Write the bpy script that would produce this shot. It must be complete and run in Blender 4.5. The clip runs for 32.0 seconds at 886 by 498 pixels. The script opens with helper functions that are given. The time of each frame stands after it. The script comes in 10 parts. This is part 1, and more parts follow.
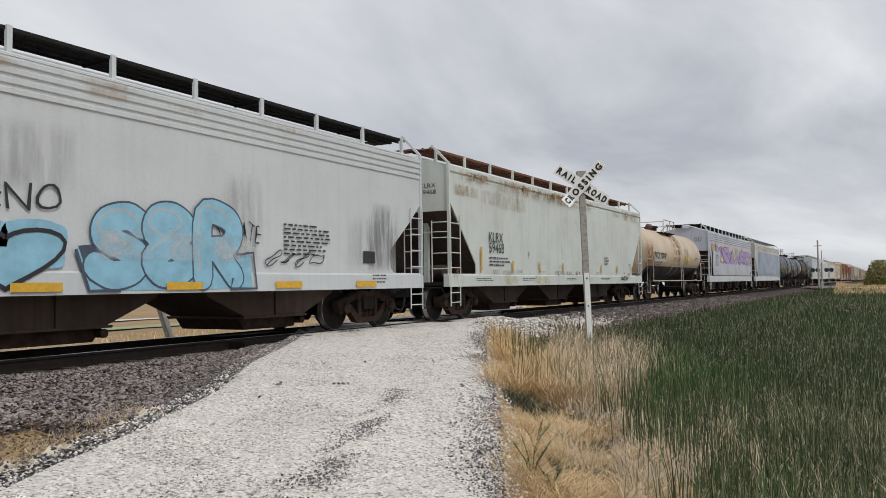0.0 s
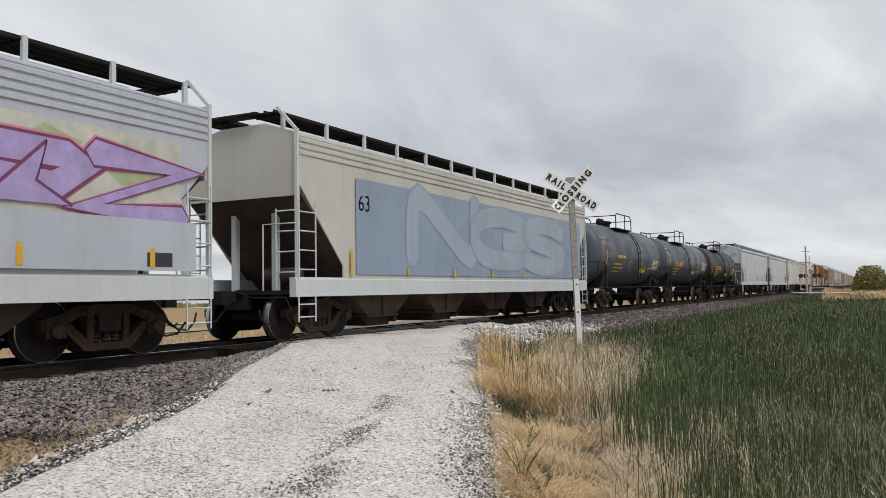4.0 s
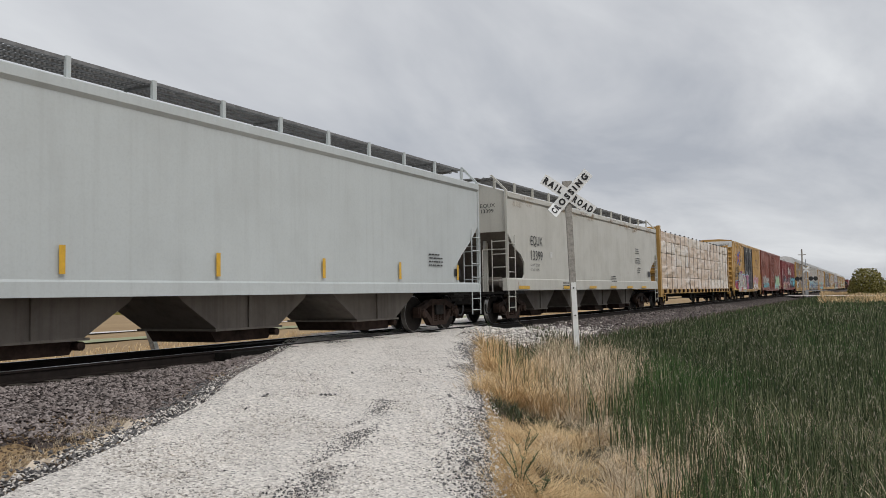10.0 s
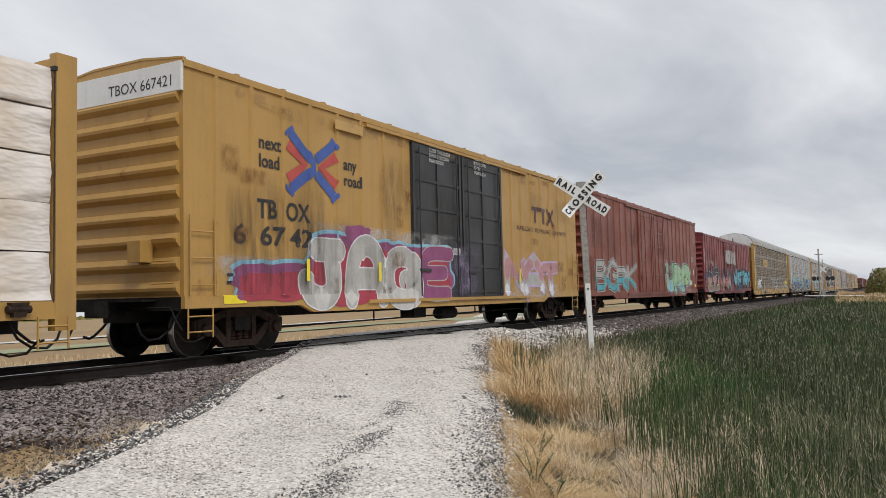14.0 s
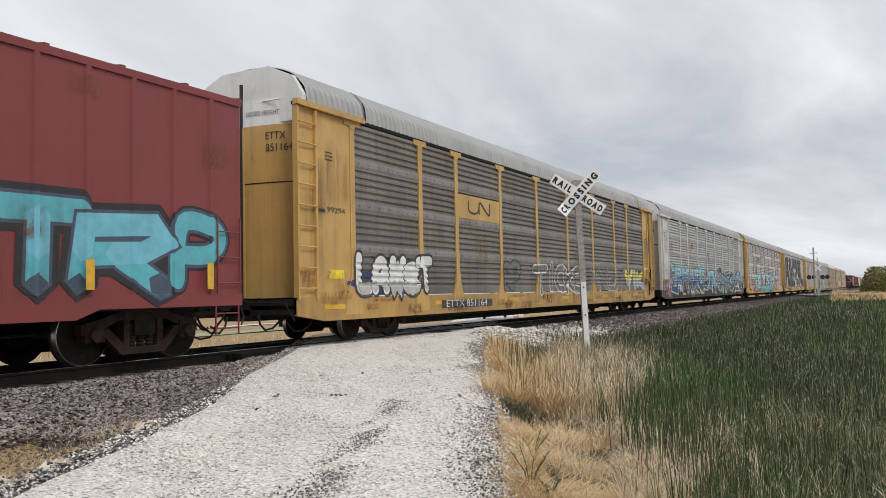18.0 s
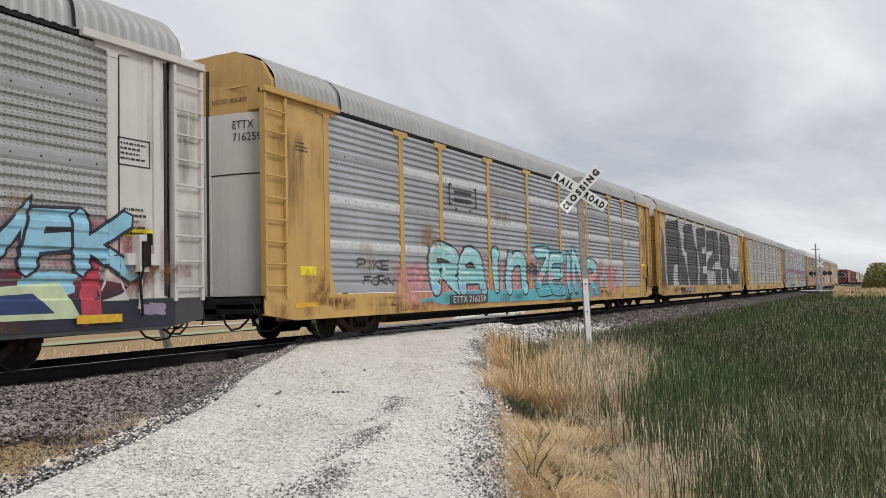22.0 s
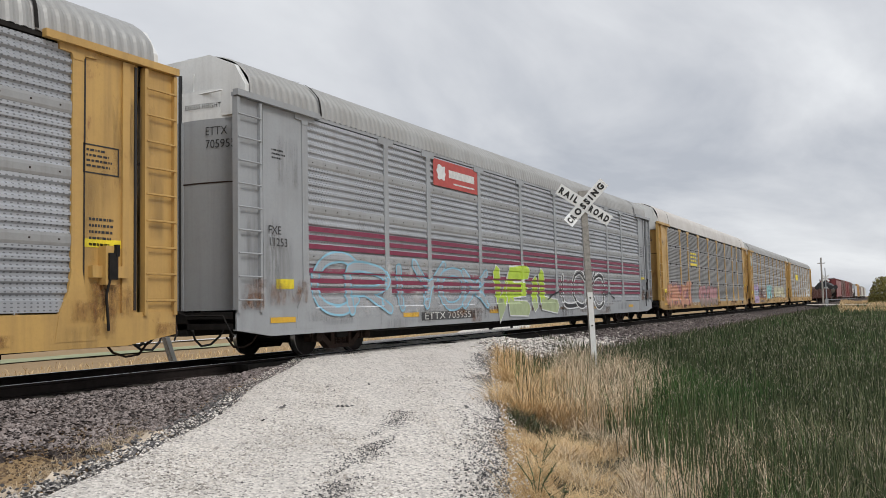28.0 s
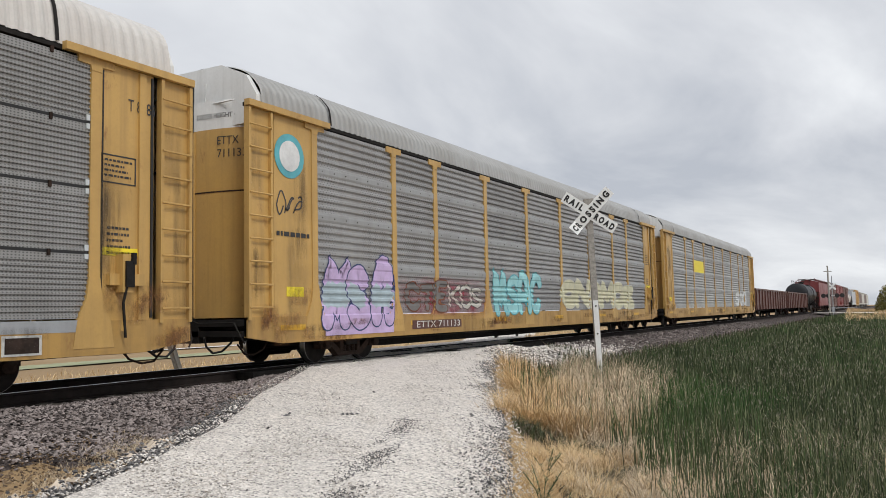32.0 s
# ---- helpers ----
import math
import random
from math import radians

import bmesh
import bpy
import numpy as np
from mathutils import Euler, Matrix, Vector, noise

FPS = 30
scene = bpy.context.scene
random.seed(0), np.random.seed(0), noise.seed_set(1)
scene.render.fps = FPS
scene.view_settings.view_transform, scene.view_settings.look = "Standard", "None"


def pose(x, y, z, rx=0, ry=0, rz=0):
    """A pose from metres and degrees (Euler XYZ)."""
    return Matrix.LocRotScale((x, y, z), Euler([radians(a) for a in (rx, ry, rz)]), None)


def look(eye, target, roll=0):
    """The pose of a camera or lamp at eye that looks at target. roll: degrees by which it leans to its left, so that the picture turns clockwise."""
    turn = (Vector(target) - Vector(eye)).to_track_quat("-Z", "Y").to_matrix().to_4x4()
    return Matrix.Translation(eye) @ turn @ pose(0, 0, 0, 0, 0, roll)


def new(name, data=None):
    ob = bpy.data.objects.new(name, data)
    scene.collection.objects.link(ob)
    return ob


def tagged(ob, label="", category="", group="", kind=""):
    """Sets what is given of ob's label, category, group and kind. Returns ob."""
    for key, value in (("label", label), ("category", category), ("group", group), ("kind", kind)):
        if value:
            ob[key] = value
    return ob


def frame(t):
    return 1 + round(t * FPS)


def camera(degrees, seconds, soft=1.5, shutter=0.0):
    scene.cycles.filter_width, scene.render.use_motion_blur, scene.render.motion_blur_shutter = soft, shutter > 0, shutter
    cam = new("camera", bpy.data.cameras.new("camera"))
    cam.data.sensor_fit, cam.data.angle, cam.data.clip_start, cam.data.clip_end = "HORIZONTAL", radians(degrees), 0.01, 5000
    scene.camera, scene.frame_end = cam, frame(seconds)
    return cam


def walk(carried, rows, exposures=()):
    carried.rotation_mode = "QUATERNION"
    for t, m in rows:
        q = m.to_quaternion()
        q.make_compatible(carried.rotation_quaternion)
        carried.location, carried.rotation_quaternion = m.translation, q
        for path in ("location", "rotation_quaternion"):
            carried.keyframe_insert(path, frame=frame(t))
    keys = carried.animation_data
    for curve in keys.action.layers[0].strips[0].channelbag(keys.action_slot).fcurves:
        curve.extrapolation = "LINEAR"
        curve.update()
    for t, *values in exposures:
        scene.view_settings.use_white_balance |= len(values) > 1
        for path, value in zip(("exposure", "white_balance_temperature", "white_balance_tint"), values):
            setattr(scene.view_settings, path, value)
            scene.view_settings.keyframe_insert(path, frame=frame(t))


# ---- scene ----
# ---- camera: hand-held, standing on the gravel road ----
EYE = Vector((0, 0, 0.951))


def aim(turn, tilt, lean):
    """Pose from the turn (degrees from the track to the left), the tilt upwards and the lean."""
    a, b = radians(turn), radians(tilt)
    return look(EYE, EYE + Vector((math.cos(a) * math.cos(b), math.sin(a) * math.cos(b), math.sin(b))), lean)


cam = camera(57.46, 32.0, soft=0.6)
# seconds, turn, tilt, lean
PATH = [
    (0, 28.75, 2.49, -0.77), (0.5, 28.72, 2.53, -0.82), (1, 28.69, 2.58, -0.84),
    (1.5, 28.62, 2.66, -0.84), (2, 28.47, 2.76, -0.85), (2.5, 28.29, 2.88, -0.88),
    (3, 28.13, 2.96, -0.93), (3.5, 28.02, 2.98, -0.90), (5.5, 28.31, 2.72, -0.81),
    (6, 28.44, 2.69, -0.74), (6.5, 28.52, 2.65, -0.75), (7, 28.55, 2.62, -0.81),
    (7.5, 28.52, 2.63, -0.87), (8, 28.45, 2.69, -0.93), (8.5, 28.35, 2.80, -0.97),
    (9, 28.18, 2.95, -0.99), (9.5, 27.98, 3.10, -1.02), (10, 27.81, 3.20, -1.03),
    (10.5, 27.71, 3.23, -1.04), (11, 27.70, 3.20, -1.03), (11.5, 27.78, 3.16, -1.03),
    (12, 27.91, 3.14, -1.06), (12.5, 28.09, 3.17, -1.12), (13, 28.32, 3.22, -1.18),
    (13.5, 28.57, 3.28, -1.24), (14, 28.78, 3.33, -1.28), (14.5, 28.92, 3.38, -1.30),
    (16.5, 28.36, 3.45, -1.31), (17, 28.33, 3.38, -1.31), (17.5, 28.38, 3.29, -1.30),
    (18, 28.49, 3.21, -1.25), (18.5, 28.61, 3.13, -1.19), (19, 28.73, 3.02, -1.13),
    (19.5, 28.83, 2.92, -1.12), (20, 28.90, 2.85, -1.15), (20.5, 28.92, 2.82, -1.20),
    (21, 28.88, 2.85, -1.25), (21.5, 28.78, 2.92, -1.30), (22, 28.62, 3.00, -1.36),
    (22.5, 28.46, 3.10, -1.42), (23, 28.37, 3.20, -1.50), (23.5, 28.36, 3.32, -1.59),
    (24, 28.42, 3.43, -1.68), (24.5, 28.53, 3.56, -1.74), (25, 28.69, 3.71, -1.73),
    (25.5, 28.83, 3.86, -1.61), (27.5, 28.92, 3.94, -1.44), (28, 28.92, 3.98, -1.32),
    (28.5, 28.93, 4.06, -1.29), (29, 28.95, 4.17, -1.32), (29.5, 28.96, 4.28, -1.37),
    (30, 29.00, 4.38, -1.41), (30.5, 29.06, 4.48, -1.42), (31, 29.14, 4.58, -1.39),
    (31.5, 29.22, 4.60, -1.33), (32, 29.28, 4.54, -1.24),
]
walk(cam, [(t, aim(a, b, c)) for t, a, b, c in PATH], exposures=[(0, 0.0), (2, -0.04), (3, 0.0), (6, 0.07), (8, 0.07), (9, -0.07), (10, -0.10), (12, -0.07), (14, 0.06), (17, 0.17), (19, 0.19), (21, 0.17), (23, 0.12), (25, 0.19), (28, 0.10), (30, 0.14), (32, 0.17)])

# ---- world, sun, exposure ----
scene.view_settings.exposure = 0.0
world = bpy.data.worlds.new("overcast_sky")
scene.world = world
world.use_nodes = True


def sky_nodes():
    nt = world.node_tree
    nt.nodes.clear()
    N, L = nt.nodes.new, nt.links.new
    sky = N("ShaderNodeTexSky")
    sky.sky_type, sky.sun_disc = "NISHITA", False
    sky.sun_elevation, sky.sun_rotation = radians(48), radians(200)
    co = N("ShaderNodeTexCoord")
    sep = N("ShaderNodeSeparateXYZ")
    L(co.outputs["Generated"], sep.inputs[0])
    up = N("ShaderNodeMath")
    up.operation, up.inputs[1].default_value = "MAXIMUM", 0.0
    L(sep.outputs[2], up.inputs[0])
    lift = N("ShaderNodeMath")
    lift.operation, lift.inputs[1].default_value = "ADD", 0.16
    L(up.outputs[0], lift.inputs[0])
    flat = N("ShaderNodeCombineXYZ")
    for i in (0, 1):
        dv = N("ShaderNodeMath")
        dv.operation = "DIVIDE"
        L(sep.outputs[i], dv.inputs[0])
        L(lift.outputs[0], dv.inputs[1])
        L(dv.outputs[0], flat.inputs[i])
    mp = N("ShaderNodeMapping")
    mp.inputs["Rotation"].default_value = (0, 0, 0.5)
    mp.inputs["Scale"].default_value = (0.50, 0.95, 1)
    L(flat.outputs[0], mp.inputs[0])
    big = N("ShaderNodeTexNoise")
    big.inputs["Scale"].default_value, big.inputs["Detail"].default_value = 1.1, 6
    big.inputs["Roughness"].default_value, big.inputs["Distortion"].default_value = 0.55, 0.4
    L(mp.outputs[0], big.inputs["Vector"])
    ramp = N("ShaderNodeValToRGB")
    e = ramp.color_ramp.elements
    e[0].position, e[0].color = 0.34, (0.365, 0.387, 0.43, 1)
    e[1].position, e[1].color = 0.66, (0.645, 0.66, 0.68, 1)
    m = e.new(0.5)
    m.color = (0.505, 0.52, 0.55, 1)
    L(big.outputs[0], ramp.inputs[0])
    # paler towards the horizon
    hor = N("ShaderNodeMapRange")
    hor.inputs["From Min"].default_value, hor.inputs["From Max"].default_value = 0.0, 0.16
    hor.inputs["To Min"].default_value, hor.inputs["To Max"].default_value = 0.15, 0.0
    L(up.outputs[0], hor.inputs[0])
    mix = N("ShaderNodeMix")
    mix.data_type = "RGBA"
    L(hor.outputs[0], mix.inputs[0])
    L(ramp.outputs[0], mix.inputs[6])
    mix.inputs[7].default_value = (0.60, 0.62, 0.645, 1)
    cloud = N("ShaderNodeBackground")
    cloud.inputs[1].default_value = 1.27
    L(mix.outputs[2], cloud.inputs[0])
    clear = N("ShaderNodeBackground")
    clear.inputs[1].default_value = 0.06
    L(sky.outputs[0], clear.inputs[0])
    both = N("ShaderNodeMixShader")
    both.inputs[0].default_value = 0.93
    L(clear.outputs[0], both.inputs[1])
    L(cloud.outputs[0], both.inputs[2])
    out = N("ShaderNodeOutputWorld")
    L(both.outputs[0], out.inputs[0])


sky_nodes()
sun = new("sun", bpy.data.lights.new("sun", "SUN"))
sun.data.energy, sun.data.angle, sun.data.color = 1.6, radians(18), (1.0, 0.975, 0.94)
sun.matrix_world = look((-20, -40, 50), (0, 0, 0))

# ---- materials ----
def mat_base(name, rough=0.6, metal=0.0):
    m = bpy.data.materials.new(name)
    m.use_nodes = True
    nt = m.node_tree
    b = nt.nodes["Principled BSDF"]
    b.inputs["Roughness"].default_value, b.inputs["Metallic"].default_value = rough, metal
    return m, nt, b


def coords(nt, kind="Object", scale=(1, 1, 1)):
    co, mp = nt.nodes.new("ShaderNodeTexCoord"), nt.nodes.new("ShaderNodeMapping")
    mp.inputs["Scale"].default_value = scale
    nt.links.new(co.outputs[kind], mp.inputs[0])
    return mp.outputs[0]


def noise_tex(nt, vec, scale, detail=4, rough=0.55):
    n = nt.nodes.new("ShaderNodeTexNoise")
    n.inputs["Scale"].default_value, n.inputs["Detail"].default_value, n.inputs["Roughness"].default_value = scale, detail, rough
    nt.links.new(vec, n.inputs["Vector"])
    return n.outputs[0]


def ramp_of(nt, fac, lo, hi):
    r = nt.nodes.new("ShaderNodeMapRange")
    r.inputs["From Min"].default_value, r.inputs["From Max"].default_value = lo, hi
    nt.links.new(fac, r.inputs[0])
    return r.outputs[0]


def mix_col(nt, fac, a, b, mode="MIX"):
    n = nt.nodes.new("ShaderNodeMix")
    n.data_type, n.blend_type = "RGBA", mode
    for sock, v in ((n.inputs[0], fac), (n.inputs[6], a), (n.inputs[7], b)):
        if isinstance(v, (int, float)):
            sock.default_value = v
        elif isinstance(v, tuple):
            sock.default_value = (*v[:3], 1)
        else:
            nt.links.new(v, sock)
    return n.outputs[2]


def times(nt, a, b):
    n = nt.nodes.new("ShaderNodeMath")
    n.operation = "MULTIPLY"
    for i, v in enumerate((a, b)):
        if isinstance(v, (int, float)):
            n.inputs[i].default_value = v
        else:
            nt.links.new(v, n.inputs[i])
    return n.outputs[0]


def bump(nt, b, height, strength=0.2, dist=0.02):
    n = nt.nodes.new("ShaderNodeBump")
    n.inputs["Strength"].default_value, n.inputs["Distance"].default_value = strength, dist
    nt.links.new(height, n.inputs["Height"])
    nt.links.new(n.outputs[0], b.inputs["Normal"])


def paint(name, col, dirt=(0.09, 0.075, 0.06), amount=0.5, rough=0.5, rust=0.0, streak=1.0, metal=0.0, spec=0.5):
    """Weathered paint: blotches, streaks that run down, fine grain, a little rust."""
    m, nt, b = mat_base(name, rough, metal)
    b.inputs["Specular IOR Level"].default_value = spec
    v = coords(nt)
    blot = ramp_of(nt, noise_tex(nt, v, 0.7, 6, 0.65), 0.42, 0.78)
    run = ramp_of(nt, noise_tex(nt, coords(nt, scale=(7, 7, 0.35)), 1.0, 4, 0.6), 0.48, 0.8)
    fine = noise_tex(nt, v, 22, 3, 0.7)
    c = mix_col(nt, times(nt, blot, amount * 0.55), col, dirt)
    c = mix_col(nt, times(nt, run, amount * 0.5 * streak), c, dirt)
    c = mix_col(nt, times(nt, ramp_of(nt, fine, 0.45, 0.8), 0.22), c, tuple(x * 0.6 for x in col))
    if rust:
        spots = ramp_of(nt, noise_tex(nt, coords(nt, scale=(1, 1, 0.45)), 2.3, 7, 0.72), 0.66 - rust * 0.22, 0.76)
        c = mix_col(nt, spots, c, (0.20, 0.075, 0.03))
    nt.links.new(c, b.inputs["Base Color"])
    rr = nt.nodes.new("ShaderNodeMapRange")
    rr.inputs["To Min"].default_value, rr.inputs["To Max"].default_value = rough - 0.1, min(1, rough + 0.22)
    nt.links.new(blot, rr.inputs[0])
    nt.links.new(rr.outputs[0], b.inputs["Roughness"])
    bump(nt, b, noise_tex(nt, v, 5, 4), 0.06, 0.02)
    return m


def plain(name, col, rough=0.7, var=0.3, scale=8, metal=0.0, bumpy=0.1, spec=0.5):
    m, nt, b = mat_base(name, rough, metal)
    b.inputs["Specular IOR Level"].default_value = spec
    v = coords(nt)
    n = noise_tex(nt, v, scale, 5, 0.65)
    c = mix_col(nt, ramp_of(nt, n, 0.3, 0.7), tuple(x * (1 - var) for x in col), tuple(min(1, x * (1 + var)) for x in col))
    nt.links.new(c, b.inputs["Base Color"])
    if bumpy:
        bump(nt, b, n, bumpy, 0.02)
    return m


def island(name, cols, rough=0.8, spec=0.3):
    """Each loose piece of the mesh takes its own shade."""
    m, nt, b = mat_base(name, rough)
    g = nt.nodes.new("ShaderNodeNewGeometry")
    r = nt.nodes.new("ShaderNodeValToRGB")
    e = r.color_ramp.elements
    for i, c in enumerate(cols):
        el = e[i] if i < 2 else e.new(0.5)
        el.position, el.color = i / (len(cols) - 1), (*c, 1)
    nt.links.new(g.outputs["Random Per Island"], r.inputs[0])
    big = noise_tex(nt, coords(nt), 0.8, 3)
    c = mix_col(nt, times(nt, ramp_of(nt, big, 0.35, 0.7), 0.35), r.outputs[0], tuple(x * 0.55 for x in cols[0]))
    nt.links.new(c, b.inputs["Base Color"])
    b.inputs["Specular IOR Level"].default_value = spec
    return m


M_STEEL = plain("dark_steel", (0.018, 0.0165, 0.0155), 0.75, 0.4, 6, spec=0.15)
M_TRUCK = plain("rusty_cast_steel", (0.036, 0.023, 0.018), 0.8, 0.5, 7, bumpy=0.3, spec=0.15)
M_WHEEL = plain("wheel_steel", (0.016, 0.0125, 0.011), 0.7, 0.45, 9, spec=0.2)
M_TREAD = plain("polished_tread", (0.42, 0.41, 0.40), 0.3, 0.2, 9, metal=0.9)
M_RAIL = plain("rail_steel", (0.022, 0.017, 0.015), 0.8, 0.35, 5, spec=0.15)
M_RAILTOP = plain("rail_head", (0.22, 0.22, 0.23), 0.28, 0.2, 8, metal=0.9)
M_TIE = plain("creosoted_timber", (0.06, 0.05, 0.04), 0.9, 0.4, 12, bumpy=0.3)
M_BLACKTIE = plain("gap_black_timber", (0.012, 0.011, 0.010), 0.9, 0.4, 9, bumpy=0.4, spec=0.1)
M_SIGN = plain("sign_white", (0.74, 0.75, 0.74), 0.45, 0.08, 5, bumpy=0)
M_BLACK = plain("black_paint", (0.012, 0.012, 0.013), 0.5, 0.3, 9, bumpy=0)
M_WOOD = plain("weathered_post_wood", (0.30, 0.285, 0.26), 0.9, 0.35, 14, bumpy=0.4)
M_WHITE = paint("white_paint", (0.76, 0.77, 0.76), amount=0.35, rough=0.5)
M_YELLOWTAPE = plain("reflective_yellow", (0.62, 0.36, 0.03), 0.45, 0.15, 12, bumpy=0)
M_TAPEBRIGHT = plain("placard_yellow", (0.82, 0.66, 0.03), 0.5, 0.1, 9, bumpy=0)
M_INKDARK = plain("stencil_black", (0.03, 0.03, 0.032), 0.6, 0.2, 9, bumpy=0)
M_INKWHITE = plain("stencil_white", (0.62, 0.62, 0.60), 0.6, 0.2, 9, bumpy=0)
M_INKYELLOW = plain("stencil_yellow", (0.66, 0.38, 0.04), 0.6, 0.2, 9, bumpy=0)


def ground_mats():
    """Soil, dry field stubble, gravel road."""
    m, nt, b = mat_base("soil_and_field", 0.95)
    v = coords(nt)
    n1, n2 = noise_tex(nt, v, 0.05, 6, 0.6), noise_tex(nt, v, 6, 6, 0.7)
    rows_ = noise_tex(nt, coords(nt, scale=(0.02, 0.35, 1)), 1.0, 3)
    c = mix_col(nt, ramp_of(nt, n1, 0.35, 0.65), (0.34, 0.235, 0.125), (0.42, 0.30, 0.165))
    c = mix_col(nt, times(nt, ramp_of(nt, rows_, 0.35, 0.7), 0.5), c, (0.27, 0.18, 0.10))
    c = mix_col(nt, times(nt, ramp_of(nt, n2, 0.4, 0.75), 0.45), c, (0.20, 0.14, 0.08))
    nt.links.new(c, b.inputs["Base Color"])
    b.inputs["Specular IOR Level"].default_value = 0.2
    bump(nt, b, n2, 0.5, 0.05)
    soil = m
    m, nt, b = mat_base("gravel_road", 0.95)
    v = coords(nt)
    vo = nt.nodes.new("ShaderNodeTexVoronoi")
    vo.inputs["Scale"].default_value = 44
    nt.links.new(v, vo.inputs["Vector"])
    sep = nt.nodes.new("ShaderNodeSeparateColor")
    nt.links.new(vo.outputs["Color"], sep.inputs[0])
    c = mix_col(nt, sep.outputs[0], (0.50, 0.462, 0.425), (0.90, 0.845, 0.78))
    c = mix_col(nt, times(nt, ramp_of(nt, sep.outputs[1], 0.87, 0.92), 0.75), c, (0.13, 0.12, 0.115))
    big = noise_tex(nt, v, 0.9, 5, 0.6)
    c = mix_col(nt, times(nt, ramp_of(nt, big, 0.5, 0.75), 0.25), c, (0.46, 0.435, 0.41))
    nt.links.new(c, b.inputs["Base Color"])
    bump(nt, b, vo.outputs["Distance"], 0.9, 0.016)
    road = m
    m, nt, b = mat_base("ballast_bed", 0.95)
    v = coords(nt)
    vo = nt.nodes.new("ShaderNodeTexVoronoi")
    vo.inputs["Scale"].default_value = 18
    nt.links.new(v, vo.inputs["Vector"])
    sep = nt.nodes.new("ShaderNodeSeparateColor")
    nt.links.new(vo.outputs["Color"], sep.inputs[0])
    # bed colour kept dark to give the shade in gaps between loose stones
    c = mix_col(nt, sep.outputs[0], (0.03, 0.023, 0.021), (0.14, 0.115, 0.107))
    nt.links.new(c, b.inputs["Base Color"])
    b.inputs["Specular IOR Level"].default_value = 0.2
    bump(nt, b, vo.outputs["Distance"], 1.0, 0.05)
    return soil, road, m


M_SOIL, M_ROAD, M_BALLAST = ground_mats()
M_STONE = island("ballast_stone", [(0.024, 0.019, 0.018), (0.40, 0.345, 0.325), (0.13, 0.104, 0.096)], 0.9)
M_PEBBLE = island("road_pebble", [(0.33, 0.305, 0.28), (0.90, 0.845, 0.785), (0.62, 0.578, 0.53)], 0.9)
M_DARKPEBBLE = island("dark_pebble", [(0.025, 0.024, 0.025), (0.26, 0.25, 0.245), (0.085, 0.082, 0.083)], 0.85)
M_SLAB = island("broken_crust", [(0.36, 0.28, 0.20), (0.76, 0.66, 0.54), (0.56, 0.47, 0.37)], 0.95)
M_CLOD = island("soil_clod", [(0.06, 0.042, 0.03), (0.26, 0.18, 0.11), (0.13, 0.09, 0.06)], 0.95)
M_DRY = island("dry_grass", [(0.40, 0.245, 0.105), (0.92, 0.71, 0.42), (0.70, 0.475, 0.235)], 0.8)
M_STRAW = island("bleached_straw", [(0.32, 0.225, 0.14), (0.92, 0.79, 0.58), (0.60, 0.46, 0.31)], 0.8)
M_GREEN = island("green_reed", [(0.015, 0.027, 0.012), (0.115, 0.145, 0.065), (0.040, 0.062, 0.026)], 0.65)
M_EMERALD = island("emerald_reed", [(0.017, 0.042, 0.013), (0.105, 0.19, 0.06), (0.042, 0.092, 0.028)], 0.65)
M_PALEGREEN = island("pale_reed", [(0.10, 0.13, 0.055), (0.36, 0.37, 0.21), (0.19, 0.21, 0.10)], 0.7)
M_DUSTY = island("brown_weed", [(0.045, 0.036, 0.03), (0.20, 0.15, 0.12), (0.10, 0.08, 0.062)], 0.85)
M_HEAD = island("seed_head", [(0.06, 0.06, 0.035), (0.40, 0.37, 0.27), (0.15, 0.14, 0.09)], 0.85)
M_WEEDLEAF = island("weed_leaf", [(0.06, 0.12, 0.02), (0.20, 0.33, 0.06), (0.11, 0.21, 0.035)], 0.5)
# litter brown, made darker to hold the shade between the blades
M_THATCH = plain("shaded_rotting_litter", (0.075, 0.058, 0.032), 0.95, 0.5, 5, bumpy=0.6, spec=0.1)
M_LEAF = island("bush_leaf", [(0.10, 0.10, 0.03), (0.34, 0.29, 0.09), (0.20, 0.19, 0.055)], 0.7)



def wrap_mat(name, tan, film, veil):
    """Sawn timber seen through a wrinkled translucent film."""
    m, nt, b = mat_base(name, 0.38)
    v = coords(nt)
    boards = noise_tex(nt, coords(nt, scale=(0.25, 1, 26)), 1.0, 3, 0.6)
    c = mix_col(nt, ramp_of(nt, boards, 0.35, 0.7), tan, tuple(x * 0.93 for x in tan))
    ends = noise_tex(nt, coords(nt, scale=(1.6, 1, 5)), 1.0, 3, 0.5)
    c = mix_col(nt, times(nt, ramp_of(nt, ends, 0.52, 0.62), 0.35), c, (0.58, 0.43, 0.29))
    fold = noise_tex(nt, coords(nt, scale=(0.7, 1, 2.0)), 1.6, 3, 0.6)
    c = mix_col(nt, times(nt, ramp_of(nt, fold, 0.48, 0.68), 0.7), c, film)
    gx = nt.nodes.new("ShaderNodeSeparateXYZ")
    nt.links.new(coords(nt, "Generated"), gx.inputs[0])
    lap = nt.nodes.new("ShaderNodeMath")
    lap.operation = "ADD"
    nt.links.new(gx.outputs[0], lap.inputs[0])
    nt.links.new(times(nt, noise_tex(nt, v, 3.0, 4), 0.16), lap.inputs[1])
    c = mix_col(nt, times(nt, ramp_of(nt, lap.outputs[0], 0.90, 1.04), veil), c, film)
    nt.links.new(c, b.inputs["Base Color"])
    bump(nt, b, fold, 0.7, 0.12)
    return m


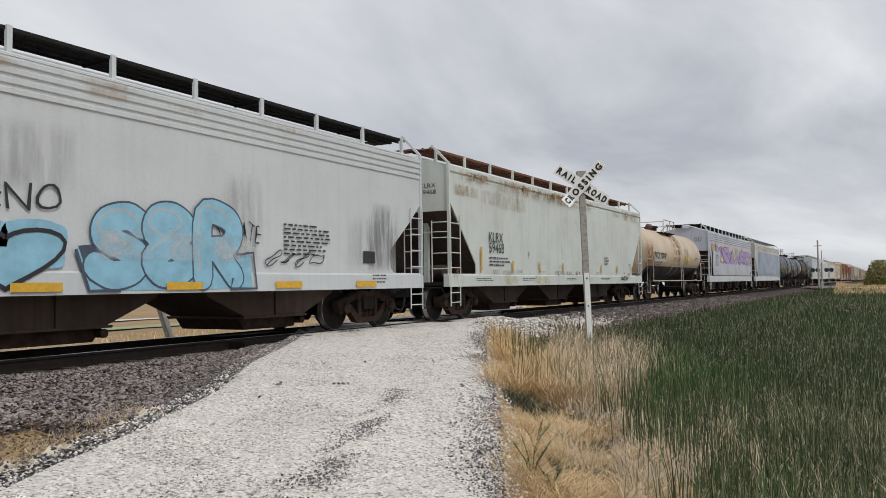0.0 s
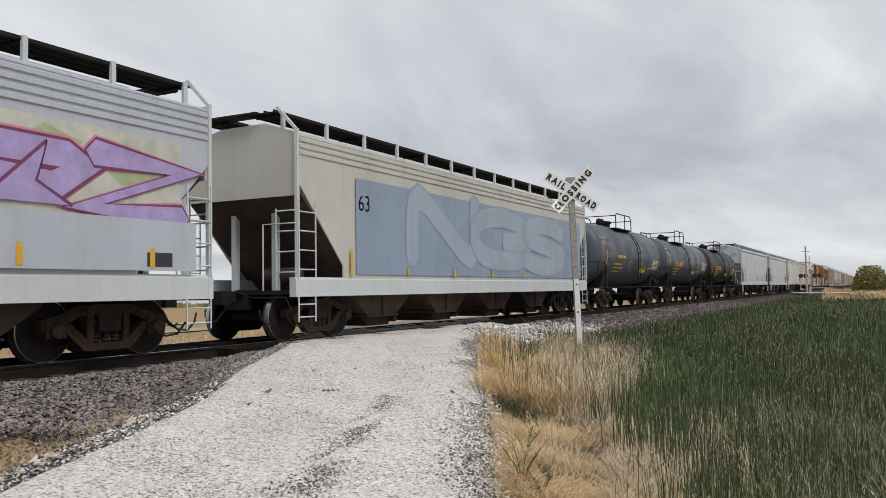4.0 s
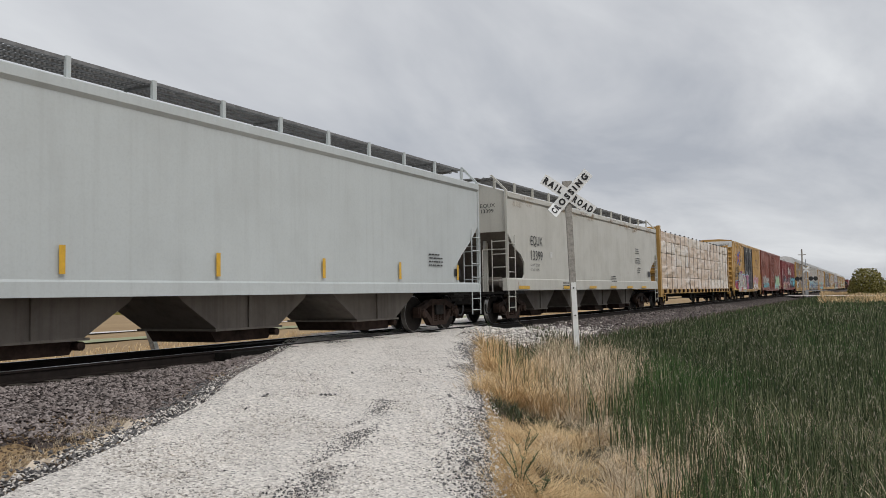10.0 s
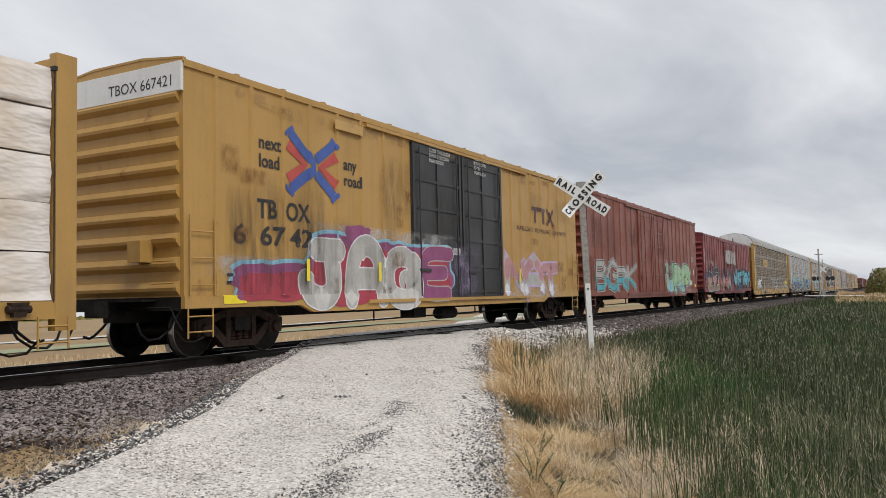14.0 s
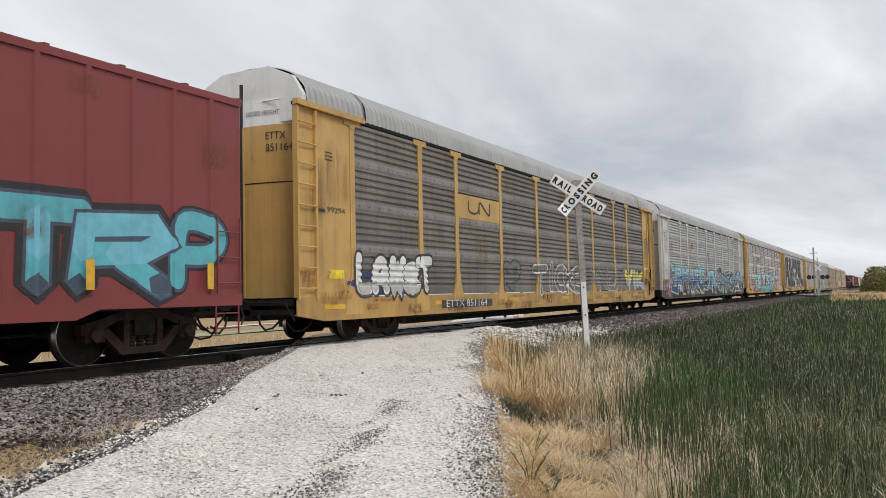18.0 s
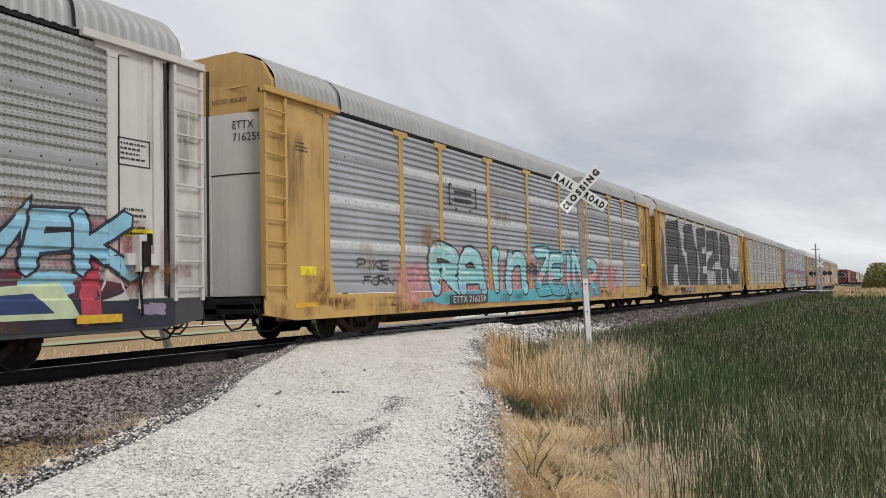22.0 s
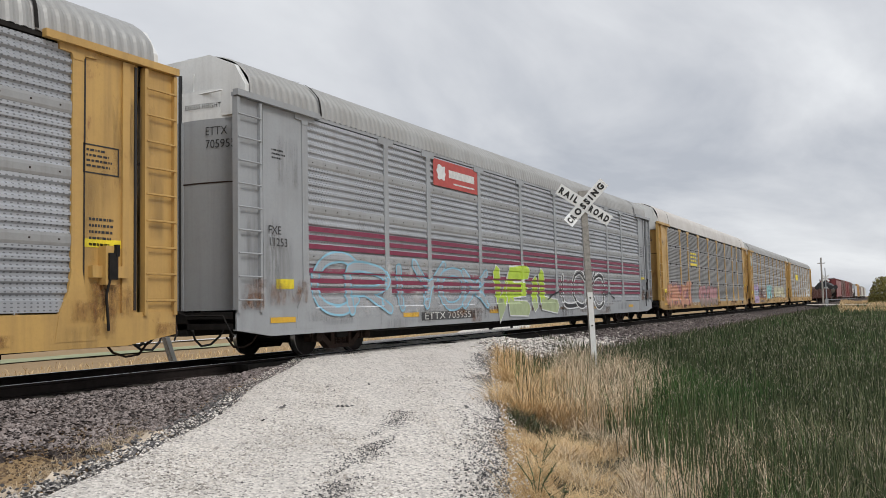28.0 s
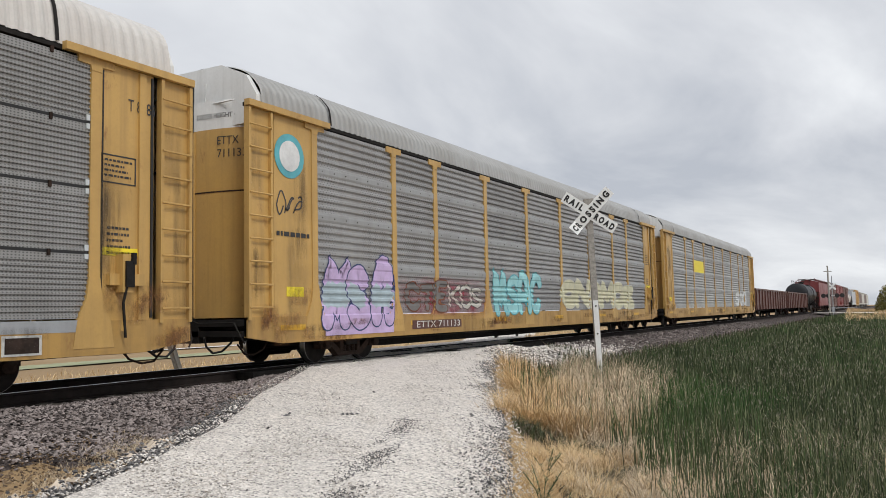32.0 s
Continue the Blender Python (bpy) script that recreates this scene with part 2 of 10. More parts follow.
M_WRAP = wrap_mat("lumber_wrap", (0.62, 0.48, 0.365), (0.74, 0.67, 0.61), 0.8)
M_WRAPWHITE = wrap_mat("lumber_wrap_white", (0.68, 0.59, 0.49), (0.79, 0.75, 0.71), 0.9)
# ---- geometry helpers ----
class Geo:
    """Collects the faces of one part."""

    def __init__(self):
        self.v, self.f = [], []

    def poly(self, pts):
        n = len(self.v)
        self.v += [tuple(p) for p in pts]
        self.f.append(tuple(range(n, n + len(pts))))
        return self

    def box(self, x0, x1, y0, y1, z0, z1):
        n = len(self.v)
        self.v += [(x, y, z) for x in (x0, x1) for y in (y0, y1) for z in (z0, z1)]
        self.f += [tuple(n + i for i in q) for q in ((0, 1, 3, 2), (4, 6, 7, 5), (0, 4, 5, 1), (2, 3, 7, 6), (0, 2, 6, 4), (1, 5, 7, 3))]
        return self

    def prism(self, pts, a, b, axis="x"):
        """A polygon swept along an axis. pts: (y, z) for x, (x, z) for y, (x, y) for z."""
        n, k = len(self.v), len(pts)
        for d in (a, b):
            for p, q in pts:
                self.v.append((d, p, q) if axis == "x" else (p, d, q) if axis == "y" else (p, q, d))
        self.f += [(n + i, n + (i + 1) % k, n + k + (i + 1) % k, n + k + i) for i in range(k)]
        self.f += [tuple(range(n, n + k)), tuple(range(n + 2 * k - 1, n + k - 1, -1))]
        return self

    def tube(self, pts, r, seg=6, closed=False):
        pts = [Vector(p) for p in pts]
        n, m = len(self.v), len(pts)
        for i, p in enumerate(pts):
            d = (pts[min(i + 1, m - 1)] - pts[max(i - 1, 0)]).normalized()
            s = d.cross(Vector((0, 0, 1)))
            s = s.normalized() if s.length > 1e-3 else Vector((1, 0, 0))
            u = s.cross(d)
            for j in range(seg):
                a = 2 * math.pi * j / seg
                self.v.append(tuple(p + s * (r * math.cos(a)) + u * (r * math.sin(a))))
        for i in range(m - 1):
            for j in range(seg):
                k = (j + 1) % seg
                self.f.append((n + i * seg + j, n + i * seg + k, n + (i + 1) * seg + k, n + (i + 1) * seg + j))
        self.f += [tuple(range(n + seg - 1, n - 1, -1)), tuple(range(n + (m - 1) * seg, n + m * seg))]
        return self

    def lathe(self, prof, axis="x", seg=32, centre=(0, 0, 0)):
        """prof: (along, radius) rows turned about an axis."""
        n, m = len(self.v), len(prof)
        for d, r in prof:
            for j in range(seg):
                a = 2 * math.pi * j / seg
                p = (d, r * math.cos(a), r * math.sin(a)) if axis == "x" else (r * math.cos(a), d, r * math.sin(a)) if axis == "y" else (r * math.cos(a), r * math.sin(a), d)
                self.v.append(tuple(p[i] + centre[i] for i in range(3)))
        for i in range(m - 1):
            for j in range(seg):
                k = (j + 1) % seg
                self.f.append((n + i * seg + j, n + i * seg + k, n + (i + 1) * seg + k, n + (i + 1) * seg + j))
        self.f += [tuple(range(n, n + seg)), tuple(range(n + m * seg - 1, n + (m - 1) * seg - 1, -1))]
        return self

    def grid(self, xs, ys, fz):
        n, k = len(self.v), len(ys)
        self.v += [(x, y, fz(x, y)) for x in xs for y in ys]
        self.f += [(n + i * k + j, n + (i + 1) * k + j, n + (i + 1) * k + j + 1, n + i * k + j + 1) for i in range(len(xs) - 1) for j in range(k - 1)]
        return self

    def mesh(self, name, material, smooth=False):
        me = bpy.data.meshes.new(name)
        me.from_pydata(self.v, [], self.f)
        me.update()
        bm = bmesh.new()
        bm.from_mesh(me)
        bmesh.ops.recalc_face_normals(bm, faces=bm.faces)
        bm.to_mesh(me)
        bm.free()
        me.materials.append(material)
        if smooth:
            me.shade_smooth()
            me.set_sharp_from_angle(angle=radians(38))
        return me


def part(name, geo, material, parent, label="", at=None, smooth=False):
    """One mesh object under a thing or a part."""
    ob = new(name, geo if isinstance(geo, bpy.types.Mesh) else geo.mesh(name, material, smooth))
    ob.parent = parent
    if at is not None:
        ob.matrix_basis = at
    if label:
        ob["label"] = label
    return ob


def thing(name, label, category, group="", at=None):
    ob = new(name)
    ob.empty_display_size = 0.3
    if at is not None:
        ob.matrix_basis = at
    return tagged(ob, label, category, group)


def lerp(a, b, t):
    return a + (b - a) * t


def clamp01(t):
    return 0.0 if t < 0 else 1.0 if t > 1 else t


def ease(t):
    t = clamp01(t)
    return t * t * (3 - 2 * t)

# ---- ground, road, track ----
TRACK = 11.32          # y of the track's centre line; rail tops at z = 0


ROAD_LEFT = [(-8, -0.6), (0, 3.55), (3.4, 5.27), (5.8, 6.28), (7.2, 6.95), (9.1, 8.19), (11.9, 9.6), (13.2, 10.5), (16, 12.4), (60, 31.5), (95, 46)]
ROAD_RIGHT = [(-8, -4.2), (5.4, 2.59), (8.6, 4.1), (11.5, 5.65), (15.3, 7.51), (19.5, 9.11), (22, 10.5), (27, 12.4), (64, 27.0), (95, 40)]


def along(rows, x):
    """y on a polyline at x."""
    if x <= rows[0][0]:
        return rows[0][1]
    for (a, p), (b, q) in zip(rows, rows[1:]):
        if x <= b:
            return lerp(p, q, (x - a) / (b - a))
    return rows[-1][1]


def road_z(x, y):
    if y < TRACK + 1.2:
        return -0.62 + 0.60 * clamp01((y - 2.5) / 7.2) - 0.005
    q = y - TRACK - 1.2
    return -0.02 - 0.10 * ease(q / 4) - 0.98 * ease(q / 17) - 0.012 * max(0, q - 17)


def road_amount(x, y, soft=0.9):
    if x > 95:
        return 0.0
    out = max(y - along(ROAD_LEFT, x), along(ROAD_RIGHT, x) - y)
    return ease(1 - out / soft)


def bed_z(x, y):
    """Top of the stone bed, without its roughness."""
    d = abs(y - TRACK)
    if y < TRACK:
        return lerp(-0.20, -0.66, clamp01((d - 1.5) / 3.2))
    return lerp(-0.20, -0.58, clamp01((d - 1.5) / 2.2))


def ground_z(x, y):
    """Height of the ground sheet."""
    d = abs(y - TRACK)
    base = bed_z(x, y) - 0.07
    if y < TRACK:
        base -= 0.14 * ease((d - 4.7) / 3) * ease((x - 4) / 8)
    else:
        base -= 0.021 * max(0, y - 16)
    base += 0.05 * noise.noise((x * 0.35, y * 0.35, 0.0)) * clamp01((d - 4) / 2) + 0.02 * noise.noise((x * 1.6, y * 1.6, 4.0)) * clamp01((d - 4) / 2)
    return lerp(base, road_z(x, y) - 0.05, road_amount(x, y, 1.3))


def spaced(*stops):
    """Coordinates from (start, step) stops; the last stop ends them."""
    out = []
    for (a, st), (b, _) in zip(stops, stops[1:]):
        n = max(1, round((b - a) / st))
        out += [a + (b - a) * i / n for i in range(n)]
    return out + [stops[-1][0]]


def build_ground():
    xs = spaced((-3000, 700), (-200, 40), (-40, 5), (0, 0.4), (30, 1.0), (80, 5), (260, 60), (3200, 1))
    ys = spaced((-3000, 700), (-200, 40), (-40, 5), (-4, 0.4), (17, 1.5), (40, 10), (120, 60), (300, 500), (3200, 1))
    g = Geo().grid(xs, ys, ground_z)
    ob = new("ground", g.mesh("ground", M_SOIL, True))
    tagged(ob, "tan stubble field and bare soil", "ground", kind="structure")
    # gravel road in one sheet over the ground
    r = Geo()
    pts = spaced((-6, 0.4), (24, 2), (94, 1))
    n = 22
    for x in pts:
        lo, hi = along(ROAD_RIGHT, x), along(ROAD_LEFT, x)
        for j in range(n + 1):
            q = j / n
            edge = j in (0, n)
            wob = 0.13 * noise.noise((x * 0.9, 3.0 + (j > 5), 0)) + 0.08 * noise.noise((x * 3.1, 9.0 + (j > 5), 0))
            y = lerp(lo - 0.2, hi + 0.2, q) + (wob if edge else 0)
            z = road_z(x, y) + 0.018 * noise.noise((x * 1.1, y * 1.4, 0)) - 0.02 * abs(noise.noise((x * 3, y * 3, 7)))
            if edge:
                z -= 0.10
            if abs(y - TRACK) < 1.4:
                z = min(z, -0.022)
            r.v.append((x, y, z))
    k = n + 1
    r.f = [(i * k + j, (i + 1) * k + j, (i + 1) * k + j + 1, i * k + j + 1) for i in range(len(pts) - 1) for j in range(n)]
    ob = new("road", r.mesh("road", M_ROAD, True))
    tagged(ob, "pale crushed limestone farm road over the track", "road", kind="structure")


def build_track():
    prof = [(-0.076, -0.185), (0.076, -0.185), (0.076, -0.165), (0.012, -0.15), (0.012, -0.045), (0.037, -0.035), (0.037, -0.004), (-0.037, -0.004), (-0.037, -0.035), (-0.012, -0.045), (-0.012, -0.15), (-0.076, -0.165)]
    track = tagged(new("railway_track"), "single railway track with rusty rails on dark ballast", "railway track")
    track.matrix_basis = pose(0, TRACK, 0)
    for s in (-1, 1):
        g = Geo().prism([(s * 0.755 + y, z) for y, z in prof], -300, 900)
        rail = part("rail", g, M_RAIL, track, "rust-brown rail with a polished head")
        part("rail_head", Geo().box(-300, 900, s * 0.755 - 0.033, s * 0.755 + 0.033, -0.006, 0.0), M_RAILTOP, rail, "polished running surface")
    me = Geo().box(-0.115, 0.115, -1.3, 1.3, -0.34, -0.178).mesh("sleeper", M_TIE)
    for i in range(0, 90):
        part("sleeper", me, M_TIE, track, at=pose(i * 0.55 + 0.02 * math.sin(i * 5.1), 0.03 * math.sin(i * 3.3), 0))
    # added black planks; their bare ends stand in for a shadowy gap
    for k, (y0, y1) in enumerate(((-1.22, -0.84), (-0.66, -0.30), (0.30, 0.66), (0.84, 1.22))):
        part("crossing_plank", Geo().box(11.0 + 0.5 * k, 25.5, y0, y1, -0.24, -0.032), M_BLACKTIE, track, "added black plank along the rail, stands in for a shadow gap")
    # stone bed over the ground
    def bz(x, y):
        d = abs(y - TRACK)
        edge = (lerp(3.2, 4.8, clamp01((x - 5.2) / 2.5)) + 0.3 * noise.noise((x * 1.3, 0, 5)) if x < 30 else 4.5) if y < TRACK else 3.5
        return bed_z(x, y) + 0.03 * noise.noise((x * 1.7, y * 1.7, 0)) - 0.22 * ease((d - edge) / 0.5) - 0.25 * road_amount(x, y, 0.15) * (d > 1.0)
    g = Geo().grid(spaced((-40, 4), (0, 0.4), (30, 2), (120, 20), (700, 1)), [TRACK + q for q in (-5.1, -4.8, -4.5, -4.1, -3.6, -3.2, -2.8, -2.4, -2.0, -1.6, -1.2, -0.6, 0, 0.6, 1.2, 1.8, 2.6, 3.4, 4.0)], bz)
    tagged(new("ballast", g.mesh("ballast", M_BALLAST, True)), "reddish-grey crushed stone ballast bed, darkened for the gaps between stones", "ballast", kind="structure")
    return bz


build_ground()
ballast_z = build_track()

# ---- paint colours of the train ----
def corrugated_mat(name, col, dirt, holes=(11, 20, 0.2), amount=0.6):
    """Galvanised rack panel: blotched zinc grey with rows of small round holes."""
    m, nt, b = mat_base(name, 0.5, 0.25)
    v = coords(nt)
    blot = ramp_of(nt, noise_tex(nt, v, 0.6, 6, 0.65), 0.38, 0.75)
    run = ramp_of(nt, noise_tex(nt, coords(nt, scale=(6, 6, 0.3)), 1.0, 4, 0.6), 0.45, 0.8)
    c = mix_col(nt, times(nt, blot, amount * 0.6), col, dirt)
    c = mix_col(nt, times(nt, run, amount * 0.5), c, tuple(x * 0.7 for x in dirt))
    oi = nt.nodes.new("ShaderNodeObjectInfo")
    c = mix_col(nt, times(nt, ramp_of(nt, oi.outputs["Random"], 0.55, 1.0), 0.38), c, tuple(x * 0.55 for x in col))
    if holes:
        vo = nt.nodes.new("ShaderNodeTexVoronoi")
        vo.inputs["Scale"].default_value, vo.inputs["Randomness"].default_value = 1.0, 0.0
        nt.links.new(coords(nt, scale=(holes[0], 0.0, holes[1])), vo.inputs["Vector"])
        lt = nt.nodes.new("ShaderNodeMath")
        lt.operation, lt.inputs[1].default_value = "LESS_THAN", holes[2]
        nt.links.new(vo.outputs["Distance"], lt.inputs[0])
        sel = ramp_of(nt, noise_tex(nt, coords(nt, scale=(0.35, 0.35, 0.0)), 1.7, 2), 0.40, 0.46)
        c = mix_col(nt, times(nt, times(nt, lt.outputs[0], sel), 0.6), c, (0.02, 0.02, 0.02))
    nt.links.new(c, b.inputs["Base Color"])
    bump(nt, b, noise_tex(nt, v, 6, 4), 0.08, 0.02)
    return m


P_GREY = paint("pale_grey_paint", (0.56, 0.59, 0.60), amount=0.22, rough=0.55, streak=0.8)
P_CREAM = paint("pale_grey_green_paint", (0.60, 0.64, 0.60), amount=0.30, rust=0.18, streak=1.2)
P_LGREY = paint("light_grey_paint", (0.50, 0.535, 0.535), amount=0.22)
P_BEIGE = paint("grey_beige_paint", (0.52, 0.51, 0.46), amount=0.3, rust=0.1)
P_BLUEGREY = paint("blue_grey_paint", (0.46, 0.49, 0.55), amount=0.3)
P_BLUE = paint("faded_blue_paint", (0.25, 0.32, 0.42), amount=0.3)
P_BLUEPALE = paint("pale_faded_blue_paint", (0.33, 0.39, 0.47), amount=0.3)
P_TAN = paint("tan_tank_paint", (0.58, 0.46, 0.33), dirt=(0.14, 0.08, 0.04), amount=0.4, rough=0.45)
P_RUSTRUN = paint("rust_run_stain", (0.36, 0.23, 0.13), dirt=(0.16, 0.09, 0.05), amount=0.9, rough=0.7)
P_PIPE = paint("cream_pipe_paint", (0.50, 0.43, 0.34), amount=0.4)
M_PLATE = plain("stencil_ground", (0.62, 0.57, 0.49), 0.5, 0.15, 6, bumpy=0)
P_TANKGREY = paint("slate_grey_tank_paint", (0.088, 0.102, 0.125), dirt=(0.05, 0.05, 0.053), amount=0.4, rough=0.5, spec=0.35)
P_TANKBLUE = paint("dark_blue_grey_tank_paint", (0.058, 0.073, 0.098), dirt=(0.045, 0.046, 0.05), amount=0.3, rough=0.45, spec=0.4)
P_TANKBLACK = paint("black_tank_paint", (0.017, 0.019, 0.022), dirt=(0.026, 0.025, 0.024), amount=0.3, rough=0.5, spec=0.3)
P_BLACKBAND = paint("black_band_paint", (0.022, 0.024, 0.027), amount=0.4, rough=0.5)
P_YELLOW = paint("freight_yellow_paint", (0.46, 0.268, 0.072), amount=0.35, rust=0.2)
P_RACKYELLOW = paint("rack_yellow_paint", (0.54, 0.335, 0.105), dirt=(0.15, 0.095, 0.05), amount=0.65, rust=0.22)
P_RACKDIRTY = paint("dirty_rack_yellow_paint", (0.46, 0.275, 0.08), dirt=(0.09, 0.055, 0.035), amount=0.85, rust=0.4)
P_RED = paint("brown_red_paint", (0.22, 0.058, 0.035), dirt=(0.07, 0.04, 0.03), amount=0.4)
P_MAROON = paint("maroon_paint", (0.20, 0.036, 0.037), dirt=(0.07, 0.04, 0.035), amount=0.4)
P_BROWN = paint("rust_brown_paint", (0.10, 0.035, 0.026), amount=0.5, rust=0.2)
P_RUST = paint("rusted_steel", (0.17, 0.065, 0.035), dirt=(0.07, 0.035, 0.02), amount=0.7, rough=0.85)
P_DOORBLACK = paint("black_door_paint", (0.022, 0.023, 0.025), amount=0.35, rough=0.5)
P_ZINCROOF = paint("galvanised_roof", (0.40, 0.40, 0.39), dirt=(0.16, 0.14, 0.12), amount=0.5, rough=0.5, metal=0.3)
P_RACKWHITE = paint("rack_white_paint", (0.60, 0.58, 0.55), dirt=(0.20, 0.13, 0.10), amount=0.4)
P_RACKGREY = paint("rack_grey_paint", (0.33, 0.345, 0.36), amount=0.35)
# real grime, plus the shade under the cars put into both base colours
P_UNDER = paint("grimy_shade_dark_chute_paint", (0.085, 0.062, 0.05), dirt=(0.02, 0.014, 0.012), amount=0.9, rough=0.8, spec=0.2)
P_UNDERPALE = paint("grimy_shaded_pale_chute_paint", (0.17, 0.15, 0.13), dirt=(0.03, 0.022, 0.018), amount=0.95, rough=0.8)
P_GRATE = plain("galvanised_grating", (0.20, 0.20, 0.20), 0.6, 0.3, 9, metal=0.4)
Z_GREY = corrugated_mat("zinc_panel", (0.36, 0.36, 0.36), (0.17, 0.15, 0.13))
Z_BROWN = corrugated_mat("browned_zinc_panel", (0.235, 0.22, 0.20), (0.10, 0.075, 0.055), amount=1.15)
Z_PALE = corrugated_mat("pale_zinc_panel", (0.46, 0.465, 0.46), (0.22, 0.21, 0.19))
Z_BRIGHT = corrugated_mat("bright_zinc_panel", (0.45, 0.47, 0.50), (0.22, 0.22, 0.23), amount=0.6)
Z_DARK = corrugated_mat("dark_zinc_panel", (0.33, 0.33, 0.325), (0.14, 0.13, 0.11), holes=(19, 27, 0.27))
Z_STRIPE = plain("maroon_stripe", (0.20, 0.025, 0.06), 0.5, 0.25, 6)
Z_BAND = paint("smooth_zinc_band", (0.34, 0.345, 0.345), dirt=(0.14, 0.12, 0.10), amount=0.5, rough=0.5, metal=0.25)
Z_BANDBROWN = paint("browned_zinc_band", (0.245, 0.235, 0.22), dirt=(0.10, 0.075, 0.055), amount=0.9, rough=0.55, metal=0.2)
Z_WHITEBAND = plain("white_band", (0.56, 0.57, 0.57), 0.5, 0.2, 6)


def spray(name, col):
    return plain(name, col, 0.55, 0.18, 3, bumpy=0)


G_BLACK = spray("spray_black", (0.02, 0.02, 0.024))
G_WHITE = spray("spray_white", (0.66, 0.67, 0.67))
G_SKY = spray("spray_light_blue", (0.24, 0.47, 0.60))
G_TEAL = spray("spray_teal", (0.10, 0.38, 0.44))
G_AQUA = spray("spray_aqua", (0.30, 0.58, 0.60))
G_NAVY = spray("spray_navy", (0.025, 0.045, 0.13))
G_BLUE = spray("spray_blue", (0.10, 0.22, 0.46))
G_PURPLE = spray("spray_lilac", (0.37, 0.29, 0.53))
G_VIOLET = spray("spray_pale_violet", (0.50, 0.38, 0.60))
G_PINK = spray("spray_pink", (0.66, 0.30, 0.32))
G_RED = spray("spray_red", (0.42, 0.05, 0.08))
G_PEACH = spray("spray_peach", (0.55, 0.27, 0.18))
G_GREEN = spray("spray_green", (0.22, 0.36, 0.10))
G_MINT = spray("spray_mint", (0.33, 0.52, 0.32))
G_LIME = spray("spray_lime", (0.42, 0.58, 0.05))
G_OLIVE = spray("spray_pale_olive", (0.36, 0.42, 0.24))
G_YELLOW = spray("spray_yellow", (0.66, 0.58, 0.10))
G_CREAM = spray("spray_cream", (0.56, 0.54, 0.38))
G_CHAR = spray("spray_charcoal", (0.05, 0.05, 0.053))
G_NIGHT = spray("spray_night_blue", (0.018, 0.02, 0.035))
G_MAUVE = spray("spray_mauve_haze", (0.24, 0.20, 0.27))
G_PALELIME = spray("spray_pale_lime", (0.48, 0.56, 0.36))
G_DUSTCREAM = spray("spray_dusty_cream", (0.50, 0.50, 0.43))
G_PLUM = spray("spray_plum", (0.16, 0.04, 0.10))
G_GREYTAG = spray("spray_worn_grey", (0.16, 0.155, 0.15))
G_MAGENTA = spray("spray_magenta", (0.26, 0.07, 0.17))
G_CRIMSON = spray("spray_crimson", (0.36, 0.045, 0.07))
G_BONE = spray("spray_bone_grey", (0.42, 0.41, 0.39))
G_HAZE = spray("spray_blue_haze", (0.36, 0.44, 0.48))
G_DUSTPINK = spray("spray_dusty_pink", (0.46, 0.24, 0.25))
G_INKBLUE = spray("spray_dark_blue_grey", (0.055, 0.075, 0.11))
G_LOGORED = spray("logo_red", (0.45, 0.07, 0.06))
G_PALEBONE = spray("spray_pale_bone", (0.56, 0.55, 0.53))
G_TAUPE = spray("spray_taupe", (0.27, 0.205, 0.17))
G_SKYTEAL = spray("spray_sky_teal", (0.15, 0.42, 0.52))
S_PINKRIM = spray("spray_hot_pink_rim", (0.62, 0.22, 0.30))
Z_WHITEWASH = corrugated_mat("whitewashed_panel", (0.60, 0.61, 0.61), (0.32, 0.29, 0.26), amount=0.8)
G_LOGOBLUE = spray("logo_blue", (0.05, 0.10, 0.34))

# ---- shared train pieces ----
SIDE = -1.53           # the side that faces the road


def lettering(text, material, size=0.3, offset=0.0, outline=0.0, wave=0.0, seed=0, width=None, height=None, shear=0.0):
    """Built-in font letters as one flat mesh in the plane y = 0, lower left corner at the origin."""
    cu = bpy.data.curves.new("letters", "FONT")
    cu.body, cu.size, cu.offset, cu.shear = text, size, offset, shear
    cu.resolution_u = 3
    if outline:
        cu.fill_mode, cu.bevel_depth, cu.bevel_resolution = "NONE", outline, 0
    tmp = new("letters", cu)
    me = bpy.data.meshes.new_from_object(tmp)
    bpy.data.objects.remove(tmp)
    co = np.array([v.co[:] for v in me.vertices])
    if not len(co):
        return me
    co[:, :2] -= co[:, :2].min(0)
    ext = co[:, :2].max(0)
    if width:
        co[:, 0] *= width / max(ext[0], 1e-6)
    if height:
        co[:, 1] *= height / max(ext[1], 1e-6)
    if wave:
        w, h = co[:, 0].max(), co[:, 1].max()
        p = seed * 1.7
        co[:, 1] += wave * h * (0.16 * np.sin(co[:, 0] / w * 9 + p) + 0.10 * np.sin(co[:, 0] / w * 23 + 2 * p) * co[:, 1] / h)
        co[:, 0] += wave * h * 0.14 * np.sin(co[:, 1] / h * 5 + p + co[:, 0] / h * 3)
    flat = np.stack([co[:, 0], -co[:, 2] * 0.06, co[:, 1]], 1)
    me.vertices.foreach_set("co", flat.ravel())
    me.materials.clear()
    me.materials.append(material)
    me.update()
    return me


def letter(parent, text, x, z, size, material=None, y=SIDE - 0.006, name="lettering", **kw):
    return part(name, lettering(text, material or M_INKDARK, size, **kw), None, parent, at=pose(x, y, z))


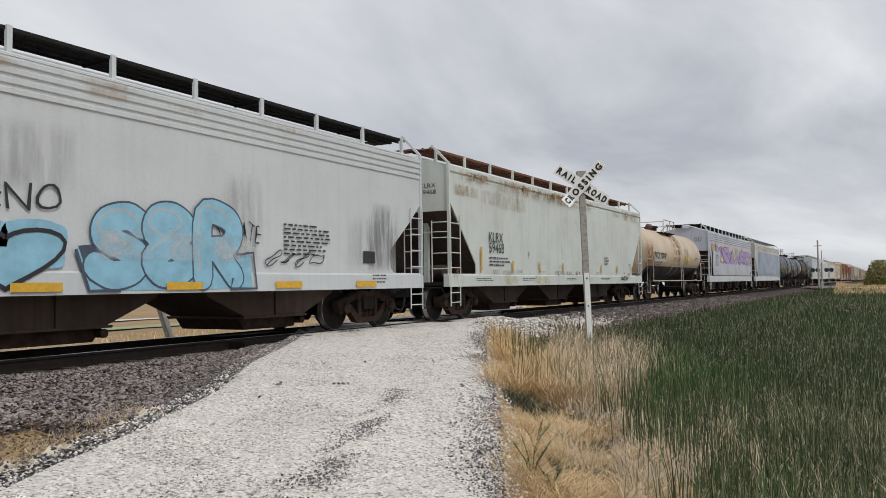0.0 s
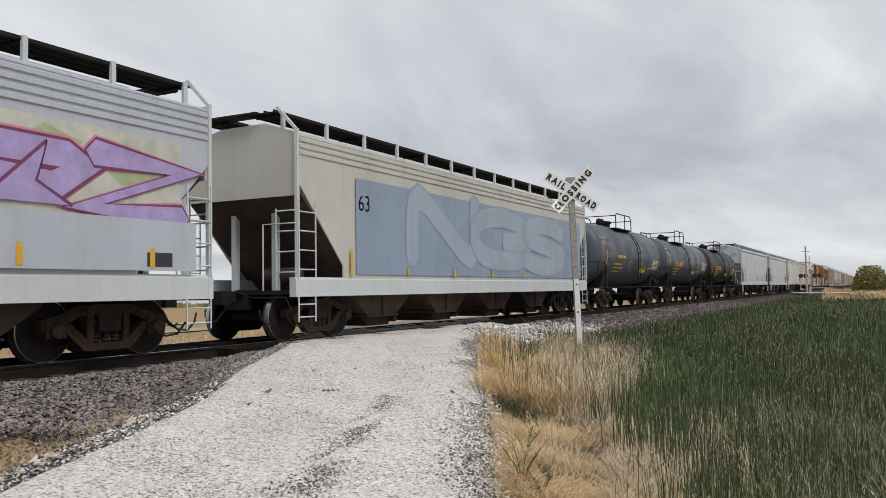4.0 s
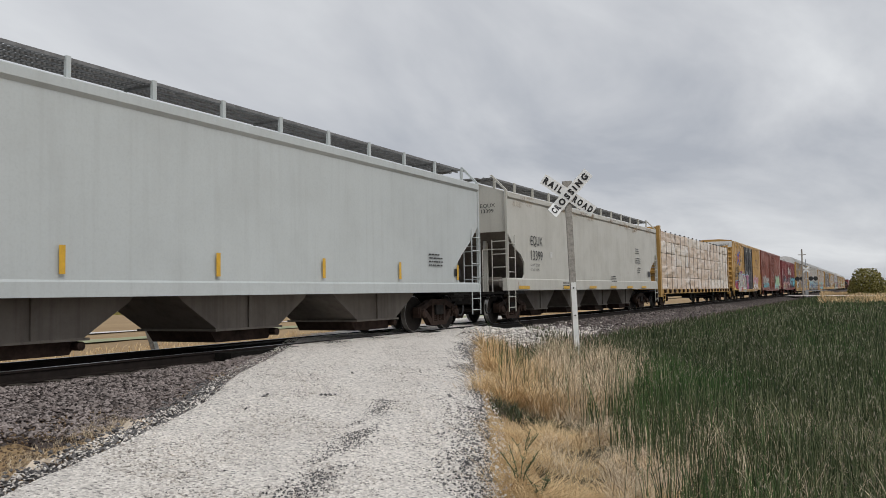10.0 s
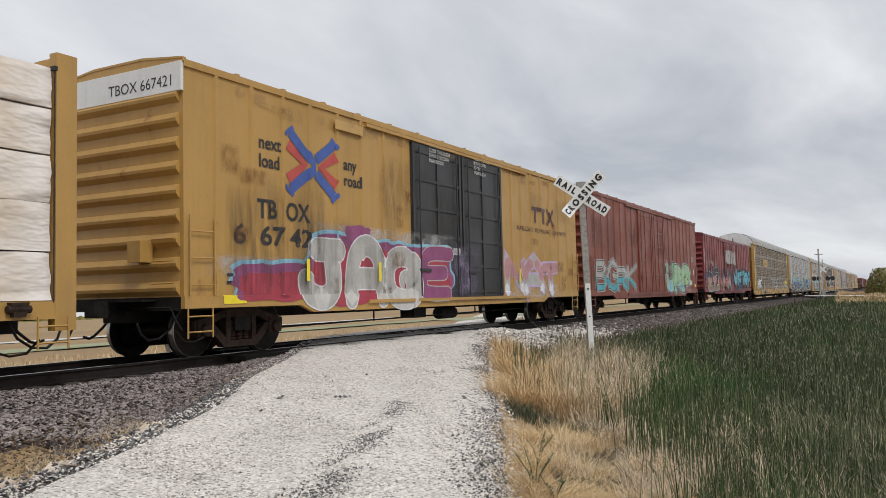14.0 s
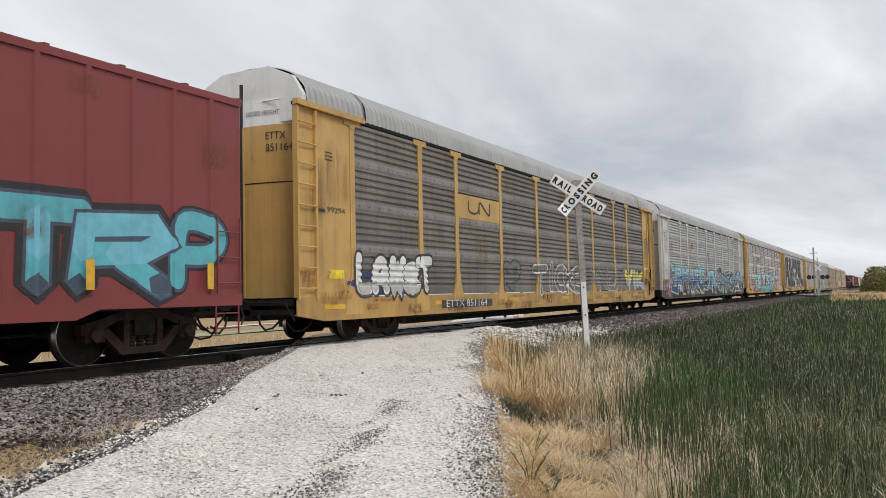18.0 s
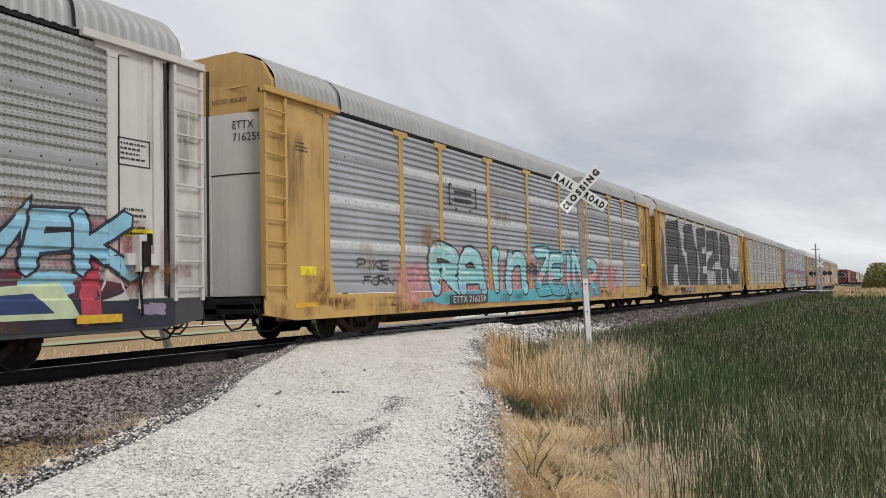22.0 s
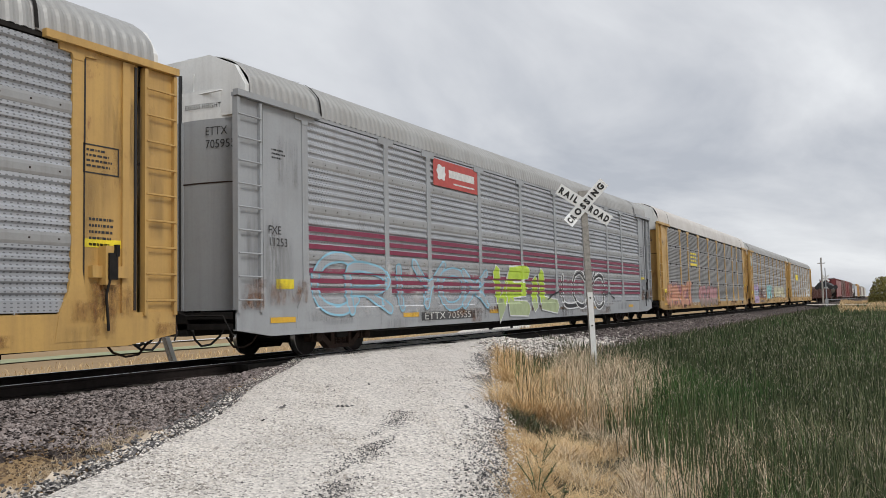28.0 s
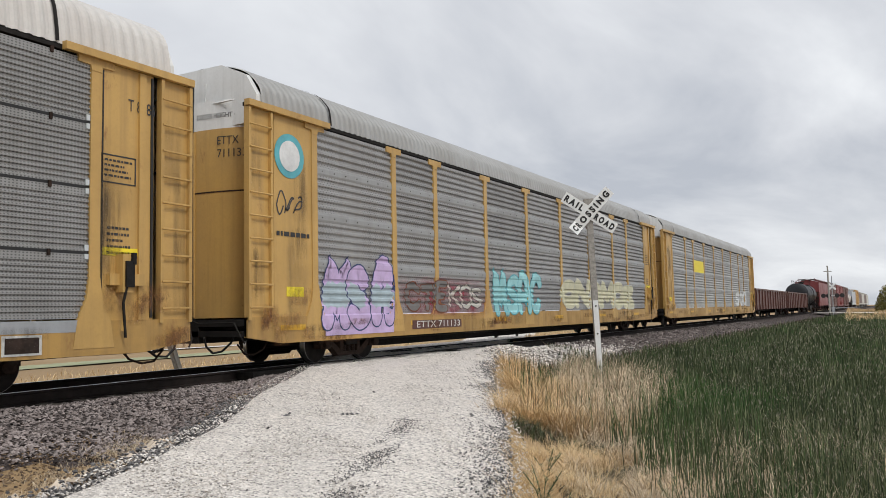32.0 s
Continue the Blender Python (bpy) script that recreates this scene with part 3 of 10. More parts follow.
def bars(parent, x, z, w, h, rows, material=None, seed=1, y=SIDE - 0.005):
    """Small writing that is too worn to read."""
    g, rnd = Geo(), random.Random(seed)
    step = h / rows
    for i in range(rows):
        p, end = x, x + w * rnd.uniform(0.6, 1.0)
        while p < end:
            q = min(end, p + w * rnd.uniform(0.04, 0.16))
            g.poly([(p, y, z - i * step), (q, y, z - i * step), (q, y, z - i * step - step * 0.42), (p, y, z - i * step - step * 0.42)])
            p = q + w * 0.035
    return part("stencil_lines", g, material or M_INKDARK, parent)


def patch(parent, name, pts, material, y, label=""):
    return part(name, Geo().poly([(px, y, pz) for px, pz in pts]), material, parent, label)


def panel_rect(parent, x0, x1, z0, z1, material, y=SIDE - 0.004, name="placard", label=""):
    return patch(parent, name, [(x0, z0), (x1, z0), (x1, z1), (x0, z1)], material, y, label)


def blob(parent, x0, x1, z0, z1, material, seed, y, rough=0.25, n=44, name="graffiti_cloud"):
    """A cloud of spray paint with an uneven edge."""
    pts, cx, cz = [], (x0 + x1) / 2, (z0 + z1) / 2
    for i in range(n):
        a = 2 * math.pi * i / n
        k = 1 + rough * noise.noise((math.cos(a) * 1.8 + seed * 7.3, math.sin(a) * 1.8, seed)) + 0.4 * rough * noise.noise((math.cos(a) * 5, math.sin(a) * 5 + seed, 3.0))
        ca, sa = math.cos(a), math.sin(a)
        sq = 1 / max(abs(ca), abs(sa)) ** 0.6
        pts.append((cx + (x1 - x0) / 2 * ca * sq * k * 0.9, max(z0, cz + (z1 - z0) / 2 * sa * sq * k * 0.9)))
    return patch(parent, name, pts, material, y)


def scrawl(parent, strokes, width, material, y, name="graffiti_line"):
    """Ribbons of spray paint along polylines in the side's plane."""
    g = Geo()
    for st in strokes:
        st = [Vector((a, b)) for a, b in st]
        n = len(g.v)
        for i, p in enumerate(st):
            d = st[min(i + 1, len(st) - 1)] - st[max(i - 1, 0)]
            d = Vector((-d.y, d.x)).normalized() * width / 2
            g.v += [(p.x + d.x, y, p.y + d.y), (p.x - d.x, y, p.y - d.y)]
        g.f += [(n + 2 * i, n + 2 * i + 1, n + 2 * i + 3, n + 2 * i + 2) for i in range(len(st) - 1)]
    return part(name, g, material, parent)


def loops(x0, z0, w, h, count, seed, turns=2.2):
    """A quick hand-style tag: rolling loops."""
    rnd, out = random.Random(seed), []
    for k in range(count):
        cx, pts = x0 + w * (k + 0.5) / count, []
        p, q = rnd.uniform(0, 6), rnd.uniform(0.6, 1.5)
        for i in range(26):
            a = i / 25 * turns * 3.14
            pts.append((cx + w / count * 0.55 * math.sin(a * q + p), z0 + h * (0.5 + 0.48 * math.cos(a + p * 0.7) * (0.7 + 0.3 * math.sin(a * 2)))))
        out.append(pts)
    return out


# spray-can letters as strokes in a unit box: points "x,y", strokes parted by "|"
GLYPH_TEXT = {
    "A": "0,0 .12,.75 .5,1 .88,.75 1,0|.14,.36 .86,.36", "B": "0,0 0,1 .65,1 .85,.76 .6,.54 .1,.52|.5,.53 .95,.32 .75,.02 0,0",
    "C": "1,.8 .65,1 .2,.9 0,.5 .2,.1 .65,0 1,.2", "D": "0,0 0,1 .6,.95 1,.55 .75,.1 0,0", "E": "1,1 .1,.95 0,.5 .1,.05 1,0|.05,.5 .8,.52",
    "F": "0,0 .05,.95 1,1|.03,.5 .75,.55", "G": "1,.82 .6,1 .15,.88 0,.5 .15,.1 .65,0 1,.15 1,.45 .6,.45", "H": "0,0 0,1|1,0 1,1|0,.5 1,.5",
    "I": "0.5,0 0.5,1", "J": ".35,1 1,1|.75,1 .75,.25 .45,0 .1,.1 0,.35", "K": "0,0 0,1|1,1 .1,.5 1,0", "L": "0,1 .05,.05 1,0",
    "M": "0,0 .1,1 .5,.35 .9,1 1,0", "N": "0,0 .05,1 .95,0 1,1", "O": ".5,1 .1,.85 0,.45 .2,.05 .55,0 .9,.2 1,.6 .85,.92 .5,1",
    "P": "0,0 0,1 .7,1 .95,.75 .7,.48 .1,.45", "R": "0,0 0,1 .7,1 .95,.76 .7,.5 .1,.46|.4,.46 1,0", "S": ".95,.85 .6,1 .15,.9 .1,.65 .5,.5 .9,.35 .85,.1 .4,0 0,.15",
    "T": "0,.95 1,1|.5,.97 .5,0", "U": "0,1 .05,.25 .35,0 .7,.03 .95,.3 1,1", "V": "0,1 .45,0 1,1", "W": "0,1 .2,0 .5,.7 .8,0 1,1",
    "X": "0,0 1,1|0,1 1,0", "Y": "0,1 .5,.5 1,1|.5,.5 .4,0", "Z": "0,1 1,.95 0,.05 1,0", "8": ".5,.52 .1,.7 .2,.95 .6,1 .9,.8 .5,.52 .05,.25 .25,0 .7,.02 .95,.25 .5,.52",
    "i": ".5,0 .5,.62|.44,.95 .56,.97", "n": "0,0 0,.8|0,.55 .4,.82 .85,.7 1,0",
}
GLYPHS = {k: [[tuple(float(q) for q in p.split(",")) for p in st.split()] for st in v.split("|")] for k, v in GLYPH_TEXT.items()}


def smoothed(pts, k=5):
    """Points of a soft curve through the given ones."""
    out, n = [], len(pts)
    for i in range(n - 1):
        p0, p1, p2, p3 = (Vector(pts[max(0, min(n - 1, j))]) for j in (i - 1, i, i + 1, i + 2))
        for j in range(k):
            t = j / k
            out.append(0.5 * (2 * p1 + (p2 - p0) * t + (2 * p0 - 5 * p1 + 4 * p2 - p3) * t * t + (3 * p1 - p0 - 3 * p2 + p3) * t ** 3))
    return out + [Vector(pts[-1])]


def ribbon(g, pts, width, y, round_end=True):
    """A stroke of paint with mitred joints; round or pointed ends."""
    n, m, r = len(g.v), len(pts), width / 2
    for i, p in enumerate(pts):
        a, b = (p - pts[i - 1]) if i else (pts[1] - p), (pts[i + 1] - p) if i < m - 1 else (p - pts[i - 1])
        a, b = a.normalized(), b.normalized()
        t = (a + b) if (a + b).length > 0.2 else a
        nv = Vector((-t.y, t.x)).normalized()
        k = min(1.7, 1 / max(0.35, abs(nv.dot(Vector((-a.y, a.x))))))
        yy = y - 0.00025 * i / m
        g.v += [(p.x + nv.x * r * k, yy, p.y + nv.y * r * k), (p.x - nv.x * r * k, yy, p.y - nv.y * r * k)]
    g.f += [(n + 2 * i, n + 2 * i + 1, n + 2 * i + 3, n + 2 * i + 2) for i in range(m - 1)]
    for end, i0 in ((0, n), (m - 1, n + 2 * m - 2)):
        d = (pts[0] - pts[1]) if end == 0 else (pts[-1] - pts[-2])
        d, p, c = d.normalized(), pts[end], len(g.v)
        for ang in ((-50, -25, 0, 25, 50) if round_end else (0,)):
            q = math.radians(ang)
            v = (Vector((d.x * math.cos(q) - d.y * math.sin(q), d.x * math.sin(q) + d.y * math.cos(q)))) * r * (1.0 if round_end else 0.8)
            g.v.append((p.x + v.x, y, p.y + v.y))
        fan = list(range(c, len(g.v)))
        g.f.append(tuple([i0] + (fan[::-1] if end else fan[::-1]) + [i0 + 1]) if end else tuple([i0 + 1] + fan[::-1] + [i0]))


def clipped(pts, lo, hi):
    """The stretches of a stroke between two heights."""
    out, run = [], []
    for a, b in zip(pts, pts[1:]):
        t0, t1 = 0.0, 1.0
        d = b.y - a.y
        if abs(d) < 1e-9:
            keep = lo <= a.y <= hi
        else:
            q0, q1 = sorted(((lo - a.y) / d, (hi - a.y) / d))
            t0, t1 = max(0.0, q0), min(1.0, q1)
            keep = t1 > t0
        if keep:
            p, q = a.lerp(b, t0), a.lerp(b, t1)
            if not run or (run[-1] - p).length > 1e-4:
                if len(run) > 1:
                    out.append(run)
                run = [p]
            if (q - p).length > 1e-4:
                run.append(q)
    return out + ([run] if len(run) > 1 else [])


def piece(parent, text, x, z, w, h, fill, edge, y=SIDE - 0.012, seed=1, fat=0.28, line=0.035, sharp=False, halo=None, glow=0.09, shine=None, tones=(), slant=0.0, tight=1.12, name="graffiti_piece"):
    """Sprayed letters: halo, outline, fill, bands of other colours across the fill and a thin gleam."""
    rnd = random.Random(seed * 31 + len(text))
    cell = w / len(text)
    layers = [(halo, fat + 2 * line + 2 * glow), (edge, fat + 2 * line), (fill, fat)]
    made = [Geo() for _ in layers]
    bands, gleam = [Geo() for _ in tones], Geo()
    for i, ch in enumerate(text):
        tall, dz, lean, cw = h * rnd.uniform(0.88, 1.1), h * rnd.uniform(-0.03, 0.06), slant + rnd.uniform(-0.12, 0.12), cell * tight * rnd.uniform(0.92, 1.08)
        cx = x + cell * (i + 0.5) - cw / 2
        yl = y - i * 0.0032
        for k, st in enumerate(GLYPHS.get(ch, GLYPHS["O"])):
            pts = []
            for gx, gz in st:
                if sharp:
                    gx, gz = gx + rnd.uniform(-0.07, 0.07), gz + rnd.uniform(-0.06, 0.06)
                pz = z + fat / 2 + line + dz + gz * (tall - fat)
                pts.append(Vector((cx + fat / 2 + gx * max(0.05, cw - fat) + lean * gz * h, pz)))
            if not sharp:
                pts = smoothed([tuple(p) for p in pts])
            for j, (mt, wd) in enumerate(layers):
                if mt:
                    ribbon(made[j], pts, wd, (y + 0.004 if j == 0 else yl - 0.0011 * (j - 1)) - 0.0003 * k, not sharp)
            for j, (lo, hi, mt) in enumerate(tones):
                for run in clipped(pts, z + h * lo, z + h * hi):
                    ribbon(bands[j], run, fat * 0.98, yl - 0.0017 - 0.0004 * j - 0.0003 * k / 4, False)
            if shine:
                off = Vector((-fat * 0.22, fat * 0.22))
                ribbon(gleam, [p + off for p in pts[: max(2, int(len(pts) * 0.6))]], fat * 0.13, yl - 0.0028 - 0.0001 * k, True)
    for g, (mt, _) in zip(made, layers):
        if mt and g.v:
            part(name, g, mt, parent)
    for g, t in zip(bands, tones):
        if g.v:
            part(name, g, t[2], parent)
    if shine:
        part(name, gleam, shine, parent)


def hollow(parent, text, x, z, w, h, line, y=SIDE - 0.012, seed=1, thick=0.05, sharp=False, name="graffiti_piece", **kw):
    """A tag in single strokes."""
    piece(parent, text, x, z, w, h, line, None, y=y, seed=seed, fat=thick, line=0.0, sharp=sharp, name=name, **kw)


def soft_mat(name, col, strength=0.8, grain=3.0, tall=0.5):
    """Thin sprayed or rusty film that fades out towards its rim."""
    m, nt, b = mat_base(name, 0.75)
    b.inputs["Base Color"].default_value = (*col, 1)
    sep = nt.nodes.new("ShaderNodeSeparateXYZ")
    nt.links.new(coords(nt, "Generated"), sep.inputs[0])
    fade = None
    for i in (0, 2):
        inv = nt.nodes.new("ShaderNodeMath")
        inv.operation, inv.inputs[0].default_value = "SUBTRACT", 1.0
        nt.links.new(sep.outputs[i], inv.inputs[1])
        f = ramp_of(nt, times(nt, sep.outputs[i], inv.outputs[0]), 0.0, 0.16)
        fade = f if fade is None else times(nt, fade, f)
    n = ramp_of(nt, noise_tex(nt, coords(nt, scale=(1, 1, tall)), grain, 6, 0.65), 0.38, 0.72)
    nt.links.new(times(nt, times(nt, fade, n), strength), b.inputs["Alpha"])
    return m


S_RUST = soft_mat("rust_bloom", (0.20, 0.085, 0.03), 0.7, 9.0, 0.5)
S_TANRUST = soft_mat("thin_rust_wash", (0.36, 0.22, 0.10), 0.5, 4.0, 0.35)
S_GRIME = soft_mat("grime_streak", (0.07, 0.058, 0.048), 0.30, 7.0, 0.12)
S_PINK = soft_mat("pink_overspray", (0.66, 0.30, 0.32), 1.0, 1.6, 1.0)
S_MAUVE = soft_mat("mauve_overspray", (0.22, 0.18, 0.27), 1.0, 1.6, 1.0)
S_BLUE = soft_mat("blue_overspray", (0.10, 0.22, 0.46), 1.0, 1.8, 1.0)
S_WHITE = soft_mat("white_overspray", (0.62, 0.62, 0.62), 0.7, 2.0, 1.0)
S_YELLOWHAZE = soft_mat("yellow_overspray", (0.60, 0.50, 0.15), 0.7, 2.0, 1.0)
S_RED = soft_mat("red_overspray", (0.36, 0.05, 0.08), 0.9, 1.8, 1.0)


def bloom(parent, x0, x1, z0, z1, material, y, name="stain"):
    """A stain or a haze of paint that thins out at its rim."""
    return panel_rect(parent, x0, x1, z0, z1, material, y=y, name=name)


def stains(parent, material, x0, x1, z0, z1, count, size, seed, y):
    rnd = random.Random(seed)
    for i in range(count):
        cx, cz = rnd.uniform(x0, x1), rnd.uniform(z0, z1)
        w, t = size[0] * rnd.uniform(0.5, 1.5), size[1] * rnd.uniform(0.5, 1.5)
        bloom(parent, max(cx - w / 2, x0 - 0.1), min(cx + w / 2, x1 + 0.1), max(cz - t / 2, z0 - 0.3), min(cz + t / 2, z1), material, y - 0.0006 * i)


WHEELBASE, RADIUS = 1.80, 0.457


def truck_meshes():
    side = Geo()
    top = [(-1.12, 0.62), (-0.78, 0.69), (-0.38, 0.82), (0.38, 0.82), (0.78, 0.69), (1.12, 0.62), (1.12, 0.46), (0.80, 0.52), (0.46, 0.66), (-0.46, 0.66), (-0.80, 0.52), (-1.12, 0.46)]
    low = [(-0.84, 0.54), (-0.64, 0.54), (-0.32, 0.25), (0.32, 0.25), (0.64, 0.54), (0.84, 0.54), (0.42, 0.14), (-0.42, 0.14)]
    side.prism(top, -0.08, 0.08, "y").prism(low, -0.08, 0.08, "y")
    for s in (-1, 1):
        side.box(min(s * 0.27, s * 0.38), max(s * 0.27, s * 0.38), -0.085, 0.085, 0.2, 0.72)
        side.box(s * 0.90 - 0.17, s * 0.90 + 0.17, -0.10, 0.10, 0.35, 0.63)
        side.lathe([(-0.19, 0.05), (-0.17, 0.11), (-0.08, 0.12)], "y", 12, (s * 0.90, 0, 0.457))
    coil = Geo()
    for x in (-0.17, 0.0, 0.17):
        prof = []
        for i in range(7):
            prof += [(0.25 + i * 0.055, 0.055), (0.277 + i * 0.055, 0.078)]
        coil.lathe(prof, "z", 8, (x, 0, 0))
    bol = Geo().box(-0.2, 0.2, -1.12, 1.12, 0.42, 0.66).box(-0.35, 0.35, -0.3, 0.3, 0.66, 0.78).box(-0.62, -0.52, -0.7, 0.7, 0.3, 0.42).box(0.52, 0.62, -0.7, 0.7, 0.3, 0.42)
    wheel = Geo()
    wheel.lathe([(-1.12, 0.07), (-1.12, 0.075), (-0.85, 0.085), (-0.60, 0.09), (0, 0.085), (0.60, 0.09), (0.85, 0.085), (1.12, 0.075), (1.12, 0.07)], "y", 12)
    cut = []
    for s in (-1, 1):
        prof = [(0.83, 0.02), (0.83, 0.14), (0.80, 0.16), (0.765, 0.30), (0.785, 0.375), (0.825, 0.39), (0.825, 0.445)]
        wheel.lathe([(s * a, r) for a, r in prof], "y", 40)
        a = len(wheel.f)
        wheel.lathe([(s * d, r) for d, r in [(0.826, 0.444), (0.822, 0.453), (0.74, 0.457), (0.715, 0.462)]], "y", 40)
        cut.append((a, len(wheel.f) - 2))
        wheel.lathe([(s * d, r) for d, r in [(0.715, 0.46), (0.71, 0.482), (0.69, 0.482), (0.68, 0.45), (0.69, 0.38), (0.72, 0.3), (0.70, 0.15), (0.66, 0.12)]], "y", 40)
        for k in range(3):
            a = k * 2.094
            wheel.box(math.cos(a) * 0.045 - 0.014, math.cos(a) * 0.045 + 0.014, s * 1.115, s * 1.155, math.sin(a) * 0.045 - 0.014, math.sin(a) * 0.045 + 0.014)
    wm = wheel.mesh("wheel_set", M_WHEEL, True)
    wm.materials.append(M_TREAD)
    for a, b in cut:
        for i in range(a, b):
            wm.polygons[i].material_index = 1
    return side.mesh("side_frame", M_TRUCK), coil.mesh("spring_group", M_TRUCK), bol.mesh("truck", M_STEEL), wm


T_SIDE, T_COIL, T_BOLSTER, T_WHEELS = truck_meshes()
T_COUPLER = Geo().box(-0.55, 0.05, -0.07, 0.07, 0.78, 0.95).box(0.02, 0.28, -0.15, 0.10, 0.72, 1.0).box(0.2, 0.33, -0.02, 0.14, 0.74, 0.98).box(-0.7, -0.5, -0.25, 0.25, 0.68, 1.02).mesh("coupler", M_STEEL)
T_HOSE = Geo().tube([(-0.35, -0.30, 0.74), (-0.18, -0.32, 0.55), (0.0, -0.30, 0.42), (0.18, -0.2, 0.38), (0.36, -0.1, 0.42)], 0.022).mesh("air_hose", M_BLACK)


T_LOOP = Geo().tube([(-0.45, 0, 0.70), (-0.34, -0.02, 0.50), (-0.12, -0.02, 0.36), (0.12, 0, 0.34), (0.32, 0.05, 0.46), (0.42, 0.1, 0.62)], 0.02).mesh("brake_hose", M_BLACK)
T_LOOPLOW = Geo().tube([(-1.0, 0, 0.52), (-0.85, 0, 0.36), (-0.6, 0.02, 0.28), (-0.35, 0.03, 0.30), (-0.15, 0.05, 0.48)], 0.018).mesh("brake_hose", M_TRUCK)


def lowered(me, k, kx):
    """The same casting for the small wheels under an auto rack."""
    m = me.copy()
    m.transform(Matrix.Diagonal((kx, 1, k, 1)))
    return m


LOW = 0.80
L_SIDE, L_COIL, L_BOLSTER, L_WHEELS = lowered(T_SIDE, LOW, 0.95), lowered(T_COIL, LOW, 0.95), lowered(T_BOLSTER, LOW, 0.95), lowered(T_WHEELS, LOW, LOW)
wheelsets = []         # (wheel set, x on its truck, car, radius)


def trucks(car, length, inset, low=False):
    """Two bogies with their wheels, and the couplers."""
    k = LOW if low else 1.0
    base = WHEELBASE * (0.95 if low else 1.0)
    bolster, frame_, coil, wheels = (L_BOLSTER, L_SIDE, L_COIL, L_WHEELS) if low else (T_BOLSTER, T_SIDE, T_COIL, T_WHEELS)
    ins = inset if isinstance(inset, tuple) else (inset, inset)
    for s in (-1, 1):
        t = part("truck", bolster, None, car, "rusty two-axle freight bogie", at=pose(s * (length / 2 - ins[s > 0]), 0, 0))
        for y in (-1.0, 1.0):
            part("side_frame", frame_, None, t, at=pose(0, y, 0))
            part("spring_group", coil, None, t, at=pose(0, y, 0))
        for x in (-base / 2, base / 2):
            w = part("wheel_set", wheels, None, t, "brown steel wheels with bright worn treads", at=pose(x, 0, RADIUS * k))
            wheelsets.append((w, x, car, RADIUS * k))
        part("coupler", T_COUPLER, None, car, at=pose(s * (length / 2 + 0.28), 0, 0, rz=0 if s > 0 else 180))
        part("air_hose", T_HOSE, None, car, at=pose(s * (length / 2 + 0.25), 0, 0, rz=0 if s > 0 else 180))
        for hose, y in ((T_LOOP, -0.85), (T_LOOPLOW, -1.12)):
            part("brake_hose", hose, None, car, at=pose(s * (length / 2 + 0.02), y, 0, rz=0 if s > 0 else 180))
        part("uncoupling_lever", Geo().tube([(s * (length / 2 + 0.12), -0.1, 0.98), (s * (length / 2 + 0.14), -0.5, 0.86), (s * (length / 2 + 0.14), -1.35, 0.86), (s * (length / 2 + 0.10), -1.46, 0.62), (s * (length / 2 + 0.02), -1.48, 0.5)], 0.016, 5), M_STEEL, car)


def ladder(parent, x0, x1, z0, z1, step, material, y=SIDE - 0.05, r=0.016, name="ladder"):
    g = Geo()
    for x in (x0, x1):
        g.tube([(x, y, z0), (x, y, z1)], r, 5)
    n = max(2, round((z1 - z0) / step))
    for i in range(n):
        z = z0 + (z1 - z0) * (i + 0.4) / n
        g.tube([(x0, y, z), (x1, y, z)], r * 0.85, 5)
    return part(name, g, material, parent)


def grab(parent, pts, material, r=0.016, name="handrail"):
    return part(name, Geo().tube(pts, r, 6), material, parent)

# ---- freight cars ----
train = []             # (thing, x of its middle when the clip starts)


def car_at(name, label, category, a, b, group=""):
    ob = thing(name, label, category, group)
    train.append((ob, (a + b) / 2))
    return ob, b - a


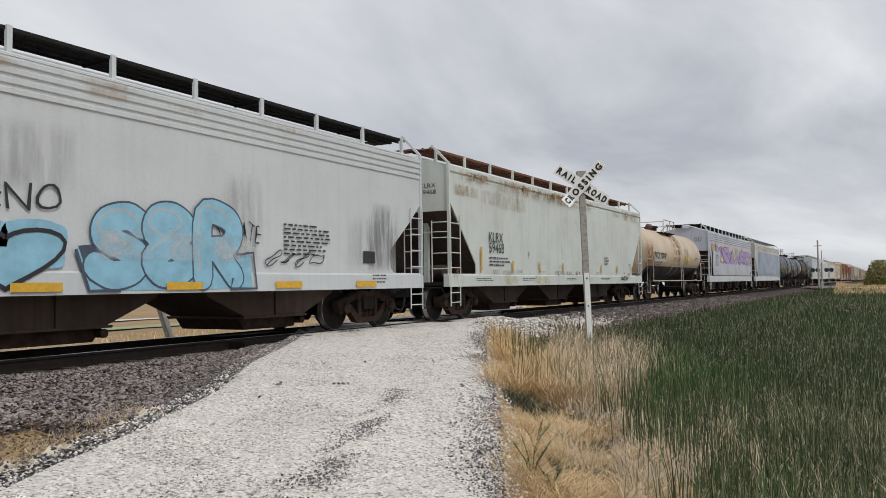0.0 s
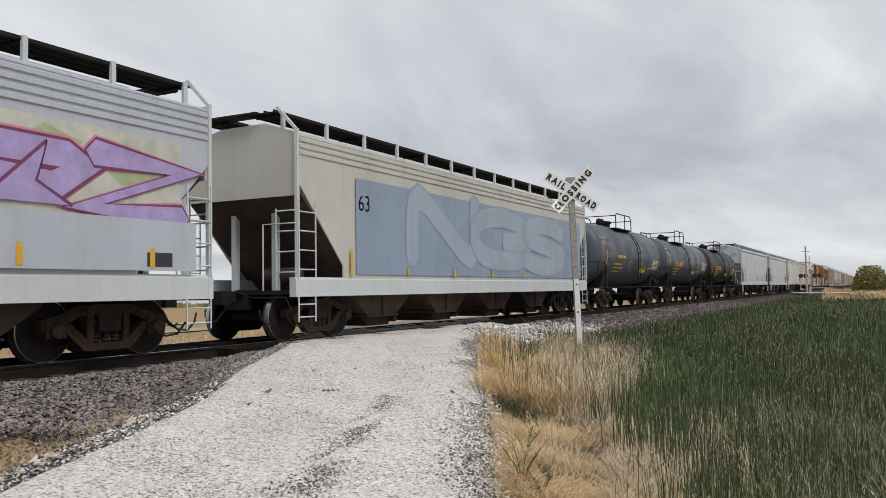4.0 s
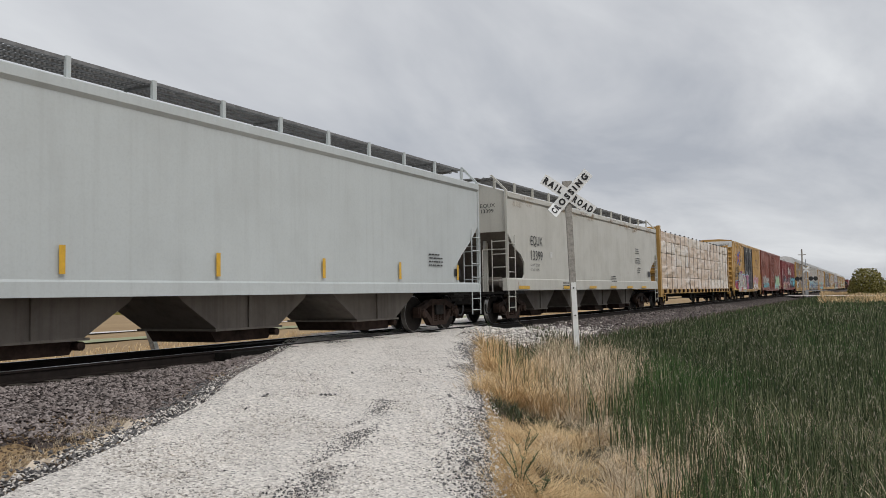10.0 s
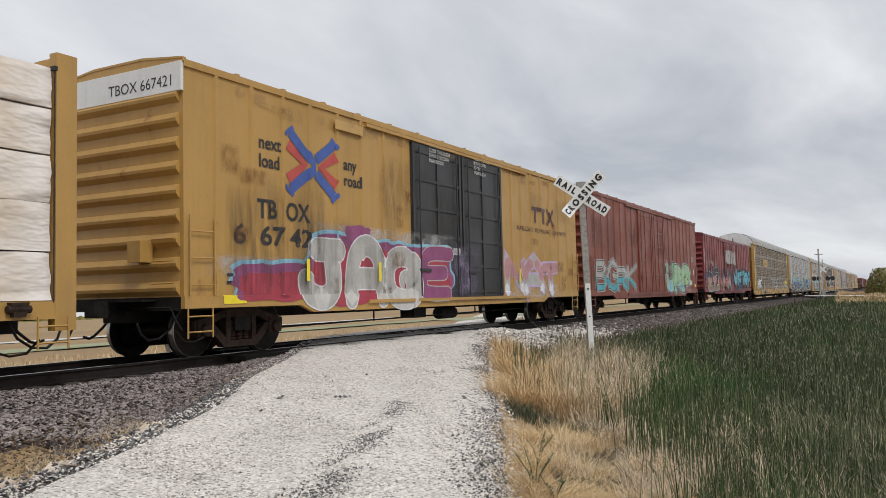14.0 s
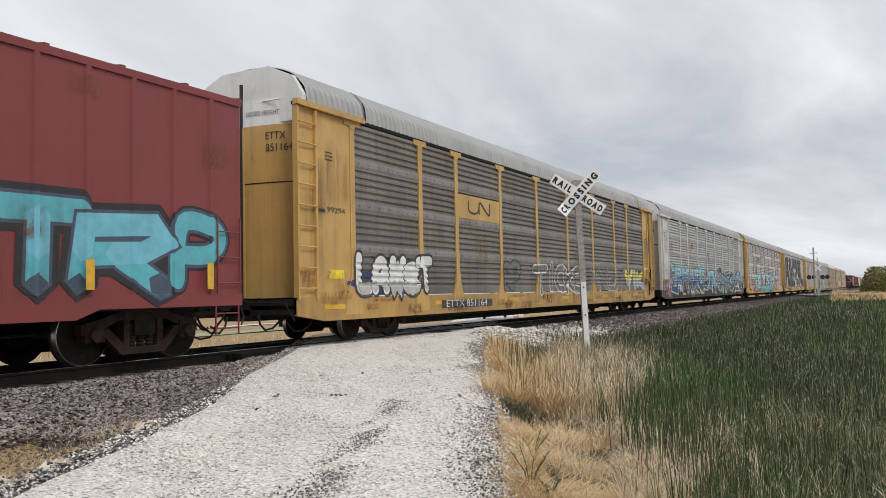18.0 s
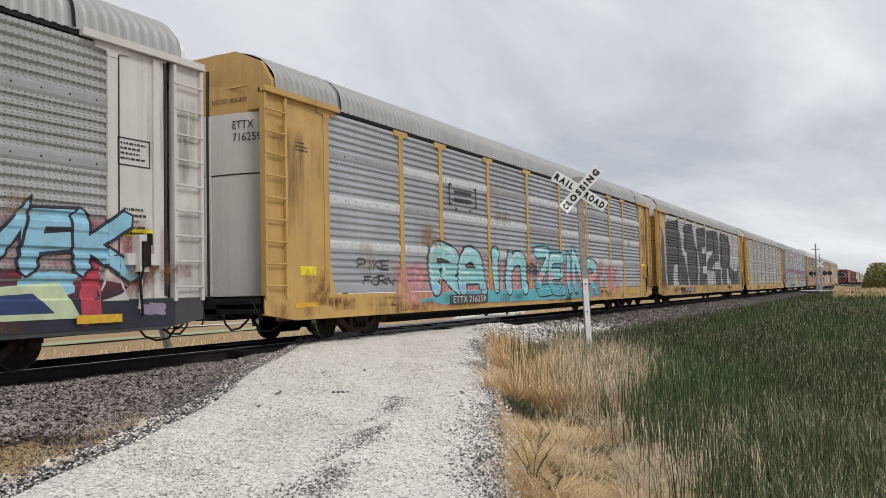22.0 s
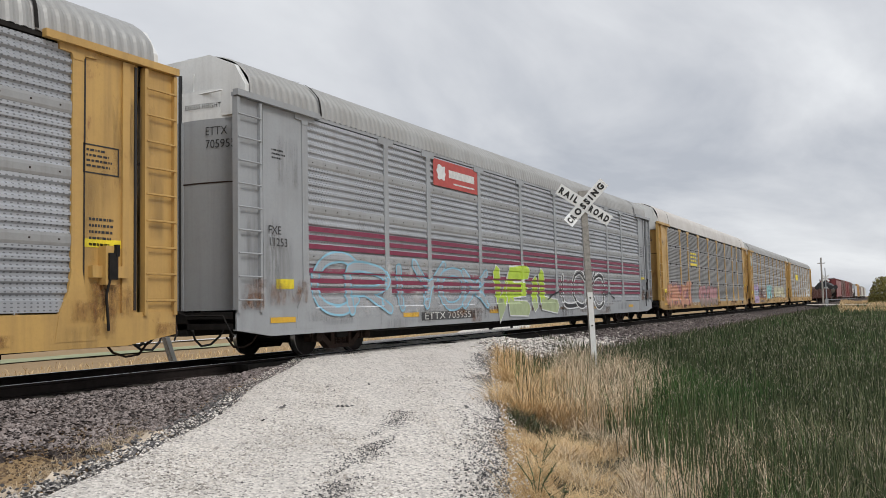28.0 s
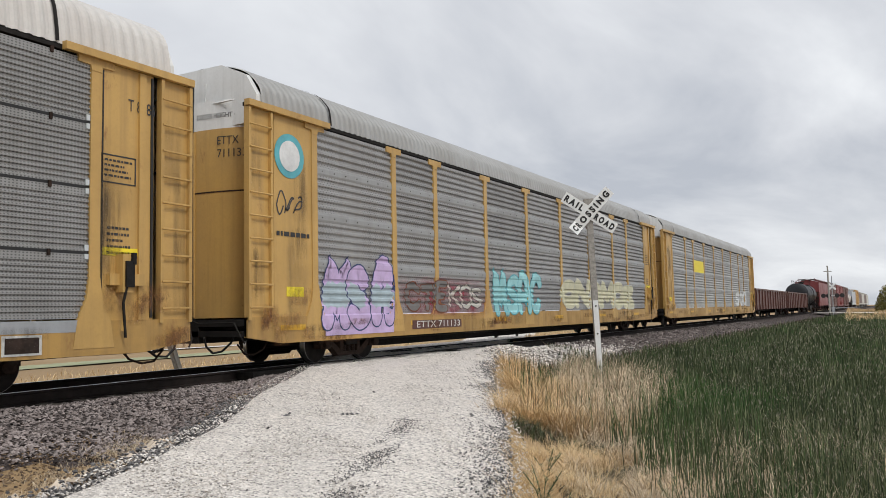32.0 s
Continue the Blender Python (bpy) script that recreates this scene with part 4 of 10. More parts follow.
def hopper_car(label, a, b, body, side_trim, under, top=4.08, sill=(0.87, 1.25), chutes=4, ribs=0, cut="slant", board=None, lip=0.0, tape=(), slope_mat=None, shallow=False, tall_posts=False):
    car, L = car_at("hopper_car", label, "hopper car", a, b, "covered hopper cars of the train")
    h = L / 2
    s0, s1 = sill
    w = -SIDE - 0.02
    knee = 2.95
    if cut == "slant":
        left = [(-h + 0.06, top), (-h + 0.06, knee + 0.15), (-h + 1.55, s1 + 0.25), (-h + 1.55, s1 - 0.05)]
    else:
        left = [(-h + 0.06, top), (-h + 0.06, knee - 0.1), (-h + 0.55, knee - 0.55), (-h + 1.1, s1 + 0.75), (-h + 1.4, s1 + 0.5), (-h + 1.38, s1 + 0.12), (-h + 1.2, s1 - 0.05)]
    prof = left + [(-x, z) for x, z in reversed(left)]
    # side sheets, one on each side
    for s in (-1, 1):
        g = Geo()
        g.prism(prof, s * (w - 0.03), s * w, "y")
        part("side_sheet", g, body, car)
        part("side_sill", Geo().prism([(s * (w - 0.14), s0), (s * (w + 0.02), s0), (s * (w + 0.02), s1 - 0.05), (s * (w - 0.01), s1), (s * (w - 0.14), s1)], -h - 0.05, h + 0.05), side_trim, car, "pale side sill")
        if ribs:
            for i in range(ribs):
                z = top - 0.10 - i * 0.13
                part("side_rib", Geo().prism([(s * w, z - 0.045), (s * (w + 0.028), z - 0.03), (s * (w + 0.028), z + 0.03), (s * w, z + 0.045)], -h + 0.08, h - 0.08), body, car)
        if lip:
            part("eave", Geo().prism([(s * (w - 0.02), top - 0.20), (s * (w + lip), top - 0.12), (s * (w + lip), top + 0.02), (s * (w - 0.02), top + 0.06)], -h + 0.05, h - 0.05), side_trim, car)
    roof = [(w + 0.01, top - 0.03), (w - 0.05, top + 0.03), (1.0, top + 0.17), (0.45, top + 0.29), (-0.45, top + 0.29), (-1.0, top + 0.17), (-w + 0.05, top + 0.03), (-w - 0.01, top - 0.03)]
    part("roof", Geo().prism(roof, -h + 0.08, h - 0.08), body, car)
    part("hatch_trough", Geo().prism([(-0.28, top + 0.28), (0.28, top + 0.28), (0.24, top + 0.44), (-0.24, top + 0.44)], -h + 0.6, h - 0.6), side_trim, car)
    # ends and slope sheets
    # shade put into colour: slope sheets default to dark chute paint, not body colour
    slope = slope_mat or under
    for s in (-1, 1):
        part("end_wall", Geo().box(min(s * (h - 0.10), s * (h - 0.06)), max(s * (h - 0.10), s * (h - 0.06)), -w + 0.03, w - 0.03, knee - 0.1, top + 0.05), body, car)
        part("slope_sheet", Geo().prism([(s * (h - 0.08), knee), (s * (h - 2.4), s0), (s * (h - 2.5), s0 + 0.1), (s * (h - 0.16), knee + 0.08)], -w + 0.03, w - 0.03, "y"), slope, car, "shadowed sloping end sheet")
        part("end_platform", Geo().box(min(s * h, s * (h - 1.5)), max(s * h, s * (h - 1.5)), -1.45, 1.45, 0.92, 1.0), M_STEEL, car)
        part("centre_sill", Geo().box(min(s * (h - 2.6), s * (h + 0.1)), max(s * (h - 2.6), s * (h + 0.1)), -0.25, 0.25, 0.62, 0.95), M_STEEL, car)
        if tall_posts:
            for yb in (-0.12, 0.98):
                part("end_post", Geo().box(min(s * (h - 0.07), s * (h + 0.03)), max(s * (h - 0.07), s * (h + 0.03)), yb - 0.055, yb + 0.055, 1.0, top + 0.24), side_trim, car)
            part("bay_panel", Geo().box(s * (h - 0.5) - 0.02, s * (h - 0.5) + 0.02, -0.1, 1.3, 1.0, 2.6), side_trim, car, "pale sheet closing the end bay")
            part("bay_hose", Geo().tube([(s * (h - 0.3), -0.3, 1.05), (s * (h - 0.25), -0.5, 1.55), (s * (h - 0.4), -0.8, 1.72), (s * (h - 0.5), -1.05, 1.45), (s * (h - 0.45), -1.15, 1.05)], 0.03, 6), P_GREY, car)
            part("brake_valve", Geo().box(s * (h - 0.6) - 0.18, s * (h - 0.6) + 0.18, -1.0, -0.6, 1.02, 1.38), M_STEEL, car)
        for yb in (-0.54, 0.54) if not tall_posts else ():
            part("bay_post", Geo().box(s * (h - 0.55) - 0.06, s * (h - 0.55) + 0.06, yb - 0.06, yb + 0.06, 1.0, 2.9), side_trim, car)
        part("air_reservoir", Geo().lathe([(-0.45, 0.05), (-0.42, 0.17), (0.42, 0.17), (0.45, 0.05)], "y", 14, (s * (h - 0.75), 0.55 * s, 1.30)), under, car)
        for y in (SIDE, -SIDE):
            sg = -1 if y < 0 else 1
            y += sg * 0.006
            part("corner_post", Geo().box(s * (h - 0.03) - 0.035, s * (h - 0.03) + 0.035, min(y, y - sg * 0.07), max(y, y - sg * 0.07), s0, top + 0.1).prism([(y, top + 0.08), (y - sg * 0.07, top + 0.08), (y - sg * 0.55, top + 0.56), (y - sg * 0.48, top + 0.58)], s * (h - 0.03) - 0.03, s * (h - 0.03) + 0.03), side_trim, car)
        x0, x1 = sorted((s * (h - 0.02), s * (h - 0.55)))
        ladder(car, x0, x1, s1, 2.75, 0.42, side_trim, y=SIDE - 0.02)
        ladder(car, x0, x1, 0.38, s0, 0.33, side_trim, y=SIDE - 0.01, name="step")
        ladder(car, x0, x1, s1, 2.75, 0.42, side_trim, y=-SIDE + 0.02)
        grab(car, [(s * (h + 0.03), -1.5, 2.3), (s * (h + 0.03), -0.7, 2.3), (s * (h + 0.03), -0.7, 1.0)], side_trim)
        for z in (1.35, 1.75, 2.15, 2.55):
            grab(car, [(s * (h + 0.02), -1.5, z), (s * (h + 0.02), -1.02, z)], side_trim, name="end_rung")
        grab(car, [(s * (h + 0.02), -1.02, 1.0), (s * (h + 0.02), -1.02, 2.6)], side_trim, name="end_rail")
    # discharge chutes
    span = L - 4.6
    for i in range(chutes):
        cx = -span / 2 + span * (i + 0.5) / chutes
        hw = span / chutes / 2
        foot = 0.85 if chutes == 3 else 0.62
        lip_z = 0.40 if not shallow else 0.58
        hw = hw * (0.94 if shallow else 0.80)
        ch = part("discharge_chute", Geo().prism([(cx - hw, s0 + 0.03), (cx + hw, s0 + 0.03), (cx + hw - 0.10, s0 - 0.08), (cx + foot, lip_z), (cx - foot, lip_z), (cx - hw + 0.10, s0 - 0.08)], -0.95, 0.95, "y"), under, car, "grimy tapered discharge chute, paint darkened for the shade under the car")
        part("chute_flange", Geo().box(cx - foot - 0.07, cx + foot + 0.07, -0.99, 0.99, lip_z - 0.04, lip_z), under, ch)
        part("outlet_gate", Geo().prism([(cx - foot - 0.02, lip_z - 0.04), (cx + foot + 0.02, lip_z - 0.04), (cx + foot - 0.14, lip_z - 0.25), (cx - foot + 0.14, lip_z - 0.25)], -0.8, 0.8, "y"), M_TRUCK, ch, "rusty sliding outlet gate")
        part("gate_shaft", Geo().lathe([(-0.98, 0.03), (-0.96, 0.07), (0.96, 0.07), (0.98, 0.03)], "y", 10, (cx + foot - 0.05, 0, lip_z - 0.12)), M_TRUCK, ch)
        part("chute_rib", Geo().prism([(cx - 0.04, s0), (cx + 0.04, s0), (cx + 0.04, lip_z), (cx - 0.04, lip_z)], -0.99, -0.95, "y"), under, ch)
    # running boards on the roof
    bm_ = board or P_GRATE
    z = top + 0.50
    for s in (-1, 1):
        g = Geo()
        y0, y1 = sorted((s * 0.34, s * 1.05))
        for yy in (y0, (2 * y0 + y1) / 3, (y0 + 2 * y1) / 3, y1):
            g.box(-h - 0.12, h + 0.12, yy - 0.012, yy + 0.012, z - 0.055, z)
        n = int(L / 0.085)
        bar = 0.033 if board else 0.016
        for i in range(n):
            x = -h + L * (i + 0.5) / n
            g.box(x - bar, x + bar, y0, y1, z - 0.028, z - 0.004)
        rb = part("running_board", g, bm_, car, "see-through roof running board")
        n = 12 if chutes > 3 else 11
        for i in range(n + 1):
            x = -h + 0.15 + (L - 0.3) * i / n
            gb = Geo().prism([(s * 1.04, top + 0.10), (s * 1.10, top + 0.08), (s * 1.10, z + 0.01), (s * 1.04, z + 0.01)], x - 0.04, x + 0.04)
            part("board_bracket", gb, side_trim, rb)
            if i % 2 == 0:
                part("board_bearer", Geo().box(x - 0.03, x + 0.03, min(s * 0.4, s * 1.05), max(s * 0.4, s * 1.05), z - 0.09, z - 0.045), bm_, rb)
    for xa in (-h - 0.14, h - 0.25):
        part("end_board", Geo().box(xa, xa + 0.39, -0.62, 0.62, z - 0.04, z), bm_, car)
    for x, z0, z1 in tape:
        panel_rect(car, x - h, x - h + 0.10, z0, z1, M_YELLOWTAPE, y=SIDE - (0.056 if chutes == 4 and ribs == 4 else 0.03), name="reflector", label="vertical yellow reflector strip")
    trucks(car, L, (1.32, 1.68))
    return car, h


def vtape(n, L, z0=1.30, z1=1.62, first=1.75):
    return [(first + (L - 2 * first) * i / (n - 1), z0, z1 + (0.35 if i == 0 else 0)) for i in range(n)]


def sill_tape(car, h, xs, z0, z1, w=0.75):
    for x in xs:
        panel_rect(car, x - h, x - h + w, z0, z1, M_YELLOWTAPE, y=SIDE - 0.034, name="reflector", label="yellow reflector strip on the sill")


def end_text(car, h, text, z):
    """Reporting marks on the end wall that faces the road first."""
    part("lettering", lettering(text, M_INKDARK, 0.17, width=0.5), None, car, at=pose(-h + 0.055, -0.62, z, rz=-90))


def consist_hoppers():
    # pale grey hopper with blue bubble letters
    c, h = hopper_car("pale grey hopper car with blue bubble graffiti and black running board", -1.9, 16.8, P_GREY, P_GREY, P_UNDER, top=4.0, sill=(0.87, 1.22), chutes=3, ribs=4, cut="round", board=M_STEEL)
    sill_tape(c, h, [0.6 + i * 2.55 for i in range(7)], 0.92, 1.04)
    patch(c, "graffiti_piece", [(9.2 - h, 1.5), (9.45 - h, 0.92), (12.75 - h, 0.92), (12.7 - h, 1.5), (12.2 - h, 1.45), (9.7 - h, 1.6)], G_SKY, SIDE - 0.008)
    patch(c, "graffiti_piece", [(9.25 - h, 1.55), (9.35 - h, 1.3), (10.2 - h, 1.2), (9.9 - h, 1.62)], G_INKBLUE, SIDE - 0.009)
    piece(c, "S8R", 9.4 - h, 0.92, 3.05, 1.3, G_SKY, G_INKBLUE, seed=2, fat=0.40, line=0.03, tight=1.16, shine=G_HAZE)
    scrawl(c, [[(9.2 - h, 1.5), (9.42 - h, 0.92), (9.95 - h, 0.92)], [(12.3 - h, 1.5), (12.75 - h, 1.55), (12.85 - h, 0.92), (12.2 - h, 0.92), (12.25 - h, 1.1)]], 0.05, G_INKBLUE, SIDE - 0.03)
    for x0 in (9.5, 10.6, 11.7):
        bloom(c, x0 - h, x0 + 1.1 - h, 1.35, 1.85, S_WHITE, SIDE - 0.034, "graffiti_haze")
    stains(c, S_TANRUST, 0.4 - h, 15.5 - h, 3.75, 3.95, 13, (0.9, 0.16), 61, SIDE - 0.034)
    stains(c, S_GRIME, 0.4 - h, 18 - h, 1.5, 3.2, 9, (1.6, 1.6), 62, SIDE - 0.006)
    for k in range(2):
        blob(c, 7.2 + k * 0.85 - h, 8.3 + k * 0.85 - h, 1.2, 1.9, G_SKY, 5 + k, SIDE - 0.010, 0.15)
    patch(c, "graffiti_piece", [(7.3 - h, 1.5), (9.05 - h, 1.5), (8.3 - h, 0.98), (8.05 - h, 0.98)], G_SKY, SIDE - 0.0105)
    scrawl(c, [[(7.35 - h + 0.85 * (1 + math.sin(a) ** 3), 1.42 + 0.10 * (4.2 * math.cos(a) - 1.6 * math.cos(2 * a) - 0.6 * math.cos(3 * a)) * 0.9) for a in [0.12 + i * 0.2 for i in range(31)]]], 0.06, G_BLACK, SIDE - 0.018)
    part("graffiti_line", lettering("UEENO", G_BLACK, 0.4, offset=-0.004, wave=0.5, seed=3, width=1.75, height=0.36), None, c, at=pose(7.25 - h, SIDE - 0.012, 2.0))
    part("graffiti_line", lettering("SEMATE", G_BLACK, 0.3, offset=-0.006, wave=0.7, seed=5, width=1.05, height=0.32), None, c, at=pose(11.9 - h, SIDE - 0.012, 1.74))
    scrawl(c, loops(13.1 - h, 1.3, 1.7, 0.34, 4, 11), 0.02, G_BLACK, SIDE - 0.012)
    bars(c, 13.6 - h, 2.12, 1.5, 0.62, 8, seed=4)
    panel_rect(c, 16.2 - h, 16.65 - h, 1.42, 1.68, M_INKDARK)
    bars(c, 16.55 - h, 1.18, 0.7, 0.22, 3, seed=9)
    # pale green-grey hopper, rusty roof walk
    L = 18.4
    c, h = hopper_car("pale green-grey hopper car with a rusty running board", 18.2, 36.6, P_CREAM, P_CREAM, P_UNDER, top=4.0, sill=(0.88, 1.22), chutes=3, board=P_RUST, lip=0.03, tape=vtape(8, L))
    letter(c, "KLRX", 2.35 - h, 2.12, 0.42, width=0.95)
    letter(c, "59468", 2.35 - h, 1.82, 0.42, width=1.0)
    bars(c, 2.35 - h, 1.70, 1.6, 0.3, 3, seed=12)
    bars(c, 12.9 - h, 1.95, 0.65, 0.36, 6, seed=14)
    panel_rect(c, 5.2 - h, 5.24 - h, 1.75, 1.95, M_INKDARK)
    bars(c, 16.3 - h, 1.7, 0.4, 0.12, 2, seed=15)
    scrawl(c, loops(15.1 - h, 0.98, 1.0, 0.24, 4, 8), 0.035, G_BLACK, SIDE - 0.03)
    for i, x in enumerate((1.5, 4.7, 8.6, 12.5)):
        bars(c, x - h, 1.1, 1.3, 0.1, 2, seed=16 + i)
    stains(c, S_TANRUST, 0.3 - h, 18 - h, 3.72, 3.98, 26, (1.6, 0.35), 63, SIDE - 0.034)
    stains(c, S_TANRUST, 0.3 - h, 5 - h, 3.3, 3.6, 4, (1.6, 0.5), 64, SIDE - 0.008)
    sill_haze = [(3.2, 4.3), (5.5, 6.9)]
    for x0, x1 in sill_haze:
        bloom(c, x0 - h, x1 - h, 0.9, 1.2, S_YELLOWHAZE, SIDE - 0.036)
    stains(c, S_RUST, 0.3 - h, 18 - h, 1.25, 1.35, 16, (0.5, 0.2), 65, SIDE - 0.034)
    end_text(c, h, "KLRX\n59468", 3.3)
    # blue-grey hopper with lilac piece
    L = 18.0
    c, h = hopper_car("blue-grey hopper car with a lilac and green graffiti panel", 52.7, 70.7, P_BLUEGREY, P_GREY, P_UNDER, top=4.05, sill=(0.87, 1.27), chutes=4, ribs=4, board=M_STEEL, tape=vtape(8, L, 1.36, 1.66, 1.35))
    panel_rect(c, 1.2 - h, 17.3 - h, 2.08, 3.38, G_DUSTCREAM, y=SIDE - 0.006, name="graffiti_panel")
    for i in range(11):
        x = 1.6 + i * 1.42
        pts = [(x - h, 2.95), (x + 0.5 - h, 3.3), (x + 1.1 - h, 3.12), (x + 0.95 - h, 2.8), (x + 0.35 - h, 2.7)]
        patch(c, "graffiti_cloud", [(px, pz - 0.12 * (i % 3)) for px, pz in pts], G_OLIVE, SIDE - 0.008)
    piece(c, "DEKUNAPZ", 3.6 - h, 1.92, 13.6, 1.16, G_PURPLE, G_PLUM, y=SIDE - 0.012, seed=24, fat=0.37, line=0.045, sharp=True, halo=S_PINKRIM, glow=0.035, tight=1.32, slant=0.12)
    for x0 in (7.4, 11.3, 14.0):
        patch(c, "graffiti_piece", [(x0 - h, 2.2), (x0 + 0.9 - h, 3.05), (x0 + 0.75 - h, 2.5), (x0 + 1.3 - h, 2.2)], G_PURPLE, SIDE - 0.044)
        scrawl(c, [[(x0 - h, 2.2), (x0 + 0.9 - h, 3.05), (x0 + 0.75 - h, 2.5), (x0 + 1.3 - h, 2.2)]], 0.05, G_PLUM, SIDE - 0.045)
    for x0, z0 in ((1.9, 3.15), (4.0, 3.05)):
        patch(c, "graffiti_piece", [(x0 - h, z0 + 0.22), (x0 + 1.4 - h, z0 - 0.12), (x0 + 2.9 - h, z0 - 0.62), (x0 + 2.7 - h, z0 - 1.05), (x0 + 1.2 - h, z0 - 0.72), (x0 + 0.4 - h, z0 - 0.25)], G_PURPLE, SIDE - 0.0465)
        scrawl(c, [[(x0 + 0.4 - h, z0 - 0.25), (x0 - h, z0 + 0.22), (x0 + 1.4 - h, z0 - 0.12), (x0 + 2.9 - h, z0 - 0.62)]], 0.06, G_PLUM, SIDE - 0.0475)
    blob(c, 0.7 - h, 2.3 - h, 2.85, 3.36, G_PEACH, 44, SIDE - 0.0075, 0.4)
    panel_rect(c, 4.0 - h, 4.5 - h, 2.2, 2.5, M_TAPEBRIGHT, y=SIDE - 0.049, name="graffiti_piece")
    panel_rect(c, 3.3 - h, 17.6 - h, 1.32, 2.10, P_BLUEGREY, y=SIDE - 0.050, name="overpainted_panel")
    panel_rect(c, 1.0 - h, 3.55 - h, 1.3, 2.84, P_BLUEGREY, y=SIDE - 0.052, name="number_panel")
    letter(c, "ELTX", 1.95 - h, 2.33, 0.4, y=SIDE - 0.056, width=0.98)
    letter(c, "3133", 1.95 - h, 1.93, 0.4, y=SIDE - 0.056, width=1.05)
    letter(c, "LD LMT  218800", 1.62 - h, 1.52, 0.11, y=SIDE - 0.056)
    letter(c, "LT WT   67200", 1.62 - h, 1.38, 0.11, y=SIDE - 0.056)
    end_text(c, h, "ELTX\n3133", 3.45)
    part("stencil_lines", bars(c, 0, 0, 0.6, 0.75, 8, seed=71, y=0).data, None, c, at=pose(-h + 0.055, 0.1, 3.4, rz=-90))
    panel_rect(c, 16.6 - h, 17.1 - h, 1.38, 1.6, M_INKDARK, y=SIDE - 0.054)
    # pale hopper with large faded blue letters
    c, h = hopper_car("cream-grey hopper car with huge faded blue block graffiti", 73.0, 90.7, P_BEIGE, P_GREY, P_UNDER, top=4.05, sill=(0.87, 1.25), chutes=4, ribs=3, board=M_STEEL, tape=vtape(7, 17.8, 1.3, 1.5))
    panel_rect(c, 2.0 - h, 17.0 - h, 1.32, 3.4, P_BLUE, y=SIDE - 0.006, name="graffiti_panel")
    piece(c, "NGS", 4.2 - h, 1.4, 11.0, 1.9, P_BLUEPALE, P_BLUE, seed=5, fat=0.55, line=0.05)
    letter(c, "63", 2.1 - h, 2.7, 0.5, M_INKYELLOW)
    # three light grey hoppers
    L = 18.4
    c, h = hopper_car("light grey hopper car with red marker graffiti and open grating", 132.3, 150.75, P_LGREY, P_LGREY, P_UNDER, shallow=True, slope_mat=P_LGREY, tall_posts=True, top=4.02, sill=(1.02, 1.28), chutes=4, cut="round", lip=0.06, tape=vtape(7, L, 1.32, 1.72, 1.35))
    letter(c, "MLLX", 1.85 - h, 2.12, 0.3, width=0.72)
    letter(c, "97264", 1.85 - h, 1.78, 0.32, width=0.8)
    bars(c, 1.75 - h, 1.52, 0.9, 0.24, 2, seed=31)
    scrawl(c, loops(12.4 - h, 1.36, 4.0, 0.6, 7, 13), 0.014, G_RED, SIDE - 0.012)
    scrawl(c, [[(12.3 + 0.8 * k + 0.09 * q - h, 1.26 - 0.16 * math.sin(q * 0.35)) for q in range(10)] for k in range(5)], 0.014, G_RED, SIDE - 0.04)
    panel_rect(c, 9.4 - h, 10.3 - h, 1.48, 1.78, M_INKDARK)
    panel_rect(c, 9.43 - h, 9.85 - h, 1.51, 1.75, P_LGREY, y=SIDE - 0.007)
    panel_rect(c, 9.88 - h, 10.27 - h, 1.51, 1.75, G_OLIVE, y=SIDE - 0.007)
    bars(c, 15.7 - h, 2.02, 0.9, 0.28, 4, M_INKDARK, 33)
    panel_rect(c, 16.95 - h, 17.3 - h, 1.42, 1.62, M_INKDARK)
    end_text(c, h, "MLLX\n97264", 3.4)
    L = 18.0
    c, h = hopper_car("light grey hopper car with clean sides and orange reflectors", 153.4, 171.4, P_LGREY, P_LGREY, P_UNDERPALE, top=4.02, sill=(1.0, 1.26), chutes=3, lip=0.06, cut="round", tape=vtape(6, L, 1.32, 1.72, 1.5))
    letter(c, "ML", 1.9 - h, 2.05, 0.4)
    letter(c, "10479", 1.9 - h, 1.72, 0.4, width=1.0)
    bars(c, 1.9 - h, 1.5, 1.2, 0.22, 2, seed=35)
    bars(c, 15.0 - h, 1.98, 0.8, 0.36, 4, seed=36)
    panel_rect(c, 16.4 - h, 16.75 - h, 1.42, 1.62, M_INKDARK)
    L = 19.6
    c, h = hopper_car("grey-beige hopper car with black road lettering", 173.4, 193.0, P_BEIGE, P_BEIGE, P_UNDERPALE, top=4.05, sill=(1.03, 1.42), chutes=4, cut="round", lip=0.05)
    letter(c, "EQUX", 1.95 - h, 2.45, 0.45, width=1.05)
    letter(c, "13399", 1.95 - h, 2.02, 0.45, width=1.05)
    letter(c, "LD LMT  220300", 1.9 - h, 1.82, 0.12)
    letter(c, "LT  WT   65700", 1.9 - h, 1.66, 0.12)
    end_text(c, h, "EQUX\n13399", 3.45)
    stains(c, S_TANRUST, 0.4 - h, 19 - h, 3.7, 4.0, 16, (0.9, 0.25), 66, SIDE - 0.054)
    stains(c, S_RUST, 0.4 - h, 19 - h, 3.95, 4.05, 14, (0.5, 0.12), 67, SIDE - 0.066)
    sill_tape(c, h, [0.8, 5.0, 8.0, 10.9, 13.6, 16.2], 1.07, 1.17, 0.9)
    panel_rect(c, 3.75 - h, 3.95 - h, 2.15, 2.35, M_INKWHITE)
